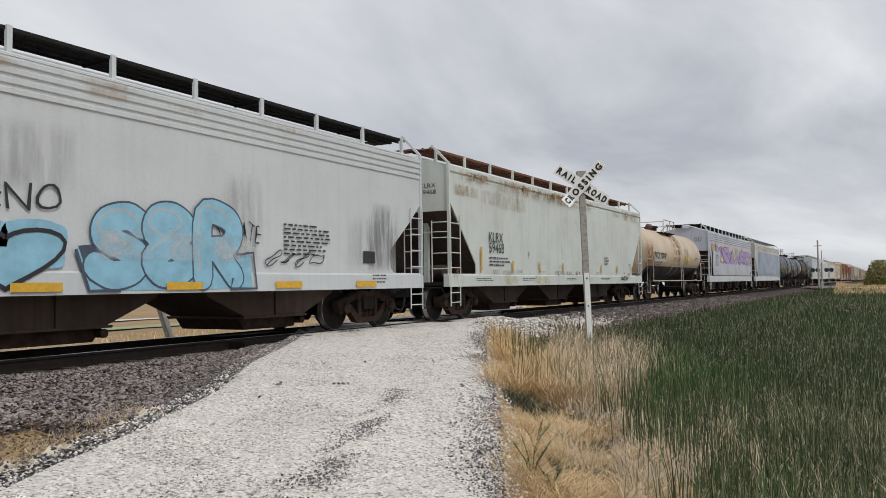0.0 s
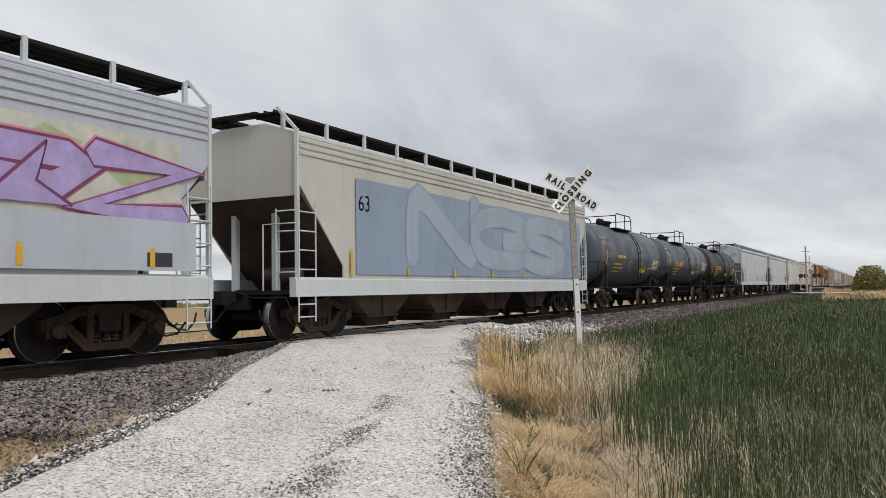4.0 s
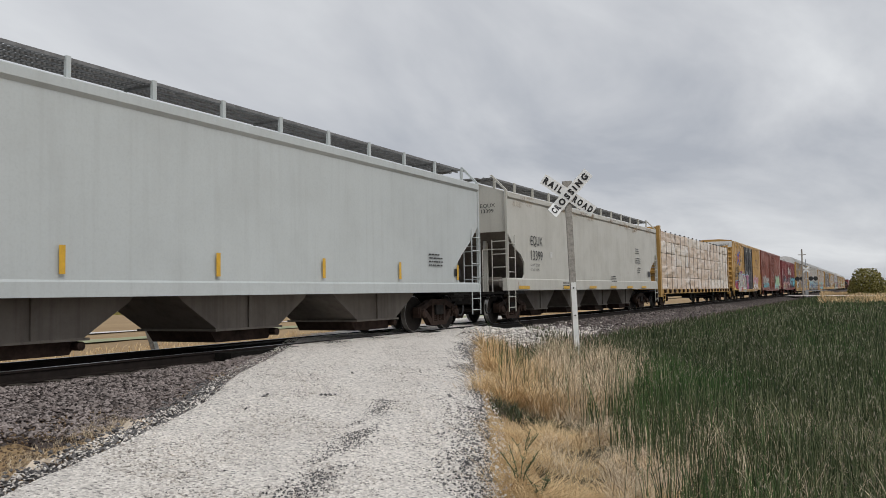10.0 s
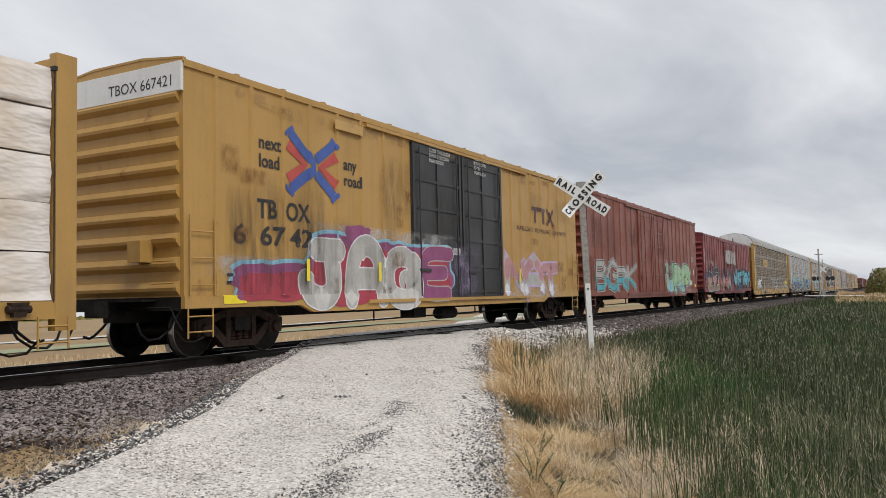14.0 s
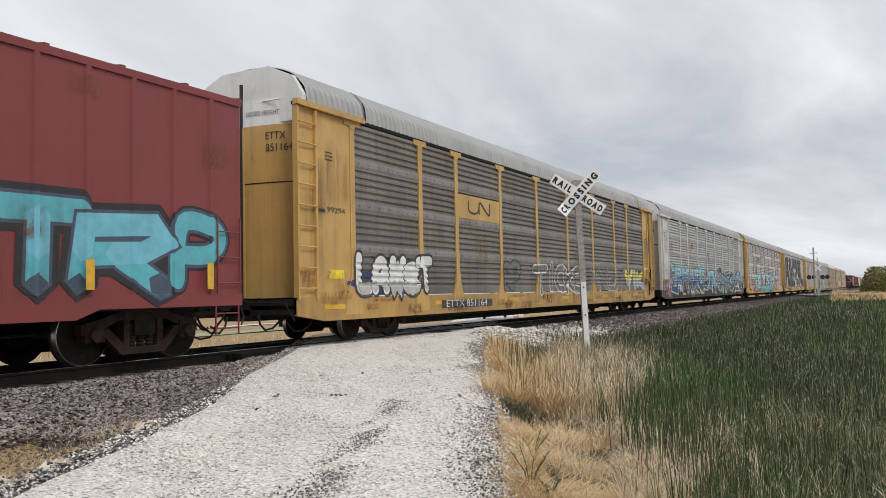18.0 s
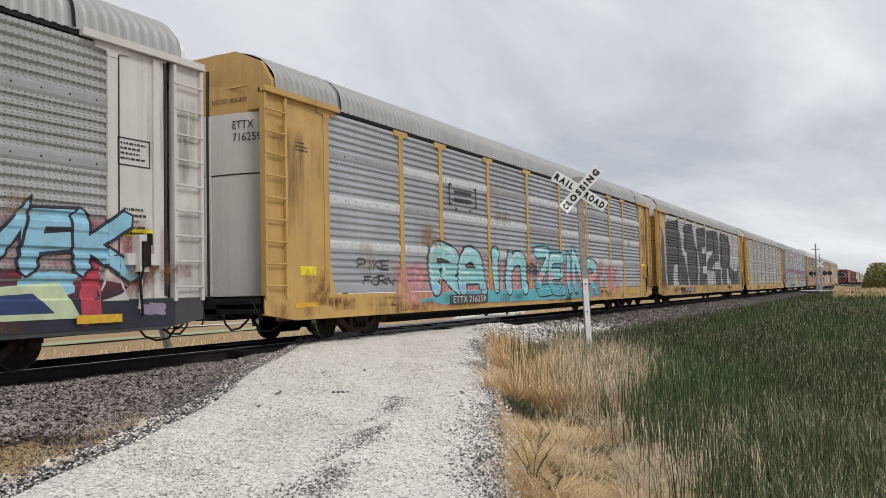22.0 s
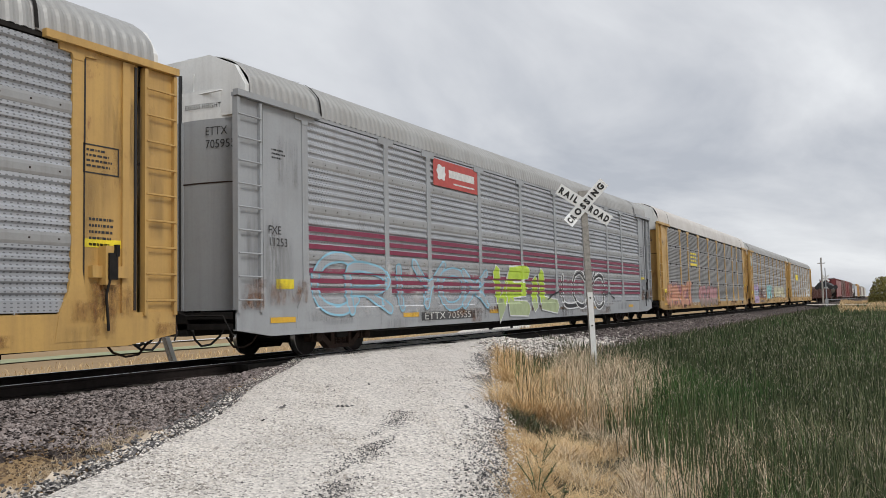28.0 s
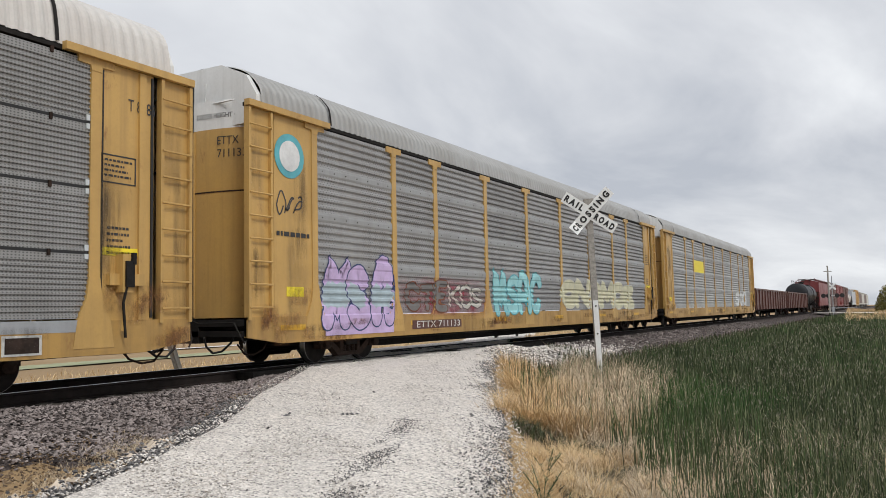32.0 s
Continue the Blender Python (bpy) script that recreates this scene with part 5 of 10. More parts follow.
    for i, (x, z, w) in enumerate(((15.3, 2.95, 0.8), (15.3, 2.5, 1.2), (15.6, 2.05, 0.7), (11.2, 1.6, 1.0), (5.0, 1.3, 0.9))):
        bars(c, x - h, z, w, 0.3, 3, seed=40 + i)
    panel_rect(c, 17.6 - h, 18.05 - h, 1.62, 1.9, M_INKDARK)


def run_down(x, w, a0, r, zc):
    """A ragged stain that runs down round the shell from the top fittings."""
    g, n = Geo(), 14
    for i in range(n + 1):
        q = math.radians(90 + (a0 - 90) * i / n)
        k = w * (0.5 + 0.5 * math.sin(i * 1.7 + x)) * (1 - 0.85 * i / n) * 0.5 + 0.02
        y, z = -(r + 0.005) * math.cos(q), zc + (r + 0.005) * math.sin(q)
        off = 0.05 * math.sin(i * 0.9 + x * 5)
        g.v += [(x + off - k, y, z), (x + off + k, y, z)]
    g.f = [(2 * i, 2 * i + 1, 2 * i + 3, 2 * i + 2) for i in range(n)]
    return g


def tank_car(label, a, b, shell, r=1.38, zc=2.42, band=None, rail=M_STEEL, dome="plain", mid=0.0, inset=1.75):
    car, L = car_at("tank_car", label, "tank car", a, b, "tank cars of the train")
    h = L / 2
    prof = []
    e = h - 0.24
    d = 0.42
    for i in range(13):
        t = math.pi / 2 * i / 12
        prof.append((-e + d - d * math.cos(t), max(0.02, r * math.sin(t) ** 0.62)))
    full = prof + [(-x, q) for x, q in reversed(prof)]
    part("tank_shell", Geo().lathe(full, "x", 56, (0, 0, zc)), shell, car, smooth=True)
    for x in (-e + d, -e * 0.33, e * 0.33, e - d):
        part("weld_seam", Geo().lathe([(x - 0.02, r + 0.001), (x - 0.012, r + 0.006), (x + 0.012, r + 0.006), (x + 0.02, r + 0.001)], "x", 56, (0, 0, zc)), shell, car, smooth=True)
    if band:
        zt = 1.72
        g, n = Geo(), 18
        a0 = math.acos((zc - zt) / r)
        rows_ = [(-e + d * 0.35, 0.80), (-e + d, 1.0), (e - d, 1.0), (e - d * 0.35, 0.80)]
        for x, k in rows_:
            for j in range(n + 1):
                q = -a0 + 2 * a0 * j / n
                g.v.append((x, (r * k + 0.012) * math.sin(q), zc - (r * k + 0.012) * math.cos(q)))
        g.f = [(i * (n + 1) + j, (i + 1) * (n + 1) + j, (i + 1) * (n + 1) + j + 1, i * (n + 1) + j + 1) for i in range(3) for j in range(n)]
        part("lower_jacket", g, band, car, "black painted lower third", smooth=True)
    # stub sills, saddles, end platforms
    for s in (-1, 1):
        part("stub_sill", Geo().box(min(s * (h - 3.0), s * (h + 0.1)), max(s * (h - 3.0), s * (h + 0.1)), -0.28, 0.28, 0.66, 1.02), M_STEEL, car)
        part("saddle", Geo().prism([(-1.05, 0.98), (1.05, 0.98), (1.18, 1.72), (-1.18, 1.72)], s * (h - 1.6) - 0.22, s * (h - 1.6) + 0.22), M_STEEL, car)
        part("end_platform", Geo().box(min(s * (h - 1.2), s * (h + 0.15)), max(s * (h - 1.2), s * (h + 0.15)), -1.42, 1.42, 0.93, 1.0), M_STEEL, car)
        for sy in (-1, 1):
            y = sy * 1.42
            x0, x1 = s * (h + 0.1), s * (h - 1.05)
            grab(car, [(x0, y * 0.55, 1.0), (x0, y * 0.55, 2.05), (x0, y, 2.02), (x0, y, 1.0)], rail, 0.02)
            grab(car, [(x0, y, 2.02), (lerp(x0, x1, 0.85), y, 2.02), (x1, y, 1.9), (x1, y, 1.0)], rail, 0.02)
            grab(car, [(x0, y, 0.95), (x0, y, 0.42), (s * (h - 0.35), y, 0.42), (s * (h - 0.35), y, 0.95)], rail, 0.018, "stirrup")
            part("placard_holder", Geo().prism([(s * (h - 1.35), 1.45), (s * (h - 1.17), 1.65), (s * (h - 1.35), 1.85), (s * (h - 1.53), 1.65)], sy * 1.36 - 0.01, sy * 1.36 + 0.01, "y").box(s * (h - 1.35) - 0.04, s * (h - 1.35) + 0.04, sy * 1.36 - 0.02, sy * 1.36 + 0.02, 1.0, 1.5), M_STEEL, car)
    for sy in (-1, 1):
        grab(car, [(-h + 0.9, sy * 1.42, 0.97), (h - 0.9, sy * 1.42, 0.97)], rail, 0.028, "side_handrail")
    if rail is P_PIPE:
        for x0, wd, a0 in ((0.75, 0.22, 45), (1.3, 0.15, 30), (0.2, 0.14, 52)):
            part("rust_run", run_down(mid + x0, wd, a0, r, zc), P_RUSTRUN, car, "brown stain running down the shell", smooth=True)
    bw = part("brake_wheel", Geo().lathe([(-0.02, 0.25), (-0.02, 0.29), (0.02, 0.29), (0.02, 0.25), (-0.02, 0.25)], "x", 20, (h - 0.05, -0.75, 1.75)).box(h - 0.06, h - 0.04, -1.02, -0.48, 1.735, 1.765).box(h - 0.06, h - 0.04, -0.765, -0.735, 1.48, 2.02), P_BROWN if rail is P_PIPE else M_STEEL, car)
    part("brake_stand", Geo().box(h - 0.22, h - 0.06, -0.86, -0.64, 0.98, 1.85), M_STEEL, bw)
    part("brake_cylinder", Geo().lathe([(-0.5, 0.03), (-0.48, 0.16), (0.4, 0.16), (0.45, 0.05)], "x", 14, (h - 0.72, -1.05, 1.20)), M_STEEL, car)
    part("brake_rigging", Geo().tube([(-h + 2.4, -0.6, 0.72), (h - 2.6, -0.55, 0.60)], 0.022, 5).tube([(-2, -0.4, 0.95), (-2, -0.4, 0.55), (-0.9, -0.4, 0.55), (-0.9, -0.4, 0.95)], 0.02, 5).tube([(1.0, -0.5, 0.95), (1.0, -0.5, 0.5)], 0.03, 5).tube([(1.5, -0.5, 0.95), (1.5, -0.5, 0.45)], 0.03, 5).box(-0.5, 0.4, -0.2, 0.2, 0.74, 1.1), M_STEEL, car)
    # top fittings: platform, rails, manway, valves
    zt = zc + r
    for y0, y1 in ((-1.0, -0.45), (0.45, 1.0)):
        part("top_platform", Geo().box(mid - 1.3, mid + 1.3, y0, y1, zt - 0.20, zt - 0.15), M_STEEL, car)
    zr = zt + 0.5
    top_mat = P_PIPE if rail is P_PIPE else M_STEEL
    for sy in (-1, 1):
        y = sy * 1.0
        cg = grab(car, [(mid - 1.3, y, zt - 0.2), (mid - 1.3, y, zr - 0.12), (mid - 1.2, y, zr), (mid + 1.1, y, zr), (mid + 1.3, y, zr - 0.2), (mid + 1.3, y, zt - 0.2)], top_mat, 0.024, "platform_rail")
        part("rail_post", Geo().tube([(mid + 0.2, y, zt - 0.2), (mid + 0.2, y, zr)], 0.02, 6), top_mat, cg)
    for x, z in ((-1.3, zr - 0.1), (1.3, zr - 0.2)):
        grab(car, [(mid + x, -1.0, z), (mid + x, 1.0, z)], top_mat, 0.022, "platform_rail")
    part("manway", Geo().lathe([(zt - 0.1, 0.30), (zt + 0.16, 0.30), (zt + 0.16, 0.38), (zt + 0.22, 0.38), (zt + 0.27, 0.30), (zt + 0.30, 0.05)], "z", 20, (mid + 0.1, 0, 0)), M_STEEL, car)
    for x in (-0.95, -0.55):
        part("relief_valve", Geo().lathe([(zt - 0.05, 0.09), (zt + 0.12, 0.09), (zt + 0.12, 0.14), (zt + 0.2, 0.15), (zt + 0.3, 0.11), (zt + 0.34, 0.03)], "z", 12, (mid + x, -0.1, 0)), P_BROWN if dome == "red" else M_STEEL, car)
    # curved side ladder
    for sy in (-1, 1):
        g = Geo()
        for x in (mid + 0.75, mid + 1.2):
            pts = [(x, sy * 1.44, 0.55), (x, sy * 1.44, 1.2)]
            for i in range(9):
                q = math.radians(-5 + 65 * i / 8)
                pts.append((x, sy * (r + 0.06) * math.cos(q), zc + (r + 0.06) * math.sin(q)))
            g.tube(pts, 0.018, 5)
        lad = part("side_ladder", g, rail, car)
        for i in range(9):
            q = math.radians(-52 + 118 * i / 8)
            yy, zz = (r + 0.06) * math.cos(q), zc + (r + 0.06) * math.sin(q)
            if zz < zc:
                yy = 1.44
            part("rung", Geo().tube([(mid + 0.75, sy * yy, zz), (mid + 1.2, sy * yy, zz)], 0.016, 5), rail, lad)
    trucks(car, L, inset)
    return car, h


def tank_strip(car, x, ang0, ang1, w, material, r, zc=2.44, name="reflector"):
    """A strip that bends round the shell; angles in degrees up from the side's middle."""
    g, n = Geo(), 6
    for i in range(n + 1):
        q = math.radians(ang0 + (ang1 - ang0) * i / n)
        y, z = -(r + 0.008) * math.cos(q), zc + (r + 0.008) * math.sin(q)
        g.v += [(x, y, z), (x + w, y, z)]
    g.f = [(2 * i, 2 * i + 1, 2 * i + 3, 2 * i + 2) for i in range(n)]
    return part(name, g, material, car, smooth=True)


def on_tank(car, me, x, zmid, r, zc=2.44):
    """Lay flat lettering round the shell."""
    co = np.array([v.co[:] for v in me.vertices])
    z = zmid + co[:, 2]
    q = (z - zc) / r
    co[:, 1] = -(r + 0.012) * np.cos(q)
    co[:, 2] = zc + (r + 0.012) * np.sin(q)
    me.vertices.foreach_set("co", co.ravel())
    me.update()
    return part("lettering", me, None, car, at=pose(x, 0, 0))


def tank_bars(car, x, z, w, h, rows, material, seed, r):
    ob = bars(car, 0, 0, w, h, rows, material, seed, y=0)
    me = ob.data
    bpy.data.objects.remove(ob)
    on_tank(car, me, x, z, r)


def tank_table(car, x, z, w, hgt, r):
    """White-ruled inspection table on the shell."""
    g = Geo()
    for i in range(8):
        q = hgt * i / 7
        g.poly([(0, 0, q - 0.008), (w, 0, q - 0.008), (w, 0, q + 0.008), (0, 0, q + 0.008)])
        if i < 7:
            for a, b in ((0.03, 0.42), (0.52, 0.62), (0.70, 0.78), (0.86, 0.95)):
                g.poly([(w * a, 0, q + 0.03), (w * b, 0, q + 0.03), (w * b, 0, q + 0.06), (w * a, 0, q + 0.06)])
    for q in (0, 0.47, 0.66, 0.82, 1.0):
        g.poly([(w * q - 0.008, 0, 0), (w * q + 0.008, 0, 0), (w * q + 0.008, 0, hgt), (w * q - 0.008, 0, hgt)])
    on_tank(car, g.mesh("inspection_table", M_INKWHITE), x, z, r)


def consist_tanks():
    r = 1.345
    c, h = tank_car("tan tank car with a black lower band and rust stains", 38.15, 51.45, P_TAN, r, 2.37, P_BLACKBAND, rail=P_PIPE, dome="red", mid=-0.4, inset=1.3)
    tank_strip(c, 0.95 - h, -24, 3, 0.12, M_YELLOWTAPE, r, 2.37)
    for x in (4.15, 5.55, 8.5, 9.8, 11.9):
        tank_strip(c, x - h, -13, 0, 0.11, M_YELLOWTAPE, r, 2.37)
    tank_strip(c, 1.6 - h, -19, -4, 2.6, M_PLATE, r, 2.37, "number_plate")
    on_tank(c, lettering("PXCX 200048", M_INKDARK, 0.44, offset=0.012, width=2.35), 1.7 - h, 2.08, r, 2.37)
    on_tank(c, lettering("LD LMT  205100 LB  93050 KG", M_INKDARK, 0.13), 1.7 - h, 1.86, r, 2.37)
    on_tank(c, lettering("WT   57900 LB  26250 KG", M_INKDARK, 0.13), 1.9 - h, 1.74, r, 2.37)
    tank_strip(c, 8.85 - h, -13, -2, 0.6, M_TAPEBRIGHT, r, 2.37, "placard")
    tank_bars(c, 10.3 - h, 2.12, 0.9, 0.08, 1, M_INKDARK, 51, r)
    tank_bars(c, 11.2 - h, 2.3, 0.7, 0.36, 5, M_INKDARK, 52, r)
    for x in (6.0, 7.25):
        part("jacket_band", Geo().lathe([(x - h - 0.05, r + 0.002), (x - h - 0.03, r + 0.02), (x - h + 0.03, r + 0.02), (x - h + 0.05, r + 0.002)], "x", 56, (0, 0, 2.37)), P_TAN, c, smooth=True)
    for k, (x, a0, a1, w, m) in enumerate(((5.6, -28, 75, 2.0, S_TANRUST), (5.9, -24, 66, 0.55, S_TANRUST), (6.8, -28, 70, 0.7, S_RUST), (0.15, -34, 16, 1.5, S_RUST), (0.1, -34, 30, 1.9, S_TANRUST), (8.2, -28, 20, 1.2, S_TANRUST))):
        tank_strip(c, x - h, a0, a1, w, m, r + 0.004 + 0.0008 * k, 2.37, "stain")
    ob = scrawl(c, loops(0, 0, 4.4, 0.24, 17, 77, 2.6), 0.018, G_BONE, 0.0)
    me = ob.data
    bpy.data.objects.remove(ob)
    on_tank(c, me, 8.3 - h, 1.66, r + 0.012, 2.37)
    r = 1.38
    specs = ((92.6, 104.2, P_TANKGREY, "slate grey tank car with yellow markers", "UTLX 661231", M_INKYELLOW), (104.9, 118.0, P_TANKBLUE, "dark blue-grey tank car with yellow lettering", "UTLX 65601", M_INKYELLOW), (118.5, 130.9, P_TANKBLACK, "black tank car with yellow lettering", "UTLX 630326", M_INKYELLOW))
    for i, (a, b, sh, label, mark, ink) in enumerate(specs):
        r = (1.41, 1.32, 1.32)[i]
        c, h = tank_car(label, a, b, sh, r, 2.44, mid=(-0.3, -1.1, -1.1)[i])
        L = b - a
        if mark != "UTLX 661231":
            on_tank(c, lettering(mark, ink, 0.36, offset=0.012, width=2.25), 2.6 - h, 2.12, r)
        else:
            tank_bars(c, 3.0 - h, 2.4, 2.0, 0.3, 1, M_INKYELLOW, 66, r)
        tank_bars(c, 2.6 - h, 2.02, 1.6, 0.5, 3, ink, 60 + i, r)
        drop = (19, 5, 19)[i]
        tank_strip(c, 1.35 - h, -10 - drop * 0.7, 18 - drop * 0.7, 0.11, M_YELLOWTAPE, r)
        for x in (5.0, L - (4.5, 5.6, 4.9)[i], L - (2.52, 3.5, 3.0)[i], L - 0.75):
            tank_strip(c, x - h, (-6 if x < L - 1 else -14) - drop, (10 if x < L - 1 else 12) - drop, 0.11, M_YELLOWTAPE, r)
        xp = L - (4.36, 5.35, 5.35)[i]
        tank_strip(c, xp - h, -33, -22, 0.98, M_TAPEBRIGHT, r, name="placard")
        tank_bars(c, xp + 0.08 - h, 1.90, 0.82, 0.18, 2, M_INKDARK, 70 + i, r + 0.004)
        tank_table(c, L - 2.3 - h, 1.84 if i != 1 else 2.0, 1.1, 0.46, r)
        tank_strip(c, L - 3.05 - h, -34, -22, 0.42, M_INKWHITE, r, name="placard")
        tank_strip(c, L - 3.02 - h, -33, -23, 0.17, sh, r + 0.004, name="placard")
        tank_strip(c, L - 2.83 - h, -33, -23, 0.17, sh, r + 0.004, name="placard")
        tank_bars(c, L - 4.0 - h, 1.98, 0.75, 0.2, 3, ink, 80 + i, r)
        tank_bars(c, 0.75 - h, 3.12, 1.0, 0.10, 1, ink, 84 + i, r)
        tank_bars(c, 0.85 - h, 2.95, 0.7, 0.22, 3, ink, 88 + i, r)
        for k in range(7):
            tank_strip(c, (0.9 + k * L / 7.4) - h, -50 + 9 * (k % 3), 62 - 14 * (k % 4), 1.4, S_GRIME, r + 0.002 + 0.0006 * k, name="stain")


def box_car(label, a, b, body, top, posts, door=None, door_mat=None, sill=0.80, roof_mat=None, belly=True, white_end=False, arch=0.12):
    car, L = car_at("box_car", label, "box car", a, b, "box cars of the train")
    h, w = L / 2, -SIDE - 0.035
    zb = sill + 0.12
    for s in (-1, 1):
        part("side_wall", Geo().box(-h + 0.004, h - 0.004, min(s * w, s * (w - 0.05)), max(s * w, s * (w - 0.05)), zb, top - 0.004), body, car)
        part("top_chord", Geo().box(-h - 0.003, h + 0.003, min(s * (w - 0.053), s * (w + 0.035)), max(s * (w - 0.053), s * (w + 0.035)), top - 0.10, top), body, car)
        part("side_sill", Geo().prism([(-h, zb + 0.06), (-h, sill - 0.02), (-h + 2.9, sill - 0.02), (-h + 3.3, sill - 0.16), (h - 3.3, sill - 0.16), (h - 2.9, sill - 0.02), (h, sill - 0.02), (h, zb + 0.06)], s * (w - 0.06), s * (w + 0.03), "y"), body, car)
        for x in posts:
            part("side_post", Geo().prism([(x - h - 0.06, s * w), (x - h - 0.035, s * (w + 0.035)), (x - h + 0.035, s * (w + 0.035)), (x - h + 0.06, s * w)], zb + 0.05, top - 0.1, "z"), body, car)
    part("floor_frame", Geo().box(-h, h, -w + 0.06, w - 0.06, sill - 0.05, zb + 0.05).box(-h - 0.1, h + 0.1, -0.28, 0.28, 0.62, sill - 0.05), M_STEEL, car)
    # ends with pressed ribs
    ribs = 9
    for s in (-1, 1):
        e = part("end_wall", Geo().box(min(s * (h - 0.002), s * (h - 0.05)), max(s * (h - 0.002), s * (h - 0.05)), -w + 0.053, w - 0.053, zb, top - 0.006), body, car)
        for i in range(ribs):
            z = zb + 0.2 + (top - zb - 0.75) * i / (ribs - 1)
            part("end_rib", Geo().prism([(s * h, z - 0.13), (s * (h + 0.075), z - 0.05), (s * (h + 0.085), z), (s * (h + 0.02), z + 0.09), (s * h, z + 0.1)], -w + 0.08, w - 0.08, "y"), body, e)
        if white_end:
            part("end_band", Geo().box(min(s * h, s * (h + 0.06)), max(s * h, s * (h + 0.06)), -w - 0.01, w + 0.01, top - 0.5, top - 0.02), M_WHITE, e, "white excess height band")
        x0, x1 = sorted((s * (h - 0.08), s * (h - 0.62)))
        ladder(car, x0, x1, 1.05, 2.35, 0.42, body, y=SIDE - 0.03)
        ladder(car, x0, x1, 0.36, sill, 0.4, body, y=SIDE + 0.02, name="step")
        for i in range(4):
            grab(e, [(s * (h + 0.11), -1.40, 1.25 + 0.36 * i), (s * (h + 0.13), -1.36, 1.25 + 0.36 * i), (s * (h + 0.13), -0.92, 1.25 + 0.36 * i), (s * (h + 0.11), -0.9, 1.25 + 0.36 * i)], body, 0.014, "end_rung")
        part("crossover_platform", Geo().box(min(s * (h + 0.02), s * (h + 0.32)), max(s * (h + 0.02), s * (h + 0.32)), -0.9, 0.9, 0.97, 1.0), M_STEEL, car)
        part("brake_wheel_box", Geo().box(min(s * (h + 0.05), s * (h + 0.3)), max(s * (h + 0.05), s * (h + 0.3)), -0.85, -0.55, 1.6, 1.95), body, car)
    # roof sheets
    roof = part("roof", Geo().prism([(w + 0.035, top - 0.02), (w + 0.03, top + 0.02), (0.6, top + arch), (-0.6, top + arch), (-w - 0.03, top + 0.02), (-w - 0.035, top - 0.02)], -h - 0.03, h + 0.03), roof_mat or body, car)
    n = int(L / 1.22)
    for i in range(n + 1):
        x = -h + L * i / n
        part("roof_rib", Geo().prism([(w + 0.03, top + 0.02), (0.6, top + arch), (-0.6, top + arch), (-w - 0.03, top + 0.02), (-w - 0.03, top + 0.05), (-0.6, top + arch + 0.04), (0.6, top + arch + 0.04), (w + 0.03, top + 0.05)], x - 0.04, x + 0.04), roof_mat or body, roof)
    # sliding doors with their tracks, bars and lock rods
    for d0, d1 in door or ():
        dm = door_mat or body
        g = Geo().box(d0 - h, d1 - h, SIDE - 0.005, SIDE + 0.05, sill + 0.06, top - 0.2)
        d = part("door", g, dm, car)
        wd = d1 - d0
        for x in (d0 + 0.07, d0 + wd * 0.5, d1 - 0.07):
            part("door_stile", Geo().box(x - h - 0.05, x - h + 0.05, SIDE - 0.035, SIDE, sill + 0.08, top - 0.24), dm, d)
        for i in range(6):
            z = sill + 0.2 + (top - sill - 0.6) * i / 5
            part("door_rail", Geo().box(d0 - h + 0.05, d1 - h - 0.05, SIDE - 0.028, SIDE, z - 0.04, z + 0.04), dm, d)
        grab(d, [(d0 + 0.3 - h, SIDE - 0.06, sill + 0.1), (d0 + 0.3 - h, SIDE - 0.06, top - 0.3)], dm, 0.018, "lock_rod")
        grab(d, [(d1 - 0.3 - h, SIDE - 0.06, sill + 0.1), (d1 - 0.3 - h, SIDE - 0.06, top - 0.3)], dm, 0.018, "lock_rod")
        part("door_handle", Geo().box(d0 + 0.25 - h, d0 + 0.75 - h, SIDE - 0.09, SIDE - 0.05, 1.55, 1.62), dm, d)
    if door:
        a0, b0 = door[0][0] - 1.9, door[-1][1] + 1.9
        part("door_track", Geo().box(a0 - h, b0 - h, SIDE - 0.05, SIDE + 0.03, sill - 0.02, sill + 0.05).box(a0 - h, b0 - h, SIDE - 0.05, SIDE + 0.03, top - 0.2, top - 0.13), body, car)
    if belly:
        part("brake_gear", Geo().lathe([(-0.45, 0.04), (-0.42, 0.16), (0.42, 0.16), (0.45, 0.04)], "x", 12, (0.8, -0.7, 0.5)).tube([(-h + 3.0, -0.9, 0.42), (h - 3.4, -0.8, 0.5)], 0.02, 5).tube([(-3, -0.9, 0.42), (-3, -0.9, 0.72)], 0.02, 5).tube([(2.2, -0.9, 0.46), (2.2, -0.9, 0.72)], 0.02, 5).box(-1.2, -0.6, -0.9, -0.5, 0.42, 0.7), M_STEEL, car)
    trucks(car, L, 1.75)
    return car, h


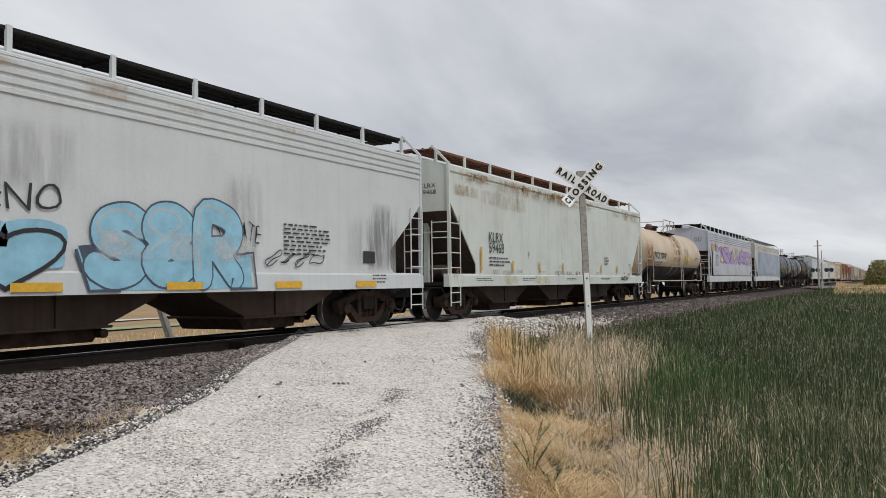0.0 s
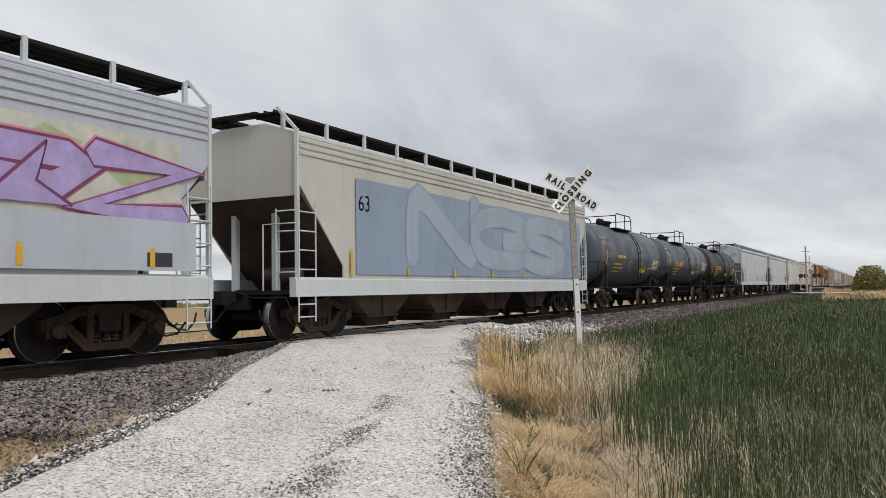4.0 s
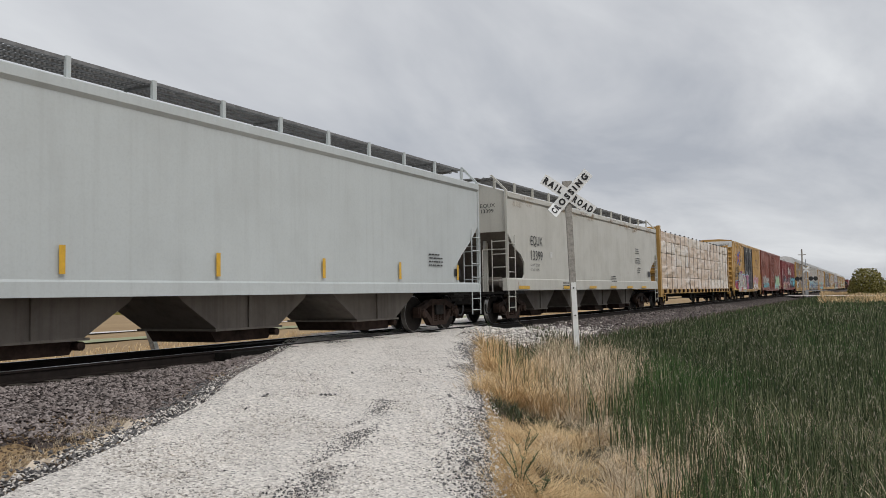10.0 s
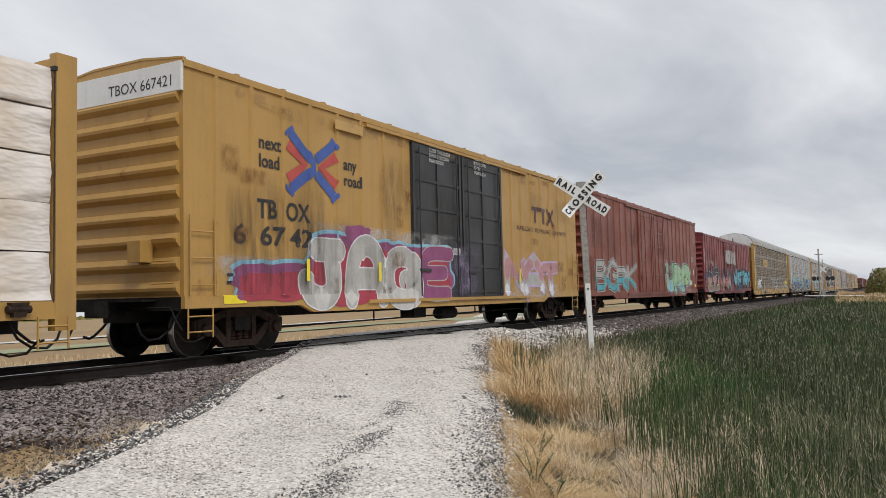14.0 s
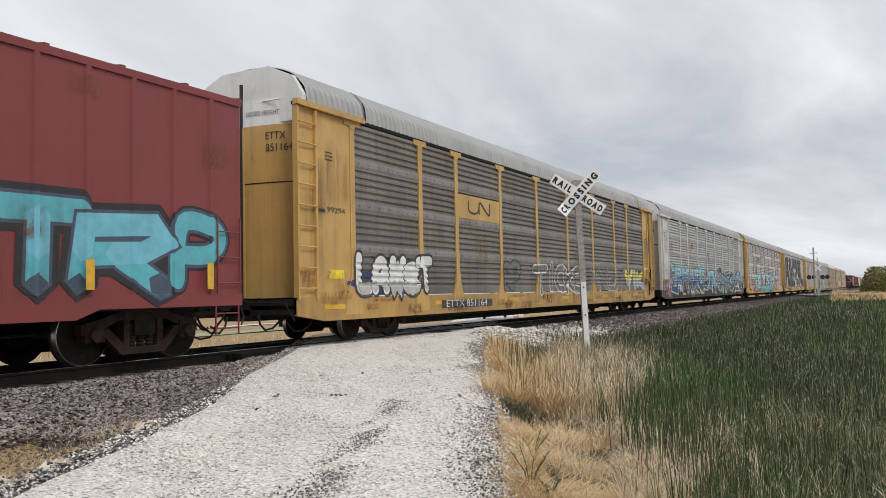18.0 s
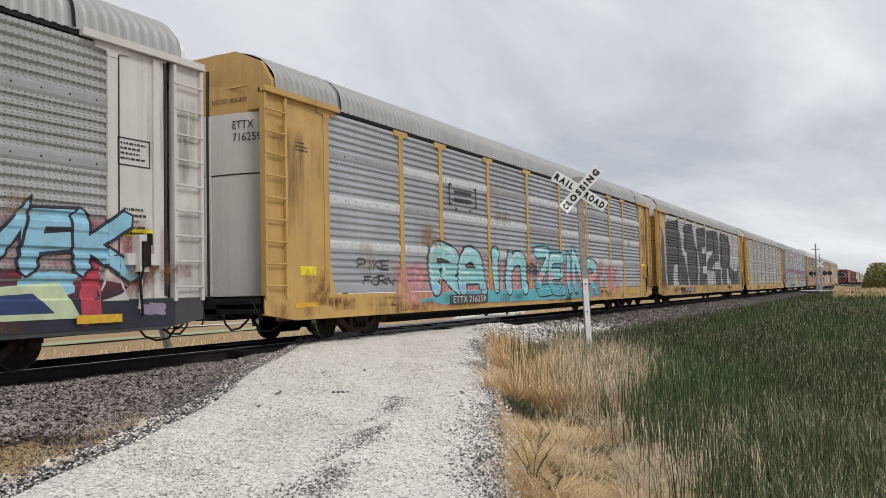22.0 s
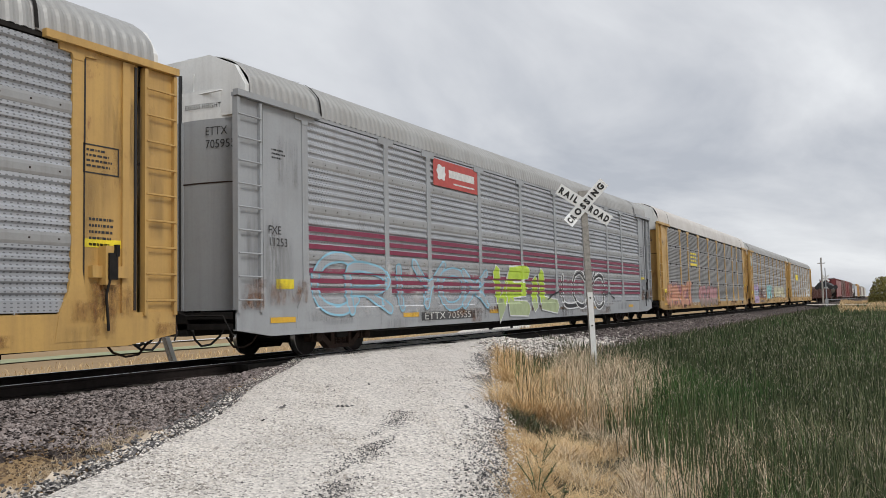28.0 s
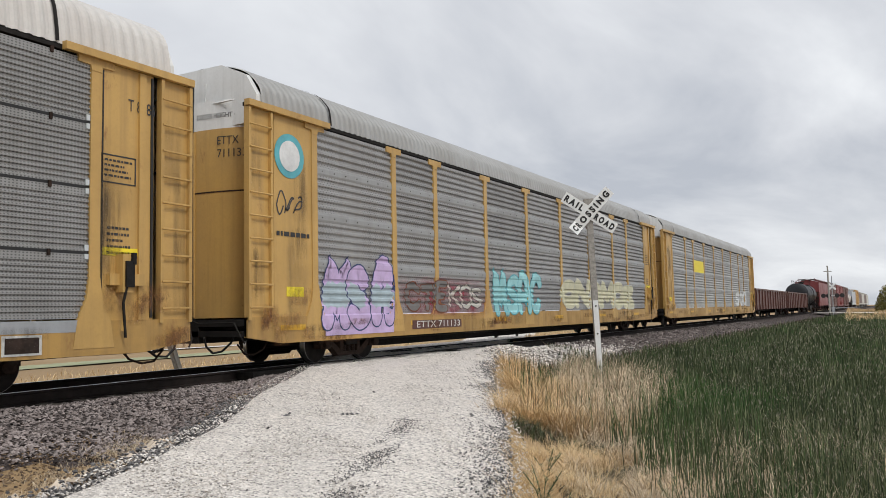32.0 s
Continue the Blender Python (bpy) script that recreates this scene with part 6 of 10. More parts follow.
def press_box(car, h, posts, doors):
    """Lay paint and writing of a box car over its sheets, posts and doors."""
    at = [x - h for x in posts]
    span = (doors[0][0] - h, doors[-1][1] - h)
    for ob in car.children:
        if ob.name.split(".")[0] not in ("graffiti_piece", "graffiti_cloud", "graffiti_haze", "graffiti_line", "graffiti_panel", "lettering", "emblem", "stencil_lines", "placard"):
            continue
        if abs(ob.matrix_basis.to_euler().z) > 0.1:
            continue
        me = ob.data
        me.transform(ob.matrix_basis)
        ob.matrix_basis = Matrix()
        bm = bmesh.new()
        bm.from_mesh(me)
        if not bm.verts:
            bm.free()
            continue
        bmesh.ops.triangulate(bm, faces=bm.faces)
        lo, hi = min(v.co.x for v in bm.verts), max(v.co.x for v in bm.verts)
        cuts = [((p + q, 0, 0), (1, 0, 0)) for p in at for q in (-0.062, -0.034, 0.034, 0.062) if lo < p + q < hi]
        cuts += [((p, 0, 0), (1, 0, 0)) for q in span for p in (q - 0.004, q + 0.004) if lo < p < hi]
        if min(v.co.z for v in bm.verts) < 1.04:
            cuts += [((0, 0, z), (0, 0, 1)) for z in (1.036, 1.044)]
        for co, no in cuts:
            bmesh.ops.bisect_plane(bm, geom=bm.verts[:] + bm.edges[:] + bm.faces[:], plane_co=co, plane_no=no)
        for v in bm.verts:
            x, y, z = v.co
            near = min(abs(x - p) for p in at)
            if span[0] < x < span[1]:
                base = -1.566
            elif z < 1.04:
                base = -1.526
            else:
                base = -1.531 if near < 0.036 else -1.496
            v.co.y = base - 0.002 - max(0.0, -1.53 - y) * 0.2
        bm.to_mesh(me)
        bm.free()
        me.update()


def consist_boxes():
    posts = [0.72, 1.58, 2.45, 3.25, 4.16, 5.01, 5.9, 6.75, 12.2, 12.9, 13.6, 14.4, 15.2, 16.0, 16.8, 17.6]
    c, h = box_car("yellow high-cube box car with black doors and red bubble graffiti", 219.37, 237.97, P_YELLOW, 4.86, posts, [(7.05, 9.55), (9.6, 12.1)], P_DOORBLACK, sill=0.86, white_end=True)
    y = SIDE - 0.012
    for n_, (st, wd, m) in enumerate(([[(2.58, 3.88), (3.08, 3.56), (2.58, 3.22)], 0.22, G_LOGORED], [[(4.10, 3.84), (3.60, 3.56), (4.10, 3.26)], 0.22, G_LOGORED], [[(2.66, 4.12), (3.05, 3.82), (3.36, 3.62), (3.36, 3.48), (3.05, 3.30), (2.66, 3.04)], 0.21, G_LOGOBLUE], [[(4.02, 4.08), (3.44, 3.70)], 0.21, G_LOGOBLUE], [[(3.44, 3.42), (4.02, 3.02)], 0.21, G_LOGOBLUE])):
        scrawl(c, [[(px - h, pz) for px, pz in st]], wd, m, y - 0.034 - 0.002 * n_, "emblem")
    for px, pz, s_ in ((2.62, 4.15, 1), (2.62, 3.0, -1), (4.06, 4.12, 1), (4.06, 2.98, -1)):
        scrawl(c, [[(px - 0.14 - h, pz - 0.1 * s_), (px + 0.12 - h, pz + 0.08 * s_)]] if px < 3 else [[(px - 0.12 - h, pz + 0.08 * s_), (px + 0.1 - h, pz - 0.1 * s_)]], 0.09, G_LOGOBLUE, y - 0.046, "emblem")
    letter(c, "next\nload", 1.78 - h, 3.35, 0.34, offset=0.008, y=SIDE - 0.045)
    letter(c, "any\nroad", 4.36 - h, 3.28, 0.34, offset=0.008, y=SIDE - 0.045)
    letter(c, "TB  OX", 1.72 - h, 2.42, 0.48, offset=0.012, y=SIDE - 0.045, width=1.5)
    letter(c, "6  67 42", 1.12 - h, 1.93, 0.48, offset=0.012, y=SIDE - 0.045, width=2.15)
    bars(c, 0.95 - h, 1.42, 1.5, 0.26, 2, seed=80, y=SIDE - 0.045)
    for k, (m, grow) in enumerate(((G_SKY, 0.10), (G_MAGENTA, 0.02), (G_CRIMSON, -0.16))):
        yk = SIDE - 0.044 - k * 0.002
        blob(c, 0.9 - grow - h, 4.0 + grow - h, 0.9, 1.65 + grow, m, 81, yk, 0.2, 60)
        blob(c, 2.9 - grow - h, 6.4 + grow - h, 0.76, 2.3 + grow, m, 83, yk - 0.0004, 0.16, 60)
        blob(c, 4.3 - grow - h, 9.1 + grow - h, 0.76, 2.25 + grow, m, 84, yk - 0.0008, 0.16, 60)
    blob(c, 4.3 - h, 5.4 - h, 1.9, 2.5, G_MAGENTA, 85, SIDE - 0.0485, 0.3)
    piece(c, "JAG", 2.95 - h, 0.66, 4.4, 1.42, G_BONE, G_WHITE, y=SIDE - 0.052, seed=6, fat=0.44, line=0.03, tight=1.08, tones=((0.0, 0.22, G_PALEBONE),))
    piece(c, "E", 7.35 - h, 0.78, 1.4, 1.4, G_MAGENTA, G_BONE, y=SIDE - 0.052, seed=9, fat=0.34, line=0.025)
    piece(c, "NAT", 12.4 - h, 0.8, 4.3, 1.25, G_BONE, G_VIOLET, y=SIDE - 0.045, seed=7, fat=0.34, line=0.06, sharp=True, tones=((0.55, 0.9, G_DUSTPINK), (0.0, 0.3, G_WHITE)), tight=1.2)
    for x0, x1, z0, z1, m_ in ((0.4, 3.4, 1.3, 1.75, S_WHITE), (3.0, 9.2, 2.0, 2.5, S_WHITE), (12.2, 17.0, 0.8, 1.3, S_WHITE), (8.0, 10.5, 0.9, 2.3, S_MAUVE)):
        bloom(c, x0 - h, x1 - h, z0, z1, m_, SIDE - 0.043, "graffiti_haze")
    stains(c, S_GRIME, 0.3 - h, 18 - h, 1.2, 4.2, 12, (1.6, 2.2), 71, SIDE - 0.001)
    stains(c, S_RUST, 0.3 - h, 18 - h, 1.0, 4.6, 16, (0.5, 0.4), 72, SIDE - 0.002)
    stains(c, S_TANRUST, 0.3 - h, 18 - h, 4.4, 4.7, 14, (0.8, 0.25), 73, SIDE - 0.003)
    letter(c, "IMPORTANT\nCLOSE THIS DOOR\nBEFORE CLOSING\nMAIN DOOR", 7.85 - h, 4.25, 0.13, M_INKWHITE, y=SIDE - 0.04, width=1.1)
    letter(c, "CLOSE AND LOCK\nBOTH DOORS\nBEFORE\nMOVING CAR", 10.3 - h, 4.25, 0.13, M_INKWHITE, y=SIDE - 0.04, width=1.0)
    letter(c, "RAILCAR  POOLING  EXPERTS", 13.3 - h, 2.92, 0.2, P_BROWN, y=SIDE - 0.045, width=4.2)
    for x0, x1, za, zb in ((14.4, 15.6, 3.62, 3.74), (14.7, 14.85, 3.22, 3.62), (15.4, 15.55, 3.22, 3.62)):
        panel_rect(c, x0 - h, x1 - h, za, zb, P_BROWN, y=SIDE - 0.045, name="emblem")
    scrawl(c, [[(15.75 - h, 3.22), (16.35 - h, 3.74)], [(15.75 - h, 3.74), (16.35 - h, 3.22)]], 0.13, P_BROWN, SIDE - 0.045, "emblem")
    panel_rect(c, 9.0 - h, 9.4 - h, 2.0, 2.18, M_INKWHITE, y=SIDE - 0.04)
    for x in (3.0, 5.5, 13.2):
        panel_rect(c, x - h, x - h + 0.1, 1.3, 1.72, M_TAPEBRIGHT, y=SIDE - 0.062, name="reflector")
    panel_rect(c, 0.85 - h, 1.4 - h, 0.9, 1.05, M_TAPEBRIGHT, y=SIDE - 0.045)
    letter(c, "TBOX 667421", -0.5, 4.5, 0.26, y=0, name="lettering").matrix_basis = pose(-h - 0.065, 0.2, 4.46, rz=-90)
    panel_rect(c, 4.0 - h, 5.0 - h, 4.42, 4.62, P_RACKYELLOW, y=SIDE - 0.04, name="card_board")
    press_box(c, h, posts, [(7.05, 12.1)])
    # red-brown box car
    posts = [0.8 + i * 0.86 for i in range(7)] + [11.9 + i * 0.86 for i in range(8)]
    c, h = box_car("red-brown box car with mint green throw-up graffiti", 239.3, 258.8, P_RED, 4.86, posts, [(6.9, 9.2), (9.3, 11.6)], sill=0.84, arch=0.06)
    y = SIDE - 0.045
    piece(c, "BGRK", 0.8 - h, 0.95, 5.6, 1.15, G_TEAL, G_CHAR, y=y, seed=12, fat=0.2, line=0.035, halo=G_BONE, glow=0.04, sharp=True, tones=((0.55, 1.1, G_BONE),))
    bloom(c, 11.6 - h, 17.9 - h, 0.8, 2.5, S_WHITE, y + 0.002, "graffiti_haze")
    piece(c, "URP", 12.0 - h, 0.84, 5.4, 1.55, G_MINT, G_CHAR, y=y, seed=13, fat=0.62, line=0.05, halo=G_HAZE, glow=0.05, tones=((0.0, 0.24, G_SKY),), tight=1.14, shine=G_BONE)
    stains(c, S_GRIME, 0.3 - h, 19 - h, 1.2, 4.2, 12, (1.8, 2.2), 74, SIDE - 0.001)
    stains(c, S_RUST, 11.8 - h, 17.6 - h, 1.1, 1.9, 24, (0.4, 0.16), 75, y - 0.03)
    panel_rect(c, 17.4 - h, 17.95 - h, 1.25, 1.52, M_INKWHITE, y=y)
    bars(c, 16.7 - h, 2.2, 0.4, 0.5, 5, M_INKWHITE, 93, y)
    bars(c, 17.5 - h, 2.15, 0.4, 0.3, 3, M_INKWHITE, 94, y)
    panel_rect(c, 18.45 - h, 18.7 - h, 1.85, 2.15, M_INKWHITE, y=y)
    for x in (16.1, 18.3):
        panel_rect(c, x - h, x - h + (0.1 if x < 17 else 0.35), 1.15 if x > 17 else 1.2, 1.3 if x > 17 else 1.6, M_TAPEBRIGHT, y=y - 0.02, name="reflector")
    scrawl(c, loops(18.1 - h, 2.5, 0.5, 0.42, 2, 41), 0.03, G_WHITE, y)
    press_box(c, h, posts, [(6.9, 11.6)])
    # maroon box car
    posts = [0.58, 1.26, 2.01, 2.78, 3.55, 4.34, 5.15, 5.9, 6.7, 12.5, 13.3, 14.1, 14.9, 15.7, 16.5, 17.3, 18.1]
    c, h = box_car("maroon box car covered in pink and teal graffiti", 261.0, 279.8, P_MAROON, 4.42, posts, [(6.95, 9.4), (9.45, 11.95)], sill=0.86, arch=0.14)
    letter(c, "HS", 0.68 - h, 2.55, 0.42, M_INKWHITE, y=y)
    letter(c, "31", 1.62 - h, 2.52, 0.40, M_INKWHITE, y=y)
    letter(c, "96", 2.42 - h, 2.50, 0.40, M_INKWHITE, y=y)
    letter(c, "LD LMT", 0.7 - h, 2.38, 0.13, M_INKWHITE, y=y)
    letter(c, "LT WT", 0.7 - h, 2.22, 0.13, M_INKWHITE, y=y)
    bars(c, 0.6 - h, 2.1, 0.7, 0.45, 5, M_INKWHITE, 95, y)
    for x0, x1, z0, z1 in ((0.15, 0.9, 0.9, 2.2), (1.3, 2.4, 1.6, 2.5), (2.6, 3.6, 1.9, 2.4), (5.9, 7.0, 1.7, 2.4), (8.4, 9.8, 0.9, 2.1)):
        bloom(c, x0 - h, x1 - h, z0, z1, S_BLUE, y + 0.003, "graffiti_haze")
    patch(c, "graffiti_piece", [(0.55 - h, 1.5), (1.45 - h, 1.98), (1.45 - h, 1.74), (2.4 - h, 1.74), (2.2 - h, 0.86), (1.2 - h, 0.86), (0.95 - h, 1.15)], G_TAUPE, y - 0.001)
    patch(c, "graffiti_piece", [(0.6 - h, 1.52), (1.42 - h, 1.74), (2.4 - h, 1.72), (2.3 - h, 1.52), (0.9 - h, 1.42)], G_DUSTPINK, y - 0.002)
    scrawl(c, [[(1.25 - h, 0.86), (0.98 - h, 1.15), (1.75 - h, 1.35), (2.3 - h, 1.66)], [(0.9 - h, 1.2), (0.52 - h, 1.52), (1.45 - h, 2.0), (1.45 - h, 1.76), (2.2 - h, 1.76)]], 0.04, G_WHITE, y - 0.004)
    scrawl(c, [[(0.9 - h, 1.1), (0.42 - h, 1.52), (1.5 - h, 2.12), (1.52 - h, 1.86)]], 0.09, G_BLACK, y - 0.0005)
    piece(c, "DENMX", 1.7 - h, 0.84, 7.6, 1.42, G_CHAR, G_WHITE, y=y - 0.004, seed=15, fat=0.36, line=0.022, sharp=True, halo=G_BLACK, glow=0.07, tones=((0.0, 0.44, G_TAUPE), (0.44, 0.60, G_DUSTPINK)), tight=1.3, slant=-0.15)
    piece(c, "DETR", 11.2 - h, 0.88, 5.9, 1.4, G_TEAL, G_INKBLUE, y=y - 0.006, seed=16, fat=0.34, line=0.05, sharp=True, halo=G_BLACK, glow=0.10, tones=((0.55, 0.95, G_SKYTEAL), (0.0, 0.25, G_INKBLUE)), tight=1.22)
    patch(c, "graffiti_piece", [(10.2 - h, 2.35), (10.7 - h, 1.95), (12.4 - h, 1.75), (12.2 - h, 1.45), (10.7 - h, 1.3), (10.45 - h, 1.6)], G_SKYTEAL, y - 0.004)
    scrawl(c, [[(12.4 - h, 1.78), (10.7 - h, 1.97), (10.2 - h, 2.38), (10.42 - h, 1.6), (10.7 - h, 1.28)]], 0.05, G_BLACK, y - 0.0045)
    piece(c, "P", 17.3 - h, 1.0, 1.0, 1.35, G_TEAL, G_INKBLUE, y=y - 0.006, seed=18, fat=0.3, line=0.05, halo=G_BLACK, glow=0.04)
    piece(c, "SYZERIN", 7.1 - h, 2.72, 4.0, 0.98, G_BONE, G_GREYTAG, y=y + 0.002, seed=17, fat=0.34, line=0.02, tight=1.25)
    stains(c, S_GRIME, 0.3 - h, 18.5 - h, 1.2, 4.0, 14, (1.8, 2.0), 76, SIDE - 0.001)
    stains(c, S_RUST, 0.3 - h, 18.5 - h, 0.95, 4.2, 14, (0.5, 0.35), 77, SIDE - 0.002)
    scrawl(c, loops(-0.02 - h + 0.1, 2.5, 0.4, 1.1, 2, 44), 0.035, G_WHITE, y)
    bars(c, 10.6 - h, 2.95, 0.9, 0.25, 3, M_INKWHITE, 97, y)
    for x in (0.08, 1.4, 3.8, 6.2, 15.6, 17.9):
        panel_rect(c, x - h, x - h + 0.14, 1.12, 1.55, M_YELLOWTAPE, y=y - 0.03, name="reflector")
    press_box(c, h, posts, [(6.95, 11.95)])


def centre_beam():
    a, b = 194.0, 217.3
    car, L = car_at("centre_beam_flat_car", "yellow bulkhead flat car under a wrapped lumber load", "flat car", a, b)
    h = L / 2
    part("deck", Geo().box(-h, h, -1.45, 1.45, 0.86, 0.98).box(-h, h, -0.4, 0.4, 0.55, 0.86), M_STEEL, car)
    for s in (-1, 1):
        part("side_sill", Geo().box(-h, h, min(s * 1.50, s * 1.42), max(s * 1.50, s * 1.42), 0.76, 1.0), P_YELLOW, car)
        g = Geo().box(min(s * h, s * (h - 0.14)), max(s * h, s * (h - 0.14)), -1.47, 1.47, 0.9, 4.36)
        bk = part("bulkhead", g, P_YELLOW, car, "tall yellow end bulkhead")
        for z in (1.35, 1.95, 2.55, 3.15, 3.75, 4.2):
            part("bulkhead_rib", Geo().prism([(s * h, z - 0.16), (s * (h + 0.10), z - 0.06), (s * (h + 0.10), z + 0.06), (s * h, z + 0.1)], -1.35, 1.35, "y"), P_YELLOW, bk)
        for y in (-1.5, 1.36):
            part("bulkhead_post", Geo().box(min(s * (h - 0.2), s * (h + 0.12)), max(s * (h - 0.2), s * (h + 0.12)), y - 0.006, y + 0.146, 0.6, 4.4), P_YELLOW, bk)
        ladder(car, *sorted((s * (h - 0.05), s * (h - 0.5))), 0.36, 0.8, 0.4, P_YELLOW, name="step")
    part("centre_beam", Geo().box(-h + 0.3, h - 0.3, -0.09, 0.09, 1.0, 4.3), P_YELLOW, car)
    for i in range(19):
        x = -h + 0.75 + i * (L - 1.5) / 18
        part("winch", Geo().prism([(x - 0.13, 0.99), (x + 0.13, 0.99), (x + 0.08, 0.80), (x - 0.08, 0.80)], -1.585, -1.5, "y").lathe([(-0.16, 0.05), (0.16, 0.05)], "x", 8, (x, -1.55, 0.90)), M_TRUCK, car)
    part("brake_gear", Geo().tube([(-h + 2.5, -1.0, 0.45), (h - 2.6, -0.9, 0.50)], 0.02, 5).box(-1.6, -0.7, -1.0, -0.5, 0.42, 0.72).lathe([(-0.4, 0.03), (-0.38, 0.16), (0.38, 0.16), (0.4, 0.03)], "x", 12, (0.6, -0.8, 0.55)).tube([(-4, -1.0, 0.46), (-4, -1.0, 0.8)], 0.02, 5).tube([(4, -0.95, 0.48), (4, -0.95, 0.8)], 0.02, 5).tube([(6.2, -0.95, 0.48), (6.2, -0.95, 0.8)], 0.02, 5), M_STEEL, car)
    letter(car, "TTZX  ...25", 2.7 - h, 0.80, 0.22, M_INKWHITE, y=-1.51, width=2.0)
    trucks(car, L, 2.0)
    # the load is a thing of its own, carried along
    load = thing("lumber_load", "plastic-wrapped lumber bundles strapped on the flat car", "lumber load")
    train.append((load, (a + b) / 2))
    rnd = random.Random(5)
    zs = [1.0, 1.66, 2.32, 2.98, 3.62, 4.16]
    xs = [-h + 0.22 + (L - 0.44) * i / 18 for i in range(19)]
    for side in (-1, 1):
        i = 0
        while i < 18:
            n = 3
            for k in range(5):
                x0, x1 = xs[i] + 0.012, xs[min(18, i + n)] - 0.012
                z0, z1 = zs[k] + 0.01, zs[k + 1] - 0.012
                g, nx, nz = Geo(), 34, 8
                lean = rnd.uniform(-0.015, 0.015)
                sd = rnd.uniform(0, 60)
                for p in range(nx + 1):
                    for q in range(nz + 1):
                        x = lerp(x0, x1, p / nx)
                        sag = 0.035 * noise.noise((x * 0.5, k * 3.1, sd))
                        z = lerp(z0, z1, q / nz) + sag * q / nz + (0.05 * noise.noise((x * 0.9, 7.0, sd)) if k == 4 and q == nz else 0)
                        edge = min(p, nx - p, q * 3, (nz - q) * 3)
                        y = 1.43 + lean + 0.045 * noise.noise((x * 1.3 + z * 1.5 + sd, z * 3.5 - x * 0.8, sd)) + 0.02 * noise.noise((x * 1.1 + sd, z * 9, sd)) + 0.012 * noise.noise((x * 5 + sd + z * 6, z * 18, sd)) - (0.012 if edge == 0 else 0)
                        if k == 0:
                            y += 0.05 * (1 - q / nz)
                        g.v.append((x, side * y, z))
                m1 = nz + 1
                g.f = [(p * m1 + q, (p + 1) * m1 + q, (p + 1) * m1 + q + 1, p * m1 + q + 1) for p in range(nx) for q in range(nz)]
                g.box(x0, x1, min(side * 0.12, side * 1.41), max(side * 0.12, side * 1.41), z0, z1)
                white = (i == 15) or rnd.random() < 0.18
                part("wrapped_bundle", g, M_WRAPWHITE if white else M_WRAP, load, smooth=True)
            i += n
    for x in xs:
        part("tie_down_strap", Geo().box(x - 0.006, x + 0.006, -1.506, -1.49, 0.98, 4.18).box(x - 0.028, x + 0.028, -1.52, -1.44, 4.14, 4.20), M_BLACK, load, "dark tie-down cable")


RACK_POSTS = [1.9, 4.78, 6.68, 9.48, 12.33, 15.2, 18.05, 20.9, 22.85, 25.55]


racks = []


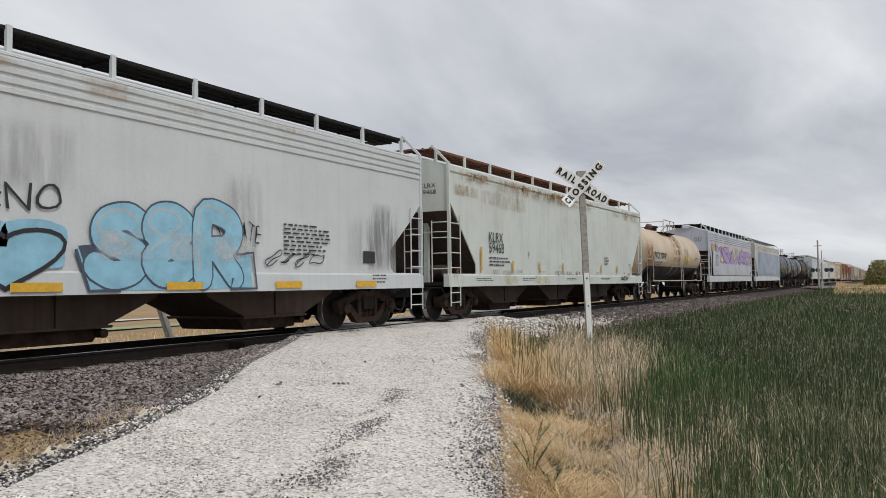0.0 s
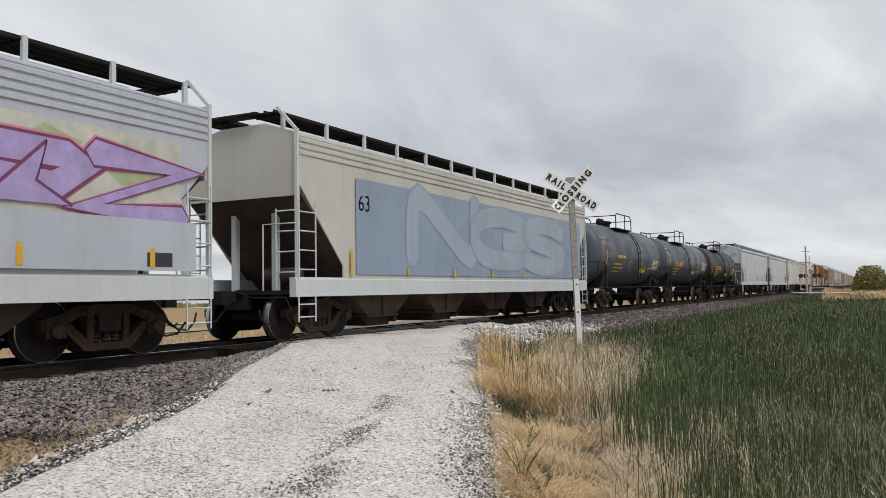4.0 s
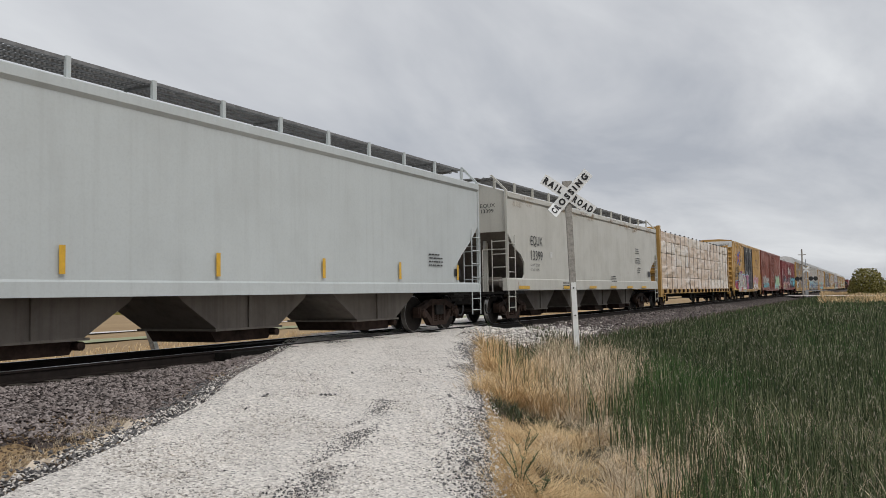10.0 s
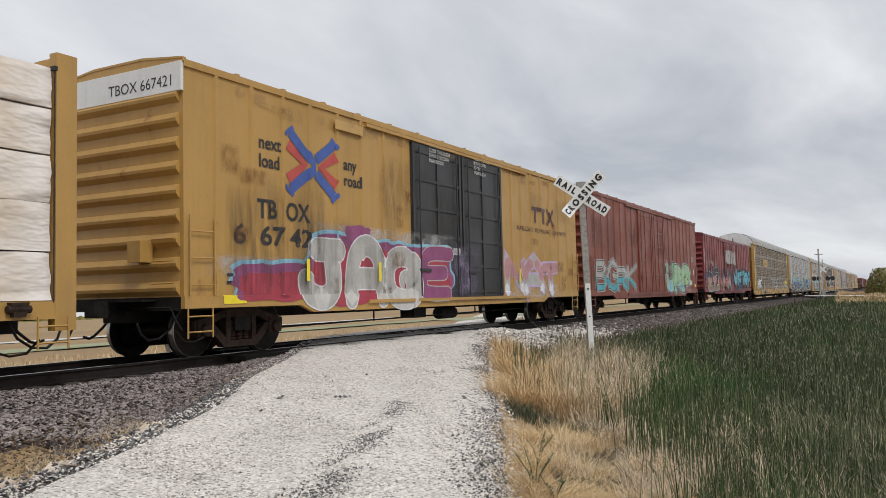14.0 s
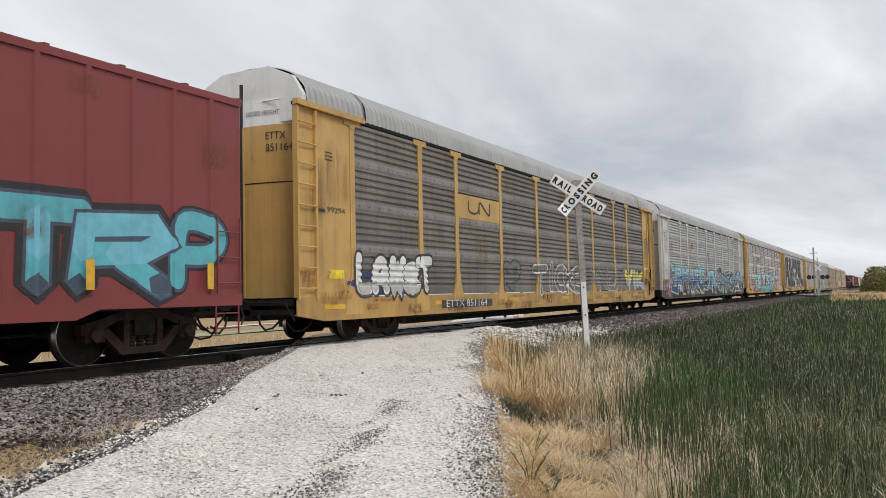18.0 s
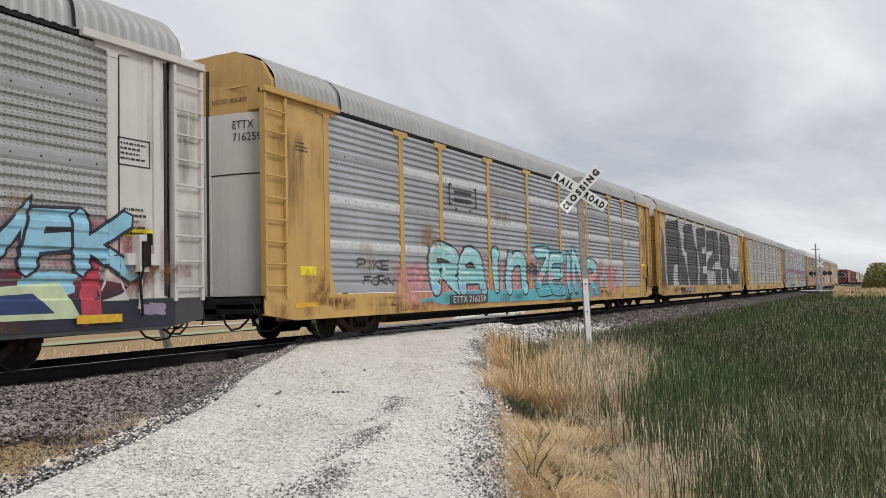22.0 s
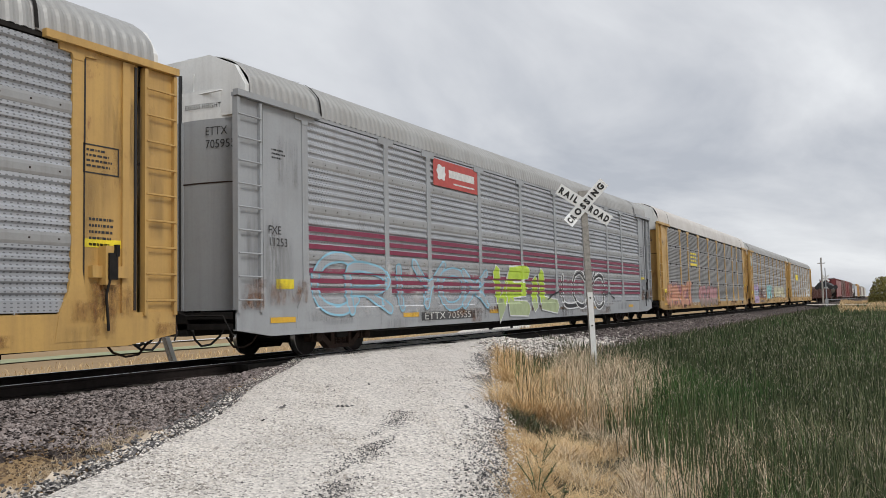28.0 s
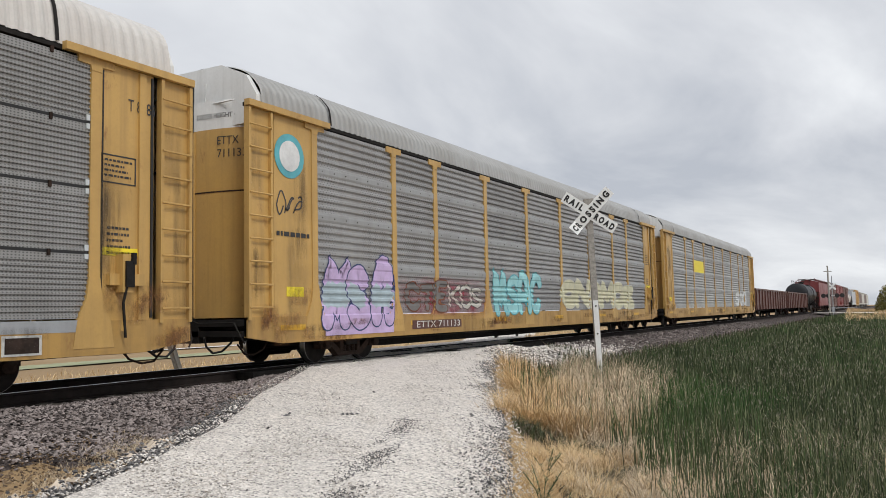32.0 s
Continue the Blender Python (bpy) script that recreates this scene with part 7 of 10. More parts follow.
def auto_rack(label, a, b, zinc, post, sill_mat, end_mat, cap=None, fine=False, white_bands=False, stripe=False, roof_mat=None, low_end=None, lift=0.0):
    car, L = car_at("auto_rack_car", label, "auto rack", a, b, "auto rack cars of the train")
    h, w = L / 2, 1.50
    z0, z1 = 0.97, 4.66
    k = L / 27.3
    posts = [x * k for x in RACK_POSTS]
    # flat car below
    part("side_sill", Geo().prism([(-h, 0.95), (-h, 0.60), (-h + 0.9, 0.47), (h - 0.9, 0.47), (h, 0.60), (h, 0.95)], -1.53, -1.45, "y"), sill_mat, car)
    part("side_sill", Geo().box(-h, h, 1.45, 1.53, 0.55, 0.95), sill_mat, car)
    part("deck", Geo().box(-h, h, -1.45, 1.45, 0.80, 0.92).box(-h, h, -0.35, 0.35, 0.5, 0.8), M_STEEL, car)
    part("centre_sill", Geo().prism([(-h + 4.6, 0.5), (-h + 5.6, 0.22), (h - 5.6, 0.22), (h - 4.6, 0.5)], -0.5, 0.5, "y"), M_STEEL, car)
    part("brake_pipe", Geo().tube([(-h + 1.2, -1.1, 0.48), (-h + 5.2, -1.0, 0.42), (h - 5.4, -1.0, 0.40), (h - 1.2, -1.1, 0.48)], 0.025, 5), M_STEEL, car)
    part("truck_shroud", Geo().box(-h + 2.4, -h + 4.8, -1.2, 1.2, 0.62, 0.8).box(h - 4.8, h - 2.4, -1.2, 1.2, 0.62, 0.8), M_STEEL, car)
    # panels: rows of pressed ribs between flat bands
    nrow = 4
    ph = (z1 - z0) / nrow
    pitch = 0.075 if fine else 0.145

    def profile(y, zlo, zhi, s, depth):
        pts = [(s * y, zlo)]
        z = zlo + (0.05 if fine else 0.16)
        while z + pitch < zhi - 0.03:
            pts += [(s * y, z), (s * (y - depth), z + pitch * 0.22), (s * (y - depth), z + pitch * 0.5), (s * y, z + pitch * 0.72)]
            z += pitch
        pts.append((s * y, zhi))
        return pts + [(s * (y - depth - 0.03), zhi), (s * (y - depth - 0.03), zlo)]

    for i in range(len(posts) - 1):
        x0, x1 = posts[i] - h + 0.05, posts[i + 1] - h - 0.05
        for r in range(nrow):
            zl, zh = z0 + ph * r + (0.012 if fine else 0.003), z0 + ph * (r + 1) - (0.012 if fine else 0.003)
            pn = part("side_panel", Geo().prism(profile(w, zl, zh, -1, 0.022 if fine else 0.035), x0, x1), zinc, car)
            if fine and r:
                part("panel_gap", Geo().box(x0, x1, -w - 0.004, -w + 0.02, zl - 0.03, zl + 0.012), M_BLACK, pn, "dark joint between panel rows")
            nb = max(2, round((x1 - x0) / 0.42))
            gb = Geo()
            for q in range(nb):
                xq = x0 + (x1 - x0) * (q + 0.5) / nb
                if fine:
                    if q % 3 == 1:
                        gb.box(xq - 0.02, xq + 0.02, -w - 0.03, -w + 0.005, zh - 0.05, zh + 0.04)
                elif r:
                    gb.box(xq - 0.011, xq + 0.011, -w - 0.02, -w + 0.002, zl + 0.055, zl + 0.077)
            if gb.v:
                part("bolt_row", gb, M_TRUCK, pn)
            if fine and r:
                gk = Geo()
                for xk in (x0 + 0.075, x1 - 0.075):
                    gk.box(xk - 0.03, xk + 0.03, -w - 0.018, -w + 0.005, zl - 0.10, zl - 0.025).box(xk - 0.03, xk + 0.03, -w - 0.018, -w + 0.005, zl + 0.02, zl + 0.10)
                part("hinge_bracket", gk, P_GREY, pn, "small pale steel bracket")
            if r and not fine:
                part("panel_band", Geo().prism([(-w + 0.01, zl - 0.03), (-w - 0.004, zl - 0.02), (-w - 0.013, zl + 0.02), (-w - 0.013, zl + 0.11), (-w - 0.004, zl + 0.15), (-w + 0.01, zl + 0.16)], x0, x1), Z_WHITEBAND if white_bands and (i + r) % 3 else Z_BANDBROWN if zinc is Z_BROWN else Z_BAND, pn, "smooth bulged band between ribbed rows")
            if stripe and r in (0, 1):
                for zs in ((1.23, 1.42, 1.62), (2.09, 2.26, 2.43))[r]:
                    part("maroon_stripe", Geo().box(x0, x1, -w - 0.008, -w + 0.01, zs + 0.02, zs + 0.115), Z_STRIPE, pn)
        part("side_panel", Geo().prism(profile(w, z0, z1, 1, 0.04), x0, x1), zinc, car)
    if fine:
        part("bottom_rail", Geo().box(posts[0] - h, posts[-1] - h, -1.534, -1.50, 0.80, 0.962), P_RACKGREY, car, "dark grey rail under the panels")
    for x in posts:
        g = Geo().box(x - h - 0.085, x - h + 0.085, -w - 0.022, -w + 0.02, 1.55, z1 + 0.02)
        g.prism([(x - h - 0.33, 0.57), (x - h + 0.33, 0.57), (x - h + 0.27, 0.95), (x - h + 0.13, 1.25), (x - h + 0.085, 1.56), (x - h - 0.085, 1.56), (x - h - 0.13, 1.25), (x - h - 0.27, 0.95)], -w - 0.036, -w + 0.02, "y")
        g.prism([(x - h - 0.085, 4.50), (x - h + 0.085, 4.50), (x - h + 0.10, 4.575), (x - h + 0.30, 4.585), (x - h + 0.30, z1 + 0.05), (x - h - 0.30, z1 + 0.05), (x - h - 0.30, 4.585), (x - h - 0.10, 4.575)], -w - 0.03, -w + 0.02, "y")
        part("rack_post", g, post, car)
        part("rack_post", Geo().box(x - h - 0.08, x - h + 0.08, w - 0.02, w + 0.05, 0.7, z1), post, car)
    # solid strip stands in for the shaded gap under the roof edge
    part("top_rail", Geo().box(-h, h, -w - 0.01, -w + 0.08, z1 + 0.02, z1 + 0.09).box(-h, h, w - 0.08, w + 0.01, z1 + 0.02, z1 + 0.09), M_STEEL if post is not P_RACKGREY else post, car, "strip in place of the shaded gap under the roof")
    # corner doors and ladders
    for s in (-1, 1):
        xe = s * h
        xi = posts[0] - h if s < 0 else posts[-1] - h
        x0, x1 = sorted((s * (h - 0.72), xi))
        for sy in (-1, 1):
            y0, y1 = sorted((sy * w, sy * (w - 0.05)))
            dr = part("end_door", Geo().box(x0, x1, y0, y1, 0.95, z1 + 0.02), end_mat, car)
            if sy < 0 < s:
                part("door_edge", Geo().box(s * (h - 0.76) - 0.02, s * (h - 0.76) + 0.02, -w - 0.02, -w + 0.03, 0.98, z1 - 0.02), M_BLACK, dr, "dark gap at the door's edge")
                part("door_post", Geo().box(s * (h - 0.95) - 0.06, s * (h - 0.95) + 0.06, -w - 0.04, -w, 0.95, z1), end_mat, dr)
                # thin black strip drawn as the post's shade on the door
                part("post_shadow_gap", Geo().box(xi + s * 0.125 - 0.012, xi + s * 0.125 + 0.012, -w - 0.006, -w + 0.02, 1.3, z1 - 0.1), M_BLACK, dr, "black strip put in as the shade beside the first post")
                part("hasp", Geo().box(s * (h - 1.28) - 0.07, s * (h - 1.28) + 0.07, -w - 0.20, -w - 0.16, 1.42, 1.80).box(s * (h - 1.22) - 0.03, s * (h - 1.22) + 0.03, -w - 0.21, -w - 0.15, 1.75, 1.92), M_STEEL, dr, "dark steel door hasp")
                part("latch", Geo().box(s * (h - 1.25) - 0.3, s * (h - 1.25) + 0.3, -w - 0.09, -w, 1.45, 1.62).box(s * (h - 1.3) - 0.09, s * (h - 1.3) + 0.09, -w - 0.16, -w, 1.35, 1.9).tube([(s * (h - 1.3), -w - 0.1, 1.4), (s * (h - 1.34), -w - 0.1, 0.8)], 0.02, 5), end_mat, dr)
                part("latch_lever", Geo().tube([(s * (h - 1.22), -w - 0.17, 1.9), (s * (h - 1.3), -w - 0.18, 1.55), (s * (h - 1.36), -w - 0.14, 1.2), (s * (h - 1.3), -w - 0.12, 0.7)], 0.022, 5), M_STEEL, dr)
            xa, xb = sorted((xe, s * (h - 0.62)))
            cp = part("corner_panel", Geo().box(xa, xb, y0, y1, 0.62, z1 + 0.02), end_mat, car)
            for xl in (s * (h - 0.60), s * (h - 0.03)):
                part("ladder_stile", Geo().box(xl - 0.03, xl + 0.03, min(sy * w, sy * (w + 0.07)), max(sy * w, sy * (w + 0.07)), 0.9, z1), end_mat, cp)
        for i in range(9):
            z = 1.12 + i * 0.405
            part("ladder_rung", Geo().tube([(s * (h - 0.02), -w - 0.07, z), (s * (h - 0.60), -w - 0.07, z)], 0.018, 5), end_mat, car)
        x0, x1 = sorted((s * (h + 0.02), s * (h - 2.3)))
        part("door_header", Geo().box(x0, x1, -w - 0.10, -w + 0.02, z1 + 0.02, z1 + 0.13), end_mat, car)
        # bowed end doors
        g, gw, n = Geo(), Geo(), 12
        split = 4.42
        for i in range(n + 1):
            q = -1 + 2 * i / n
            bow = 0.34 * (1 - abs(q) ** 2.2)
            for z in (0.95, 2.8, 2.83, split):
                g.v.append((s * (h - 0.52 + bow), q * (w - 0.06), z))
            for z in (split, z1 + 0.30):
                gw.v.append((s * (h - 0.52 + bow), q * (w - 0.06), z))
        g.f = [(i * 4 + j, (i + 1) * 4 + j, (i + 1) * 4 + j + 1, i * 4 + j + 1) for i in range(n) for j in range(3)]
        gw.f = [(i * 2, i * 2 + 2, i * 2 + 3, i * 2 + 1) for i in range(n)]
        en = part("end_wall", g, low_end or end_mat, car, smooth=True)
        gs = Geo()
        for i in range(n):
            qa, qb = -1 + 2 * i / n, -1 + 2 * (i + 1) / n
            ba, bb = (0.34 * (1 - abs(q) ** 2.2) + 0.006 for q in (qa, qb))
            gs.prism([(s * (h - 0.56 + ba), qa * (w - 0.06)), (s * (h - 0.52 + ba), qa * (w - 0.06)), (s * (h - 0.52 + bb), qb * (w - 0.06)), (s * (h - 0.56 + bb), qb * (w - 0.06))], 3.24, 3.265, "z")
        part("door_seam", gs, M_TRUCK, en, "dark seam across the end doors")
        xg = s * (h - 0.18)
        part("centre_gap", Geo().box(xg - 0.014, xg + 0.014, -0.035, 0.035, 0.96, 5.30), M_BLACK, en, "dark gap between the end doors")
        for yd in (-0.07, 0.07):
            part("door_stile", Geo().box(xg - 0.02, xg + 0.02, min(yd * 0.55, yd * 1.1), max(yd * 0.55, yd * 1.1), 0.96, 4.40), low_end or end_mat, en)
        part("end_band", gw, cap or M_WHITE, en, "painted upper band of the end doors", smooth=True)
        top = [(-w + 0.03, z1 - 0.2), (-w + 0.03, z1 + 0.3), (-1.22, 5.36 + lift), (-0.62, 5.63 + lift), (0.62, 5.63 + lift), (1.22, 5.36 + lift), (w - 0.03, z1 + 0.3), (w - 0.03, z1 - 0.2)]
        x0, x1 = sorted((s * (h - 0.42), s * (h - 0.30)))
        part("end_cap", Geo().prism(top, x0, x1), cap or M_WHITE, en, "white painted roof end")
        grab(en, [(s * (h - 0.22), -0.3, 5.3), (s * (h - 0.22), -0.3, 4.9), (s * (h - 0.22), -1.0, 4.9)], cap or M_WHITE)
        part("platform", Geo().box(min(xe, s * (h - 0.6)), max(xe, s * (h - 0.6)), -1.45, 1.45, 0.62, 0.72), M_STEEL, car)
    # ribbed roof
    half = smoothed([(-w - 0.01, z1 + 0.08), (-w + 0.03, z1 + 0.38), (-1.38, 5.20 + lift), (-1.12, 5.44 + lift), (-0.62, 5.62 + lift), (0, 5.68 + lift)], 3)
    sec = [tuple(p) for p in half] + [(-p[0], p[1]) for p in reversed(half[:-1])]
    g = Geo()
    n = int((L - 1.0) / 0.046)
    m = len(sec)
    for i in range(n + 1):
        x = -h + 0.40 + (L - 0.80) * i / n
        up = (0.0, 0.020, 0.020, 0.0)[i % 4]
        for y, z in sec:
            nl = math.hypot(y, z - 3.2)
            g.v.append((x, y + y / nl * up, z + (z - 3.2) / nl * up))
    g.f = [(i * m + j, (i + 1) * m + j, (i + 1) * m + j + 1, i * m + j + 1) for i in range(n) for j in range(m - 1)]
    rf = part("roof", g, roof_mat or P_ZINCROOF, car, "ribbed galvanised roof sheets")
    for x in (-h + 2.4, h - 2.4):
        gb = Geo()
        for i in range(m - 1):
            (ya, za), (yb, zb) = sec[i], sec[i + 1]
            gb.poly([(x - 0.03, ya * 1.022, za + 0.03), (x + 0.03, ya * 1.022, za + 0.03), (x + 0.03, yb * 1.022, zb + 0.03), (x - 0.03, yb * 1.022, zb + 0.03)])
        part("roof_seam", gb, M_STEEL, rf, "dark roof seam")
    for i in range(12):
        x = -h + 1.2 + (L - 2.4) * i / 11
        panel_rect(car, x - 0.35, x + 0.35, 0.70, 0.80, M_YELLOWTAPE, y=-1.534 - 0.004, name="reflector") if i % 2 == 0 else None
    bars(car, -h + 0.95, 3.9, 0.42, 0.22, 3, seed=int(a), y=-w - 0.006)
    g = Geo()
    for x0, x1, za, zb in ((-0.3, 0.3, 2.93, 2.95), (-0.3, 0.3, 3.33, 3.35), (-0.3, -0.28, 2.93, 3.35), (0.28, 0.3, 2.93, 3.35)):
        g.box(h - 1.35 + x0, h - 1.35 + x1, -w - 0.006, -w, za, zb)
    part("clearance_frame", g, M_INKDARK, car)
    bars(car, h - 1.6, 3.28, 0.5, 0.3, 4, seed=int(a) + 1, y=-w - 0.006)
    bars(car, h - 1.55, 2.3, 0.42, 0.45, 5, seed=int(a) + 2, y=-w - 0.006)
    panel_rect(car, h - 1.62, h - 1.0, 2.6 - 0.72, 2.72 - 0.72, M_TAPEBRIGHT, y=-w - 0.006)
    panel_rect(car, -h + 1.05, -h + 1.55, 1.32, 1.50, M_TAPEBRIGHT, y=-w - 0.006)
    trucks(car, L, 3.6, low=True)
    racks.append((car, h, fine, stripe))
    return car, h


def press_paint(car, h, fine=False, proud=0.0):
    """Lay the sprayed paint of a rack into the ribs of its panels, over its posts and sill."""
    pitch, depth, lead = (0.075, 0.022, 0.05) if fine else (0.145, 0.035, 0.16)
    ph = (4.66 - 0.97) / 4
    levels = [(0.95, 0.0)]
    for r in range(4):
        zl, zh = 0.97 + ph * r + 0.012, 0.97 + ph * (r + 1) - 0.012
        if r and not fine:
            levels += [(zl - 0.02, 0.0), (zl + 0.02, -0.014), (zl + 0.11, -0.014)]
        levels.append((zl + 0.152, 0.0) if r and not fine else (zl, 0.0))
        z = zl + lead
        while z + pitch < zh - 0.03:
            levels += [(z, 0.0), (z + pitch * 0.22, depth), (z + pitch * 0.5, depth), (z + pitch * 0.72, 0.0)]
            z += pitch
        levels.append((zh, 0.0))
    zs, ds = [q[0] for q in levels], [q[1] for q in levels]
    posts = [x * 2 * h / 27.3 - h for x in RACK_POSTS]
    for ob in car.children:
        if not ob.name.startswith("graffiti"):
            continue
        me = ob.data
        me.transform(ob.matrix_basis)
        ob.matrix_basis = Matrix()
        co = np.array([v.co[:] for v in me.vertices])
        if not len(co):
            continue
        lo, hi = co.min(0), co.max(0)
        bm = bmesh.new()
        bm.from_mesh(me)
        bmesh.ops.triangulate(bm, faces=bm.faces)
        cuts = [((0, 0, z), (0, 0, 1)) for z in zs if lo[2] < z < hi[2]]
        for x in posts:
            cuts += [((x + s, 0, 0), (1, 0, 0)) for s in (-0.34, -0.27, -0.2, -0.13, -0.088, -0.082, 0.082, 0.088, 0.13, 0.2, 0.27, 0.34) if lo[0] < x + s < hi[0]]
        for at, normal in cuts:
            bmesh.ops.bisect_plane(bm, geom=bm.verts[:] + bm.edges[:] + bm.faces[:], plane_co=at, plane_no=normal)
        for v in bm.verts:
            x, y, z = v.co
            off = 0.003 + proud + max(0.0, -1.50 - y) * 0.22
            base = -1.50 + float(np.interp(z, zs, ds))
            if z < 0.951:
                base = -1.532 if min(abs(x - p) for p in posts) > 0.335 else -1.538
            elif min(abs(x - p) for p in posts) < float(np.interp(z, (0.57, 0.95, 1.25, 1.56), (0.33, 0.272, 0.132, 0.0855))):
                base = -1.538 if z < 1.58 else -1.524
            elif x < posts[0] or x > posts[-1]:
                base = -1.50
            v.co.y = base - off
        bm.to_mesh(me)
        bm.free()
        me.update()


def end_mark(car, h, top, text, num):
    """Marks on the bowed end doors that face the road first."""
    for body, size, width, y0, z in ((top, 0.13, 1.02, -0.13, 4.62), (top, 0.13, 1.02, 1.2, 4.62), (text, 0.22, 0.42, -0.6, 4.12), (num, 0.22, 0.56, -0.6, 3.88)):
        me = lettering(body, M_INKDARK, size, width=width)
        for v in me.vertices:
            y = y0 - v.co.x
            bow = 0.34 * (1 - abs(y / 1.44) ** 2.2)
            v.co = (-h + 0.52 - bow - 0.014, y, z + v.co.z)
        me.update()
        part("lettering", me, None, car)


def consist_racks():
    yp = -1.50 - 0.046     # paint lies over panels and posts
    c, h = auto_rack("yellow auto rack with browned zinc panels and white tags", 281.3, 308.6, Z_BROWN, P_RACKYELLOW, P_RACKDIRTY, P_RACKYELLOW, fine=False)
    bars(c, 0.72 - h, 2.72, 0.22, 0.16, 1, M_INKDARK, 153, y=-1.51)
    letter(c, "99294", 1.0 - h, 2.66, 0.17, M_INKDARK, y=-1.51, width=0.62)
    panel_rect(c, 6.75 - h, 9.45 - h, 2.98, 3.62, P_RACKYELLOW, y=-1.508, name="sign_panel")
    hollow(c, "UN", 7.35 - h, 3.12, 1.35, 0.36, M_INKDARK, y=-1.515, thick=0.05, name="emblem")
    blob(c, 1.7 - h, 5.0 - h, 0.97, 1.5, G_NAVY, 101, yp + 0.05, 0.3)
    piece(c, "LAWST", 1.95 - h, 0.93, 3.35, 0.88, G_WHITE, G_CHAR, y=yp, seed=21, fat=0.27, line=0.03, halo=G_CHAR, glow=0.03, tight=1.12, tones=((0.0, 0.3, G_BONE),))
    blob(c, 12.0 - h, 16.4 - h, 0.98, 1.75, G_GREYTAG, 145, yp + 0.04, 0.5)
    piece(c, "TICKE", 12.0 - h, 0.85, 4.9, 1.0, Z_BROWN, G_WHITE, y=yp, seed=22, fat=0.22, line=0.045, tight=1.2)
    piece(c, "MNOV", 17.6 - h, 0.92, 4.6, 0.85, Z_BROWN, G_BONE, y=yp, seed=23, fat=0.2, line=0.035, tight=1.2)
    piece(c, "VIK", 22.4 - h, 0.92, 3.0, 0.95, G_YELLOW, G_BONE, y=yp, seed=24, fat=0.3, line=0.05, sharp=True, halo=G_CHAR, glow=0.05, tones=((0.0, 0.45, G_HAZE),), tight=1.25)
    for x in (9.6, 10.2):
        piece(c, "RP"[x > 10], x - h, 0.98, 0.62, 0.8, G_GREYTAG, G_CHAR, y=yp, seed=int(x * 3), fat=0.2, line=0.05)
    panel_rect(c, 5.7 - h, 8.7 - h, 0.60, 0.80, G_CHAR, y=-1.54, name="number_board")
    letter(c, "ETTX 851164", 5.95 - h, 0.62, 0.26, M_INKWHITE, y=-1.546, width=2.4)
    end_mark(c, h, "EXCESS HEIGHT CAR", "ETTX", "851164")
    # white framed rack with the long blue mural
    c, h = auto_rack("white-framed auto rack with a long navy and blue mural", 310.1, 337.4, Z_PALE, P_RACKWHITE, G_CHAR, P_RACKWHITE)
    panel_rect(c, 2.0 - h, 26.7 - h, 0.53, 0.93, G_NIGHT, y=yp + 0.02, name="graffiti_panel")
    blob(c, 1.9 - h, 26.8 - h, 0.56, 1.5, G_NIGHT, 120, yp + 0.045, 0.08, 90)
    for i in range(10):
        x = 1.6 + i * 2.45
        bloom(c, x - h, x + 3.0 - h, 0.95, 2.2, (S_MAUVE, S_RED, S_MAUVE, S_BLUE)[i % 4], yp + 0.042 - i * 0.0006, "graffiti_haze")
    for i in range(26):
        x = 2.2 + i * 0.95
        blob(c, x - h, x + (0.35, 0.6, 0.9)[i % 3] - h, 0.58 + 0.1 * (i % 4), 0.9 + 0.16 * (i % 5), (G_NAVY, G_PALELIME, G_RED, G_PEACH, G_BLUE, G_MAUVE, G_SKY)[(i * 3) % 7], 160 + i, yp + 0.018 - i * 0.0003, 0.5, 22)
    kw = dict(line=0.045, halo=G_PALELIME, glow=0.09, sharp=True)
    piece(c, "ZAHNVRS", 2.4 - h, 0.78, 8.8, 1.45, G_BLUE, G_NIGHT, y=yp, seed=25, fat=0.30, tones=((0.0, 0.38, G_NAVY), (0.68, 1.1, G_SKY)), tight=1.2, **kw)
    scrawl(c, [[(10.6 - h, 1.55), (11.3 - h, 0.98), (12.1 - h, 1.02), (12.7 - h, 1.7)]], 0.34, G_PALELIME, yp - 0.026, "graffiti_piece")
    scrawl(c, [[(10.7 - h, 1.5), (11.3 - h, 1.0), (12.0 - h, 1.03), (12.6 - h, 1.65)]], 0.22, G_NAVY, yp - 0.028, "graffiti_piece")
    piece(c, "TTK", 12.5 - h, 0.92, 2.9, 1.2, G_SKY, G_NIGHT, y=yp - 0.030, seed=26, fat=0.30, line=0.05, sharp=True, tones=((0.6, 1.2, G_AQUA),), tight=1.15, shine=G_HAZE)
    piece(c, "ONTON", 15.9 - h, 0.80, 7.6, 1.35, G_NAVY, G_NIGHT, y=yp - 0.034, seed=27, fat=0.30, tones=((0.5, 0.72, G_BLUE),), tight=1.22, shine=G_PALELIME, **kw)
    piece(c, "MFK", 23.4 - h, 1.15, 2.5, 1.0, G_SKY, G_NIGHT, y=yp - 0.050, seed=28, fat=0.24, line=0.05, sharp=True, tight=1.15)
    patch(c, "graffiti_piece", [(22.6 - h, 0.7), (25.0 - h, 0.7), (24.7 - h, 1.2), (23.3 - h, 1.1)], G_PALELIME, yp - 0.03)
    patch(c, "graffiti_piece", [(22.85 - h, 0.78), (24.6 - h, 0.78), (24.3 - h, 1.05), (23.3 - h, 1.0)], G_NAVY, yp - 0.032)
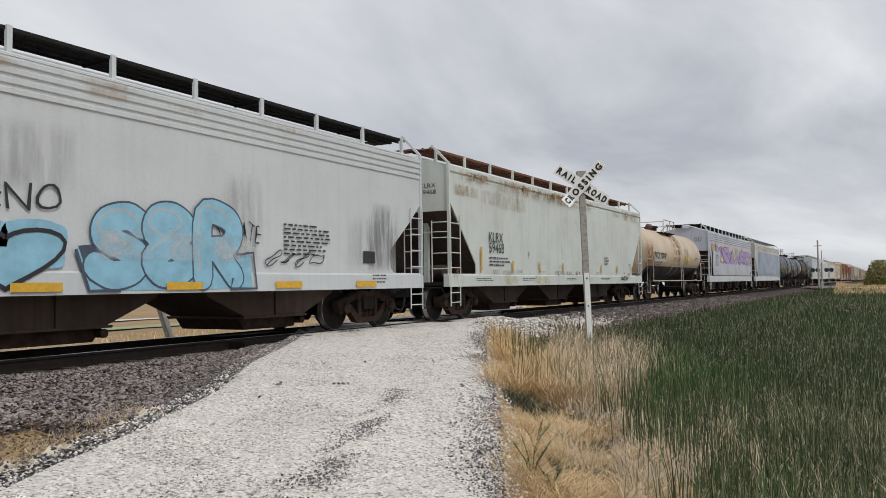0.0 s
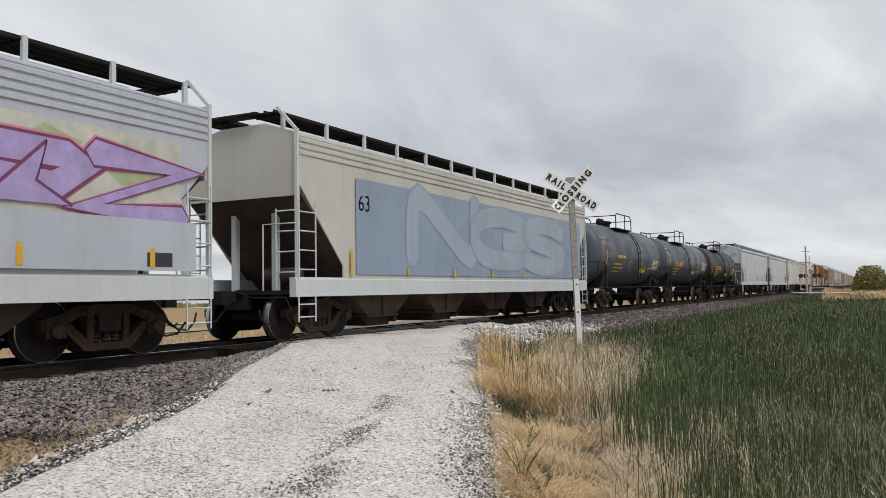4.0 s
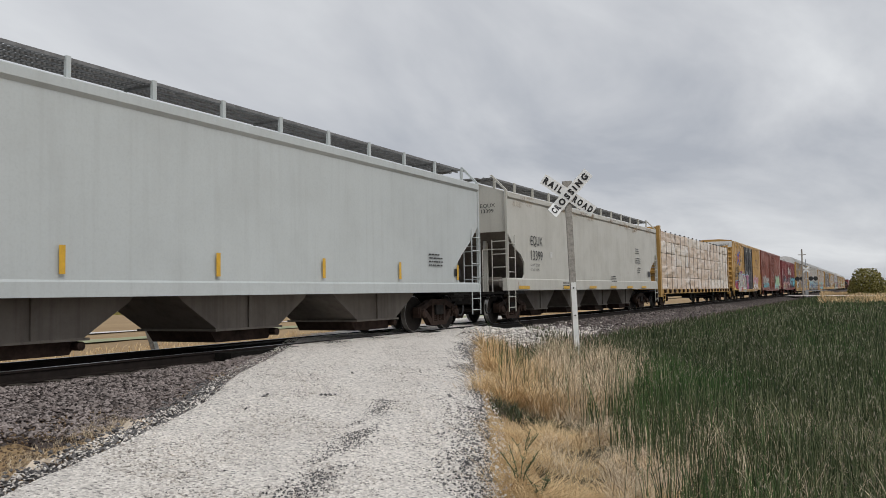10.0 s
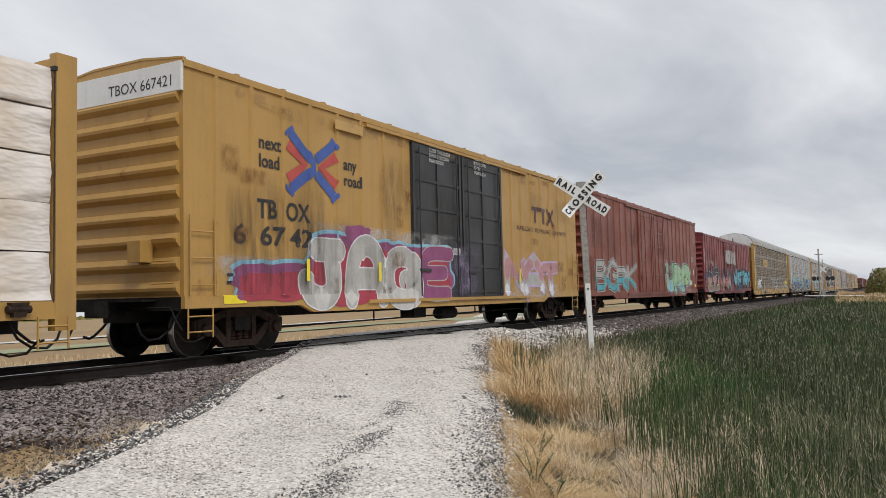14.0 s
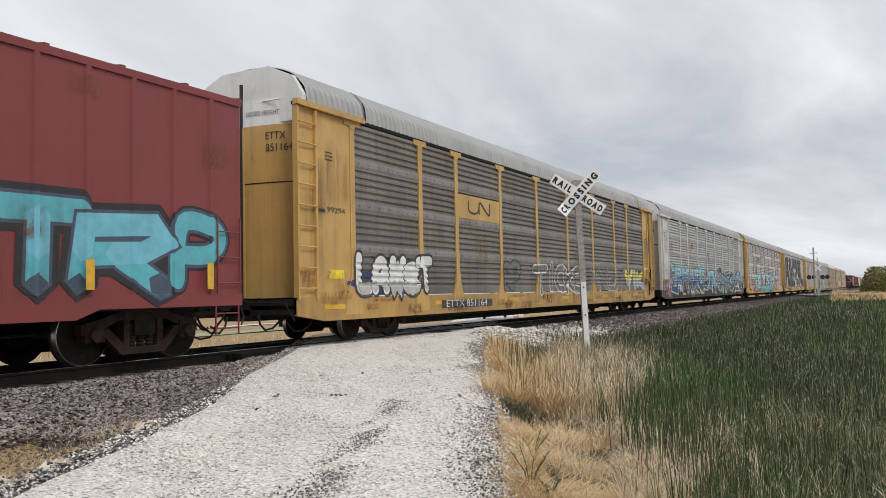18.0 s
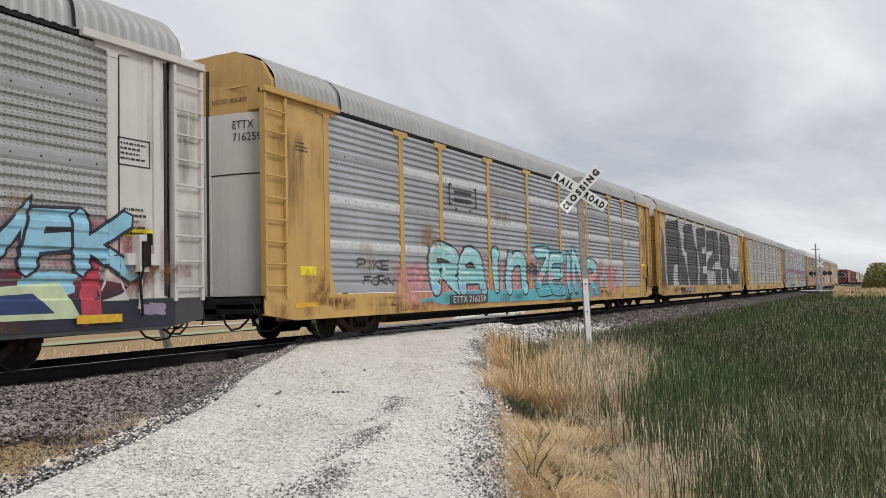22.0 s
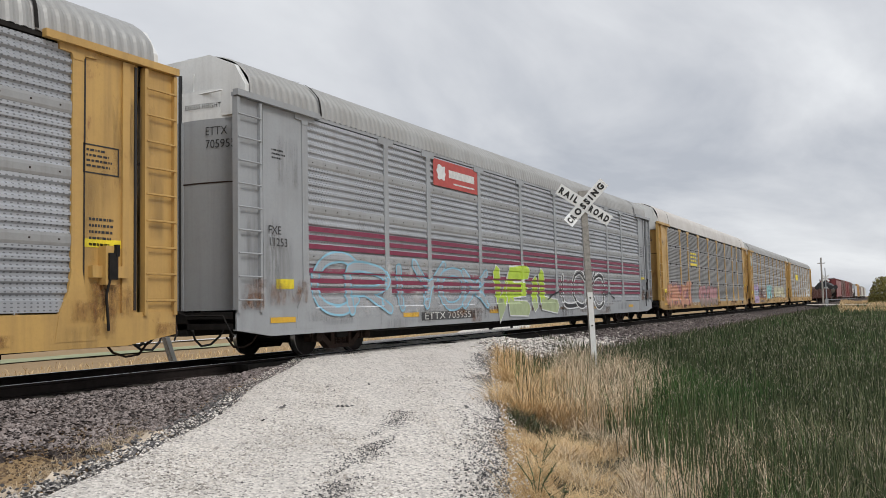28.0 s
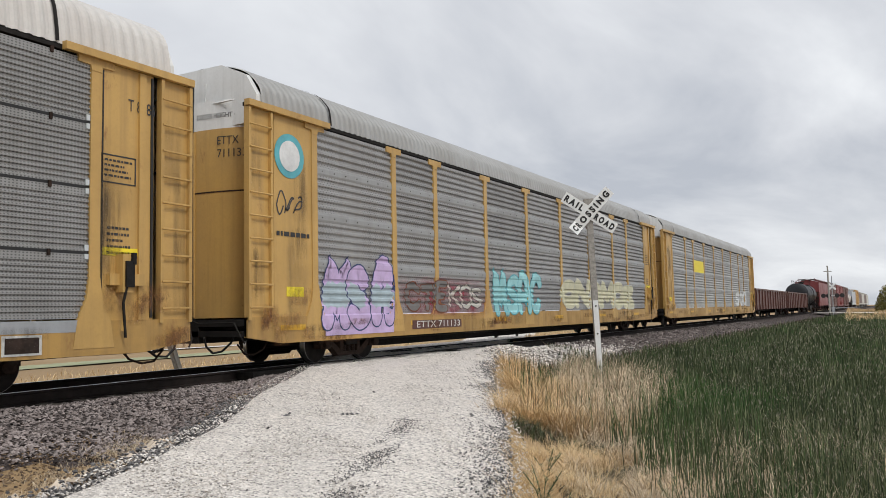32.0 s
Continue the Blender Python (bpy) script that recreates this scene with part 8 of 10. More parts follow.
    scrawl(c, [[(0.95 + 0.32 * math.cos(a_) * (1 + 0.12 * math.sin(3 * a_)) - h, 1.55 + 0.40 * math.sin(a_)) for a_ in [i_ * 0.33 for i_ in range(20)]], [(0.82 - h, 1.62), (0.9 - h, 1.66)], [(1.05 - h, 1.66), (1.14 - h, 1.62)], [(0.85 - h, 1.36), (0.97 - h, 1.31), (1.1 - h, 1.38)]] + [[(0.95 + 0.38 * math.cos(a_) - h, 1.62 + 0.45 * math.sin(a_)), (0.95 + 0.52 * math.cos(a_) - h, 1.66 + 0.62 * math.sin(a_))] for a_ in (0.7, 1.1, 1.5, 1.9, 2.4)], 0.025, G_BLACK, -1.52, "graffiti_doodle")
    for x in (4.6, 9.9, 14.1, 18.2, 22.1, 24.9):
        panel_rect(c, x - h, x + 0.75 - h, 0.62, 0.74, M_YELLOWTAPE, y=yp - 0.05, name="reflector")
    bloom(c, 0.1 - h, 2.4 - h, 0.55, 1.5, S_RED, yp + 0.02, "graffiti_haze")
    bloom(c, 0.6 - h, 3.2 - h, 0.5, 1.2, S_MAUVE, yp + 0.018, "graffiti_haze")
    letter(c, "WRWK 300024", 6.8 - h, 0.66, 0.26, M_INKWHITE, y=yp - 0.03, width=2.7)
    panel_rect(c, 7.75 - h, 8.2 - h, 3.3, 3.65, G_LOGORED, y=-1.51, name="emblem")
    panel_rect(c, 7.75 - h, 8.25 - h, 3.12, 3.22, G_YELLOW, y=-1.51, name="emblem")
    end_mark(c, h, "EXCESS HEIGHT CAR", "WRWK", "300024")
    # zinc rack with aqua piece
    c, h = auto_rack("yellow-framed zinc auto rack with aqua and pink graffiti", 338.9, 366.3, Z_BRIGHT, P_RACKYELLOW, P_RACKYELLOW, P_RACKYELLOW, cap=P_RACKYELLOW, white_bands=True, low_end=P_RACKWHITE)
    for i in range(9):
        x = 4.2 + i * 1.85
        bloom(c, x - h, x + 3.2 - h, 0.52, (1.7, 2.2, 1.9)[i % 3], S_PINK, yp + 0.008 - i * 0.0006, "graffiti_haze")
    blob(c, 5.3 - h, 20.2 - h, 0.58, 0.98, G_TEAL, 131, yp + 0.004, 0.14, 80)
    piece(c, "RAin", 6.2 - h, 0.76, 5.9, 1.42, G_AQUA, G_BLACK, y=yp, seed=29, fat=0.40, line=0.055, tight=1.16, shine=G_WHITE, tones=((0.0, 0.22, G_SKY),))
    hollow(c, "SFB", 12.0 - h, 1.42, 1.1, 0.34, G_BLACK, y=yp - 0.002, seed=42, thick=0.06)
    piece(c, "ZEINR", 13.0 - h, 0.66, 6.0, 1.45, G_AQUA, G_BLACK, y=yp, seed=30, fat=0.34, line=0.05, tight=1.2, sharp=False, halo=G_TEAL, glow=0.04, shine=G_WHITE, tones=((0.0, 0.3, G_TEAL), (0.42, 0.52, G_PINK)))
    panel_rect(c, 7.0 - h, 9.2 - h, 0.62, 0.86, G_CHAR, y=yp - 0.02, name="number_board")
    letter(c, "ETTX 716259", 7.15 - h, 0.65, 0.24, M_INKWHITE, y=yp - 0.026, width=1.9)
    g = Geo()
    for x0, x1, za, zb in ((7.15, 7.2, 3.2, 3.75), (7.15, 7.3, 3.2, 3.25), (7.15, 7.3, 3.7, 3.75), (8.7, 8.75, 3.2, 3.75), (8.6, 8.75, 3.2, 3.25), (8.6, 8.75, 3.7, 3.75), (7.45, 8.45, 3.32, 3.4), (7.45, 8.45, 3.52, 3.6), (7.5, 7.6, 3.08, 3.14), (8.3, 8.4, 3.08, 3.14)):
        g.box(x0 - h, x1 - h, -1.512, -1.506, za, zb)
    part("emblem", g, M_INKDARK, c)
    hollow(c, "PIKE", 3.0 - h, 1.45, 1.2, 0.24, G_BLACK, y=yp, seed=43, thick=0.03, sharp=True)
    hollow(c, "FORN", 3.2 - h, 1.12, 1.2, 0.22, G_BLACK, y=yp, seed=44, thick=0.03, sharp=True)
    end_mark(c, h, "EXCESS HEIGHT CAR", "ETTX", "716259")
    # rack with huge charcoal letters
    c, h = auto_rack("yellow auto rack under huge charcoal block graffiti", 367.65, 394.9, Z_PALE, P_RACKYELLOW, P_RACKDIRTY, P_RACKYELLOW)
    panel_rect(c, 1.7 - h, 25.2 - h, 0.98, 4.62, Z_WHITEWASH, y=-1.503, name="graffiti_panel")
    rnd = random.Random(19)
    tops = [(1.85, 4.2), (2.6, 4.35), (3.4, 4.4), (4.4, 4.52), (5.6, 4.5), (7.0, 4.45), (8.4, 4.55), (9.7, 4.3), (10.8, 4.45), (12.2, 4.55), (12.6, 4.35), (13.8, 4.45), (15.2, 4.5), (16.6, 4.55), (18.4, 4.5), (19.6, 4.55), (20.9, 4.4), (21.5, 3.9)]
    edge = [(1.85, 0.98)]
    for (xa, za), (xb, zb) in zip(tops, tops[1:]):
        edge += [(lerp(xa, xb, k / 5), lerp(za, zb, k / 5) + rnd.uniform(-0.035, 0.035)) for k in range(5)]
    patch(c, "graffiti_piece", [(px - h, pz) for px, pz in edge + [(21.6, 3.5), (21.5, 2.9), (21.0, 2.35), (22.3, 2.1), (22.9, 1.9), (24.4, 2.0), (24.6, 2.3), (25.0, 2.25), (25.0, 0.98)]], G_CHAR, yp, "matt charcoal block letters")
    for pts in ([(3.35, 0.98), (3.5, 2.0), (4.3, 2.15), (4.55, 0.98)],
                [(4.75, 4.62), (6.3, 4.62), (6.6, 4.4), (6.1, 4.15), (6.2, 2.85), (6.7, 2.87), (6.75, 1.95), (7.5, 1.0), (7.1, 0.98), (6.6, 1.95), (6.3, 2.62), (5.7, 2.66), (5.6, 3.3), (5.15, 4.0)],
                [(8.4, 4.62), (9.5, 4.62), (9.6, 3.05), (10.15, 2.75), (10.4, 2.2), (10.2, 1.5), (9.95, 0.98), (9.5, 0.98), (9.9, 1.7), (10.0, 2.3), (9.75, 2.9), (9.4, 3.2), (8.7, 4.3)],
                [(11.3, 3.24), (12.3, 3.33), (12.3, 2.98), (11.3, 2.86)], [(11.3, 2.1), (12.3, 2.15), (12.3, 1.65), (11.4, 1.66)],
                [(12.5, 2.97), (13.6, 3.13), (15.1, 3.18), (14.6, 3.0), (13.5, 2.72), (12.7, 2.3)],
                [(14.5, 2.0), (15.2, 2.4), (17.3, 2.6), (17.4, 2.16), (17.9, 2.14), (17.9, 0.98), (17.5, 0.98), (17.5, 2.0)],
                [(12.6, 1.88), (13.5, 1.9), (13.5, 1.82), (15.2, 1.84), (15.2, 0.98), (12.6, 0.98)],
                [(16.5, 4.62), (18.0, 4.62), (17.3, 4.1), (17.2, 2.6), (17.0, 2.6), (17.0, 4.0)], [(19.8, 2.05), (20.2, 2.06), (21.2, 0.98), (19.9, 0.98)]):
        patch(c, "graffiti_gap", [(px - h + rnd.uniform(-0.03, 0.03), pz) for px, pz in pts], Z_WHITEWASH, yp - 0.004)
    panel_rect(c, 12.26 - h, 12.46 - h, 1.66, 4.55, G_WHITE, y=yp - 0.006, name="graffiti_gap")
    patch(c, "graffiti_piece", [(0.8 - h, 0.98), (0.8 - h, 2.6), (1.35 - h, 3.8), (1.5 - h, 3.3), (1.65 - h, 0.98)], G_CHAR, yp - 0.002)
    for k in range(3):
        hollow(c, "S8A"[k], 25.22 - h, 1.06 + k * 0.44, 0.5, 0.36, G_WHITE, y=yp - 0.008, thick=0.07, seed=k + 4)
    panel_rect(c, 25.15 - h, 25.8 - h, 1.02, 2.35, G_CHAR, y=yp - 0.004, name="graffiti_piece")
    panel_rect(c, 6.0 - h, 8.6 - h, 0.60, 0.80, G_CHAR, y=-1.54, name="number_board")
    letter(c, "ETTX  703659", 6.2 - h, 0.63, 0.22, M_INKWHITE, y=-1.546, width=2.2)
    end_mark(c, h, "EXCESS HEIGHT CAR", "ETTX", "703659")
    # plain yellow frame, bright zinc
    c, h = auto_rack("yellow-framed auto rack with bright streaked zinc panels", 396.4, 423.75, Z_BRIGHT, P_RACKYELLOW, P_RACKYELLOW, P_RACKYELLOW)
    bars(c, 22.6 - h, 0.82, 0.7, 0.2, 1, G_LOGORED, 151, y=-1.54)
    end_mark(c, h, "EXCESS HEIGHT CAR", "ETTX", "905214")
    # grey rack with maroon stripes
    c, h = auto_rack("grey auto rack with maroon stripes and a red sign", 425.1, 452.4, Z_BRIGHT, P_RACKGREY, P_RACKGREY, P_RACKGREY, stripe=True)
    panel_rect(c, 6.95 - h, 9.5 - h, 3.95, 4.62, G_LOGORED, y=-1.512, name="sign_panel", label="red company sign panel")
    blob(c, 7.1 - h, 7.6 - h, 4.1, 4.5, G_WHITE, 140, -1.517, 0.3, name="emblem")
    panel_rect(c, 7.75 - h, 9.2 - h, 4.22, 4.42, M_INKWHITE, y=-1.517, name="emblem")
    panel_rect(c, 8.0 - h, 9.2 - h, 4.06, 4.10, M_INKWHITE, y=-1.517, name="emblem")
    bloom(c, 1.8 - h, 10.2 - h, 0.7, 2.1, S_WHITE, yp + 0.045, "graffiti_haze")
    piece(c, "CRIYOX", 2.2 - h, 0.80, 7.5, 1.12, Z_BRIGHT, G_SKY, y=yp, seed=31, fat=0.16, line=0.045, tight=1.2)
    piece(c, "VEIL", 10.2 - h, 0.55, 4.8, 1.4, G_LIME, G_WHITE, y=yp, seed=32, fat=0.42, line=0.04, sharp=True, tight=1.42, tones=((0.0, 0.3, G_OLIVE),))
    bloom(c, 14.9 - h, 20.9 - h, 0.6, 1.95, S_WHITE, yp + 0.002, "graffiti_haze")
    piece(c, "LCXO", 15.9 - h, 0.68, 4.2, 1.25, G_BLACK, G_WHITE, y=yp, seed=33, fat=0.13, line=0.05, tight=1.35, shine=G_BONE)
    for k_, sg in ((15.6, -1), (20.3, 1)):
        scrawl(c, [[(k_ - h, 1.35), (k_ + 0.45 * sg - h, 1.3), (k_ + 0.9 * sg - h, 1.18), (k_ + 1.3 * sg - h, 1.05)], [(k_ + 0.3 * sg - h, 1.55), (k_ - 0.05 * sg - h, 1.33), (k_ + 0.3 * sg - h, 1.12)]], 0.06, G_BLACK, yp - 0.014)
    panel_rect(c, 6.2 - h, 9.0 - h, 0.6, 0.8, G_CHAR, y=-1.54, name="number_board")
    letter(c, "ETTX 705955", 6.35 - h, 0.62, 0.24, M_INKWHITE, y=-1.546, width=2.4)
    letter(c, "FXE\n11253", 0.85 - h, 2.1, 0.22, y=-1.51)
    end_mark(c, h, "EXCESS HEIGHT CAR", "ETTX", "705955")
    # dark louvred rack with peach piece
    c, h = auto_rack("yellow auto rack with dark louvred panels and peach graffiti", 454.0, 481.4, Z_DARK, P_RACKYELLOW, P_RACKDIRTY, P_RACKYELLOW, fine=True, roof_mat=P_RACKWHITE, lift=0.16)
    bloom(c, 1.2 - h, 7.6 - h, 0.55, 1.9, S_PINK, yp + 0.003, "graffiti_haze")
    piece(c, "JANZT", 1.5 - h, 0.58, 5.7, 1.2, G_PEACH, P_RACKDIRTY, y=yp, seed=34, fat=0.34, line=0.03, sharp=True, tight=1.25)
    piece(c, "OCOSE", 9.2 - h, 0.52, 5.6, 1.2, G_DUSTPINK, G_CHAR, y=yp, seed=35, fat=0.46, line=0.03, tight=1.12, tones=((0.0, 0.3, G_TAUPE),))
    g = Geo().box(7.2 - h, 9.0 - h, -1.512, -1.506, 2.86, 3.0)
    for x in (7.3, 7.85, 8.4):
        g.box(x - h, x + 0.4 - h, -1.512, -1.506, 3.1, 3.2).box(x - h, x + 0.4 - h, -1.512, -1.506, 3.3, 3.4).box(x - h, x + 0.4 - h, -1.512, -1.506, 3.5, 3.6)
    part("emblem", g, M_TAPEBRIGHT, c)
    letter(c, "ETTX 850345", 6.7 - h, 0.66, 0.24, M_INKWHITE, y=-1.54, width=2.1)
    g = Geo()
    for x in (19.6, 20.15, 20.7):
        g.box(x - h, x + 0.42 - h, -1.545, -1.54, 0.70, 0.76).box(x + 0.16 - h, x + 0.26 - h, -1.545, -1.54, 0.53, 0.70)
    part("emblem", g, P_RUST, c, "rust-red emblem on the sill")
    panel_rect(c, 24.3 - h, 24.85 - h, 0.52, 0.78, M_INKWHITE, y=-1.541, name="stencil_panel")
    panel_rect(c, 24.34 - h, 24.81 - h, 0.55, 0.75, M_TRUCK, y=-1.546, name="stencil_panel")
    letter(c, "T 8585", 26.2 - h, 4.05, 0.26, y=-1.51, width=0.5)
    scrawl(c, loops(17.0 - h, 1.0, 1.6, 0.3, 4, 61), 0.015, G_WHITE, yp)
    end_mark(c, h, "EXCESS HEIGHT CAR", "ETTX", "850345")
    # faded yellow rack with lilac and aqua throw-ups
    c, h = auto_rack("faded yellow auto rack with lilac and aqua graffiti", 482.7, 509.8, Z_GREY, P_RACKYELLOW, P_RACKDIRTY, P_RACKYELLOW)
    patch(c, "graffiti_piece", [(2.15 - h, 0.56), (4.6 - h, 0.56), (4.6 - h, 0.98), (2.15 - h, 0.98)], G_VIOLET, yp + 0.01)
    piece(c, "MSA", 2.1 - h, 0.60, 2.5, 1.5, G_VIOLET, G_NAVY, y=yp, seed=36, fat=0.38, line=0.03, tight=1.1, tones=((0.42, 0.6, G_HAZE),))
    bloom(c, 4.8 - h, 9.5 - h, 0.85, 1.85, S_RED, yp + 0.02, "graffiti_haze")
    piece(c, "CTE", 5.2 - h, 0.98, 1.9, 0.72, G_GREYTAG, P_RUST, y=yp, seed=37, fat=0.16, line=0.03)
    piece(c, "KOS", 7.3 - h, 1.02, 1.8, 0.62, P_BEIGE, G_CHAR, y=yp, seed=47, fat=0.10, line=0.02, sharp=True)
    piece(c, "MSAC", 9.9 - h, 0.82, 3.2, 1.2, G_AQUA, G_TEAL, y=yp, seed=38, fat=0.26, line=0.035, tight=1.18)
    piece(c, "CNAMOE", 15.0 - h, 0.95, 8.4, 1.0, G_CREAM, P_BEIGE, y=yp, seed=39, fat=0.42, line=0.025, tight=1.16)
    gb = Geo().lathe([(-1.512, 0.01), (-1.512, 0.42), (-1.506, 0.42), (-1.506, 0.01)], "y", 32, (1.15 - h, 0, 3.95))
    part("emblem", gb, G_TEAL, c, "round teal and white emblem")
    part("emblem", Geo().lathe([(-1.518, 0.01), (-1.518, 0.29), (-1.51, 0.29), (-1.51, 0.01)], "y", 32, (1.15 - h, 0, 3.95)), G_WHITE, c)
    bars(c, 0.78 - h, 2.52, 0.95, 0.2, 1, M_INKDARK, 152, y=-1.51)
    panel_rect(c, 5.4 - h, 7.8 - h, 0.6, 0.8, P_BROWN, y=-1.54, name="number_board")
    letter(c, "ETTX 711133", 5.6 - h, 0.63, 0.22, M_INKWHITE, y=-1.546, width=2.1)
    scrawl(c, loops(0.8 - h, 2.8, 0.7, 0.5, 3, 63), 0.03, G_CHAR, -1.52)
    end_mark(c, h, "EXCESS HEIGHT CAR", "ETTX", "711133")
    c, h = auto_rack("yellow auto rack with pale zinc panels and a yellow sign", 511.3, 539.1, Z_PALE, P_RACKYELLOW, P_RACKDIRTY, P_RACKYELLOW)
    panel_rect(c, 6.8 - h, 9.4 - h, 2.9, 3.6, M_TAPEBRIGHT, y=-1.512, name="sign_panel")
    piece(c, "SOG", 19.5 - h, 1.0, 4.6, 0.9, G_WHITE, P_BEIGE, y=yp, seed=40, fat=0.24, line=0.03)
    for k, (car, half, fine, stripe) in enumerate(racks):
        press_paint(car, half, fine, 0.010 if stripe else 0.0)
        for s_ in (-1, 1):
            x0, x1 = sorted((s_ * (half - 0.1), s_ * (half - 1.8)))
            stains(car, S_RUST, x0, x1, 0.6, 1.5, 7, (0.5, 0.35), 300 + k, -1.576)
            stains(car, S_GRIME, x0, x1, 1.2, 4.2, 6, (0.5, 1.6), 320 + k, -1.506)
        stains(car, S_RUST, -half + 1.5, half - 1.5, 0.55, 0.9, 16, (0.9, 0.2), 340 + k, -1.541)
        stains(car, S_GRIME, -half + 1.5, half - 1.5, 0.55, 0.9, 14, (1.4, 0.3), 360 + k, -1.55)
        if not fine and k < 4:
            stains(car, S_TANRUST, -half + 2, half - 2, 1.3, 4.4, 9, (0.9, 0.6), 380 + k, -1.516)


def gondola(label, a, b, body, top=2.35):
    car, L = car_at("gondola_car", label, "gondola", a, b, "gondola cars of the train")
    h = L / 2
    for s in (-1, 1):
        part("side_wall", Geo().box(-h, h, min(s * 1.46, s * 1.42), max(s * 1.46, s * 1.42), 0.7, top), body, car)
        part("top_chord", Geo().box(-h, h, min(s * 1.4, s * 1.52), max(s * 1.4, s * 1.52), top - 0.08, top + 0.04), body, car)
        for i in range(13):
            x = -h + 0.3 + (L - 0.6) * i / 12
            part("side_post", Geo().box(x - 0.07, x + 0.07, min(s * 1.46, s * 1.54), max(s * 1.46, s * 1.54), 0.7, top - 0.08), body, car)
        part("end_wall", Geo().box(min(s * h, s * (h - 0.06)), max(s * h, s * (h - 0.06)), -1.42, 1.42, 0.8, top), body, car)
    part("floor", Geo().box(-h, h, -1.42, 1.42, 0.7, 0.82).box(-h, h, -0.3, 0.3, 0.5, 0.7), M_STEEL, car)
    trucks(car, L, 1.7)
    return car, h


def consist_tail():
    gondola("rust-brown gondola car with ribbed sides", 540.2, 560.4, P_BROWN)
    gondola("dark gondola car with a pale painted patch", 561.5, 581.5, P_BROWN)
    tank_car("black tank car at the tail of the train", 584.0, 597.0, P_TANKBLACK)
    hopper_car("dark red hopper car far down the train", 598.6, 616.6, P_MAROON, P_MAROON, P_UNDER, top=4.2, chutes=3)
    for i in range(3):
        box_car("brick red box car far down the train", 618.2 + i * 19.6, 636.2 + i * 19.6, P_BROWN if i != 1 else P_MAROON, 4.6, [1, 3, 5, 7, 11, 13, 15, 17], [(7.5, 10.5)])
    tank_car("white tank car far down the train", 677.5, 691.0, P_RACKWHITE)
    hopper_car("grey hopper car far down the train", 692.6, 710.6, P_BLUEGREY, P_GREY, P_UNDER, chutes=3)
    box_car("yellow box car far down the train", 712.2, 730.2, P_YELLOW, 4.7, [1, 3, 5, 7, 11, 13, 15, 17], [(7.5, 10.5)])
    for i in range(4):
        hopper_car("beige hopper car far down the train", 732.0 + i * 19.8, 750.2 + i * 19.8, P_BEIGE if i % 2 else P_BROWN, P_BEIGE, P_UNDER, chutes=3)


consist_hoppers()
consist_tanks()
consist_boxes()
centre_beam()
consist_racks()
consist_tail()

# ---- roadside: stones, grass, signs, bush, far things ----
def stuff(name, verts, faces, material, label, category):
    me = bpy.data.meshes.new(name)
    me.from_pydata(verts, [], faces)
    me.materials.append(material)
    me.update()
    return tagged(new(name, me), label, category, kind="stuff")


STONE_V = [(1, 0, 0.1), (0.2, 0.9, 0.2), (-0.9, 0.3, 0.0), (-0.4, -0.9, 0.15), (0.6, -0.7, 0.0), (0.1, 0.1, 0.95), (-0.3, -0.1, -0.7)]
STONE_F = [(0, 1, 5), (1, 2, 5), (2, 3, 5), (3, 4, 5), (4, 0, 5), (1, 0, 6), (2, 1, 6), (3, 2, 6), (4, 3, 6), (0, 4, 6)]


def stones(name, places, material, label, category="gravel"):
    """places: x, y, z, size."""
    rnd, V, F = random.Random(len(places)), [], []
    for x, y, z, s in places:
        n = len(V)
        a, k, fl = rnd.uniform(0, 6.28), [rnd.uniform(0.65, 1.25) for _ in range(3)], rnd.uniform(0.5, 0.95)
        ca, sa = math.cos(a) * s, math.sin(a) * s
        tilt = rnd.uniform(-0.5, 0.5)
        for p, q, r in STONE_V:
            p, q, r = p * k[0], q * k[1], r * k[2] * fl + p * tilt
            V.append((x + p * ca - q * sa, y + p * sa + q * ca, z + r * s))
        F += [tuple(n + i for i in f) for f in STONE_F]
    return stuff(name, V, F, material, label, category)


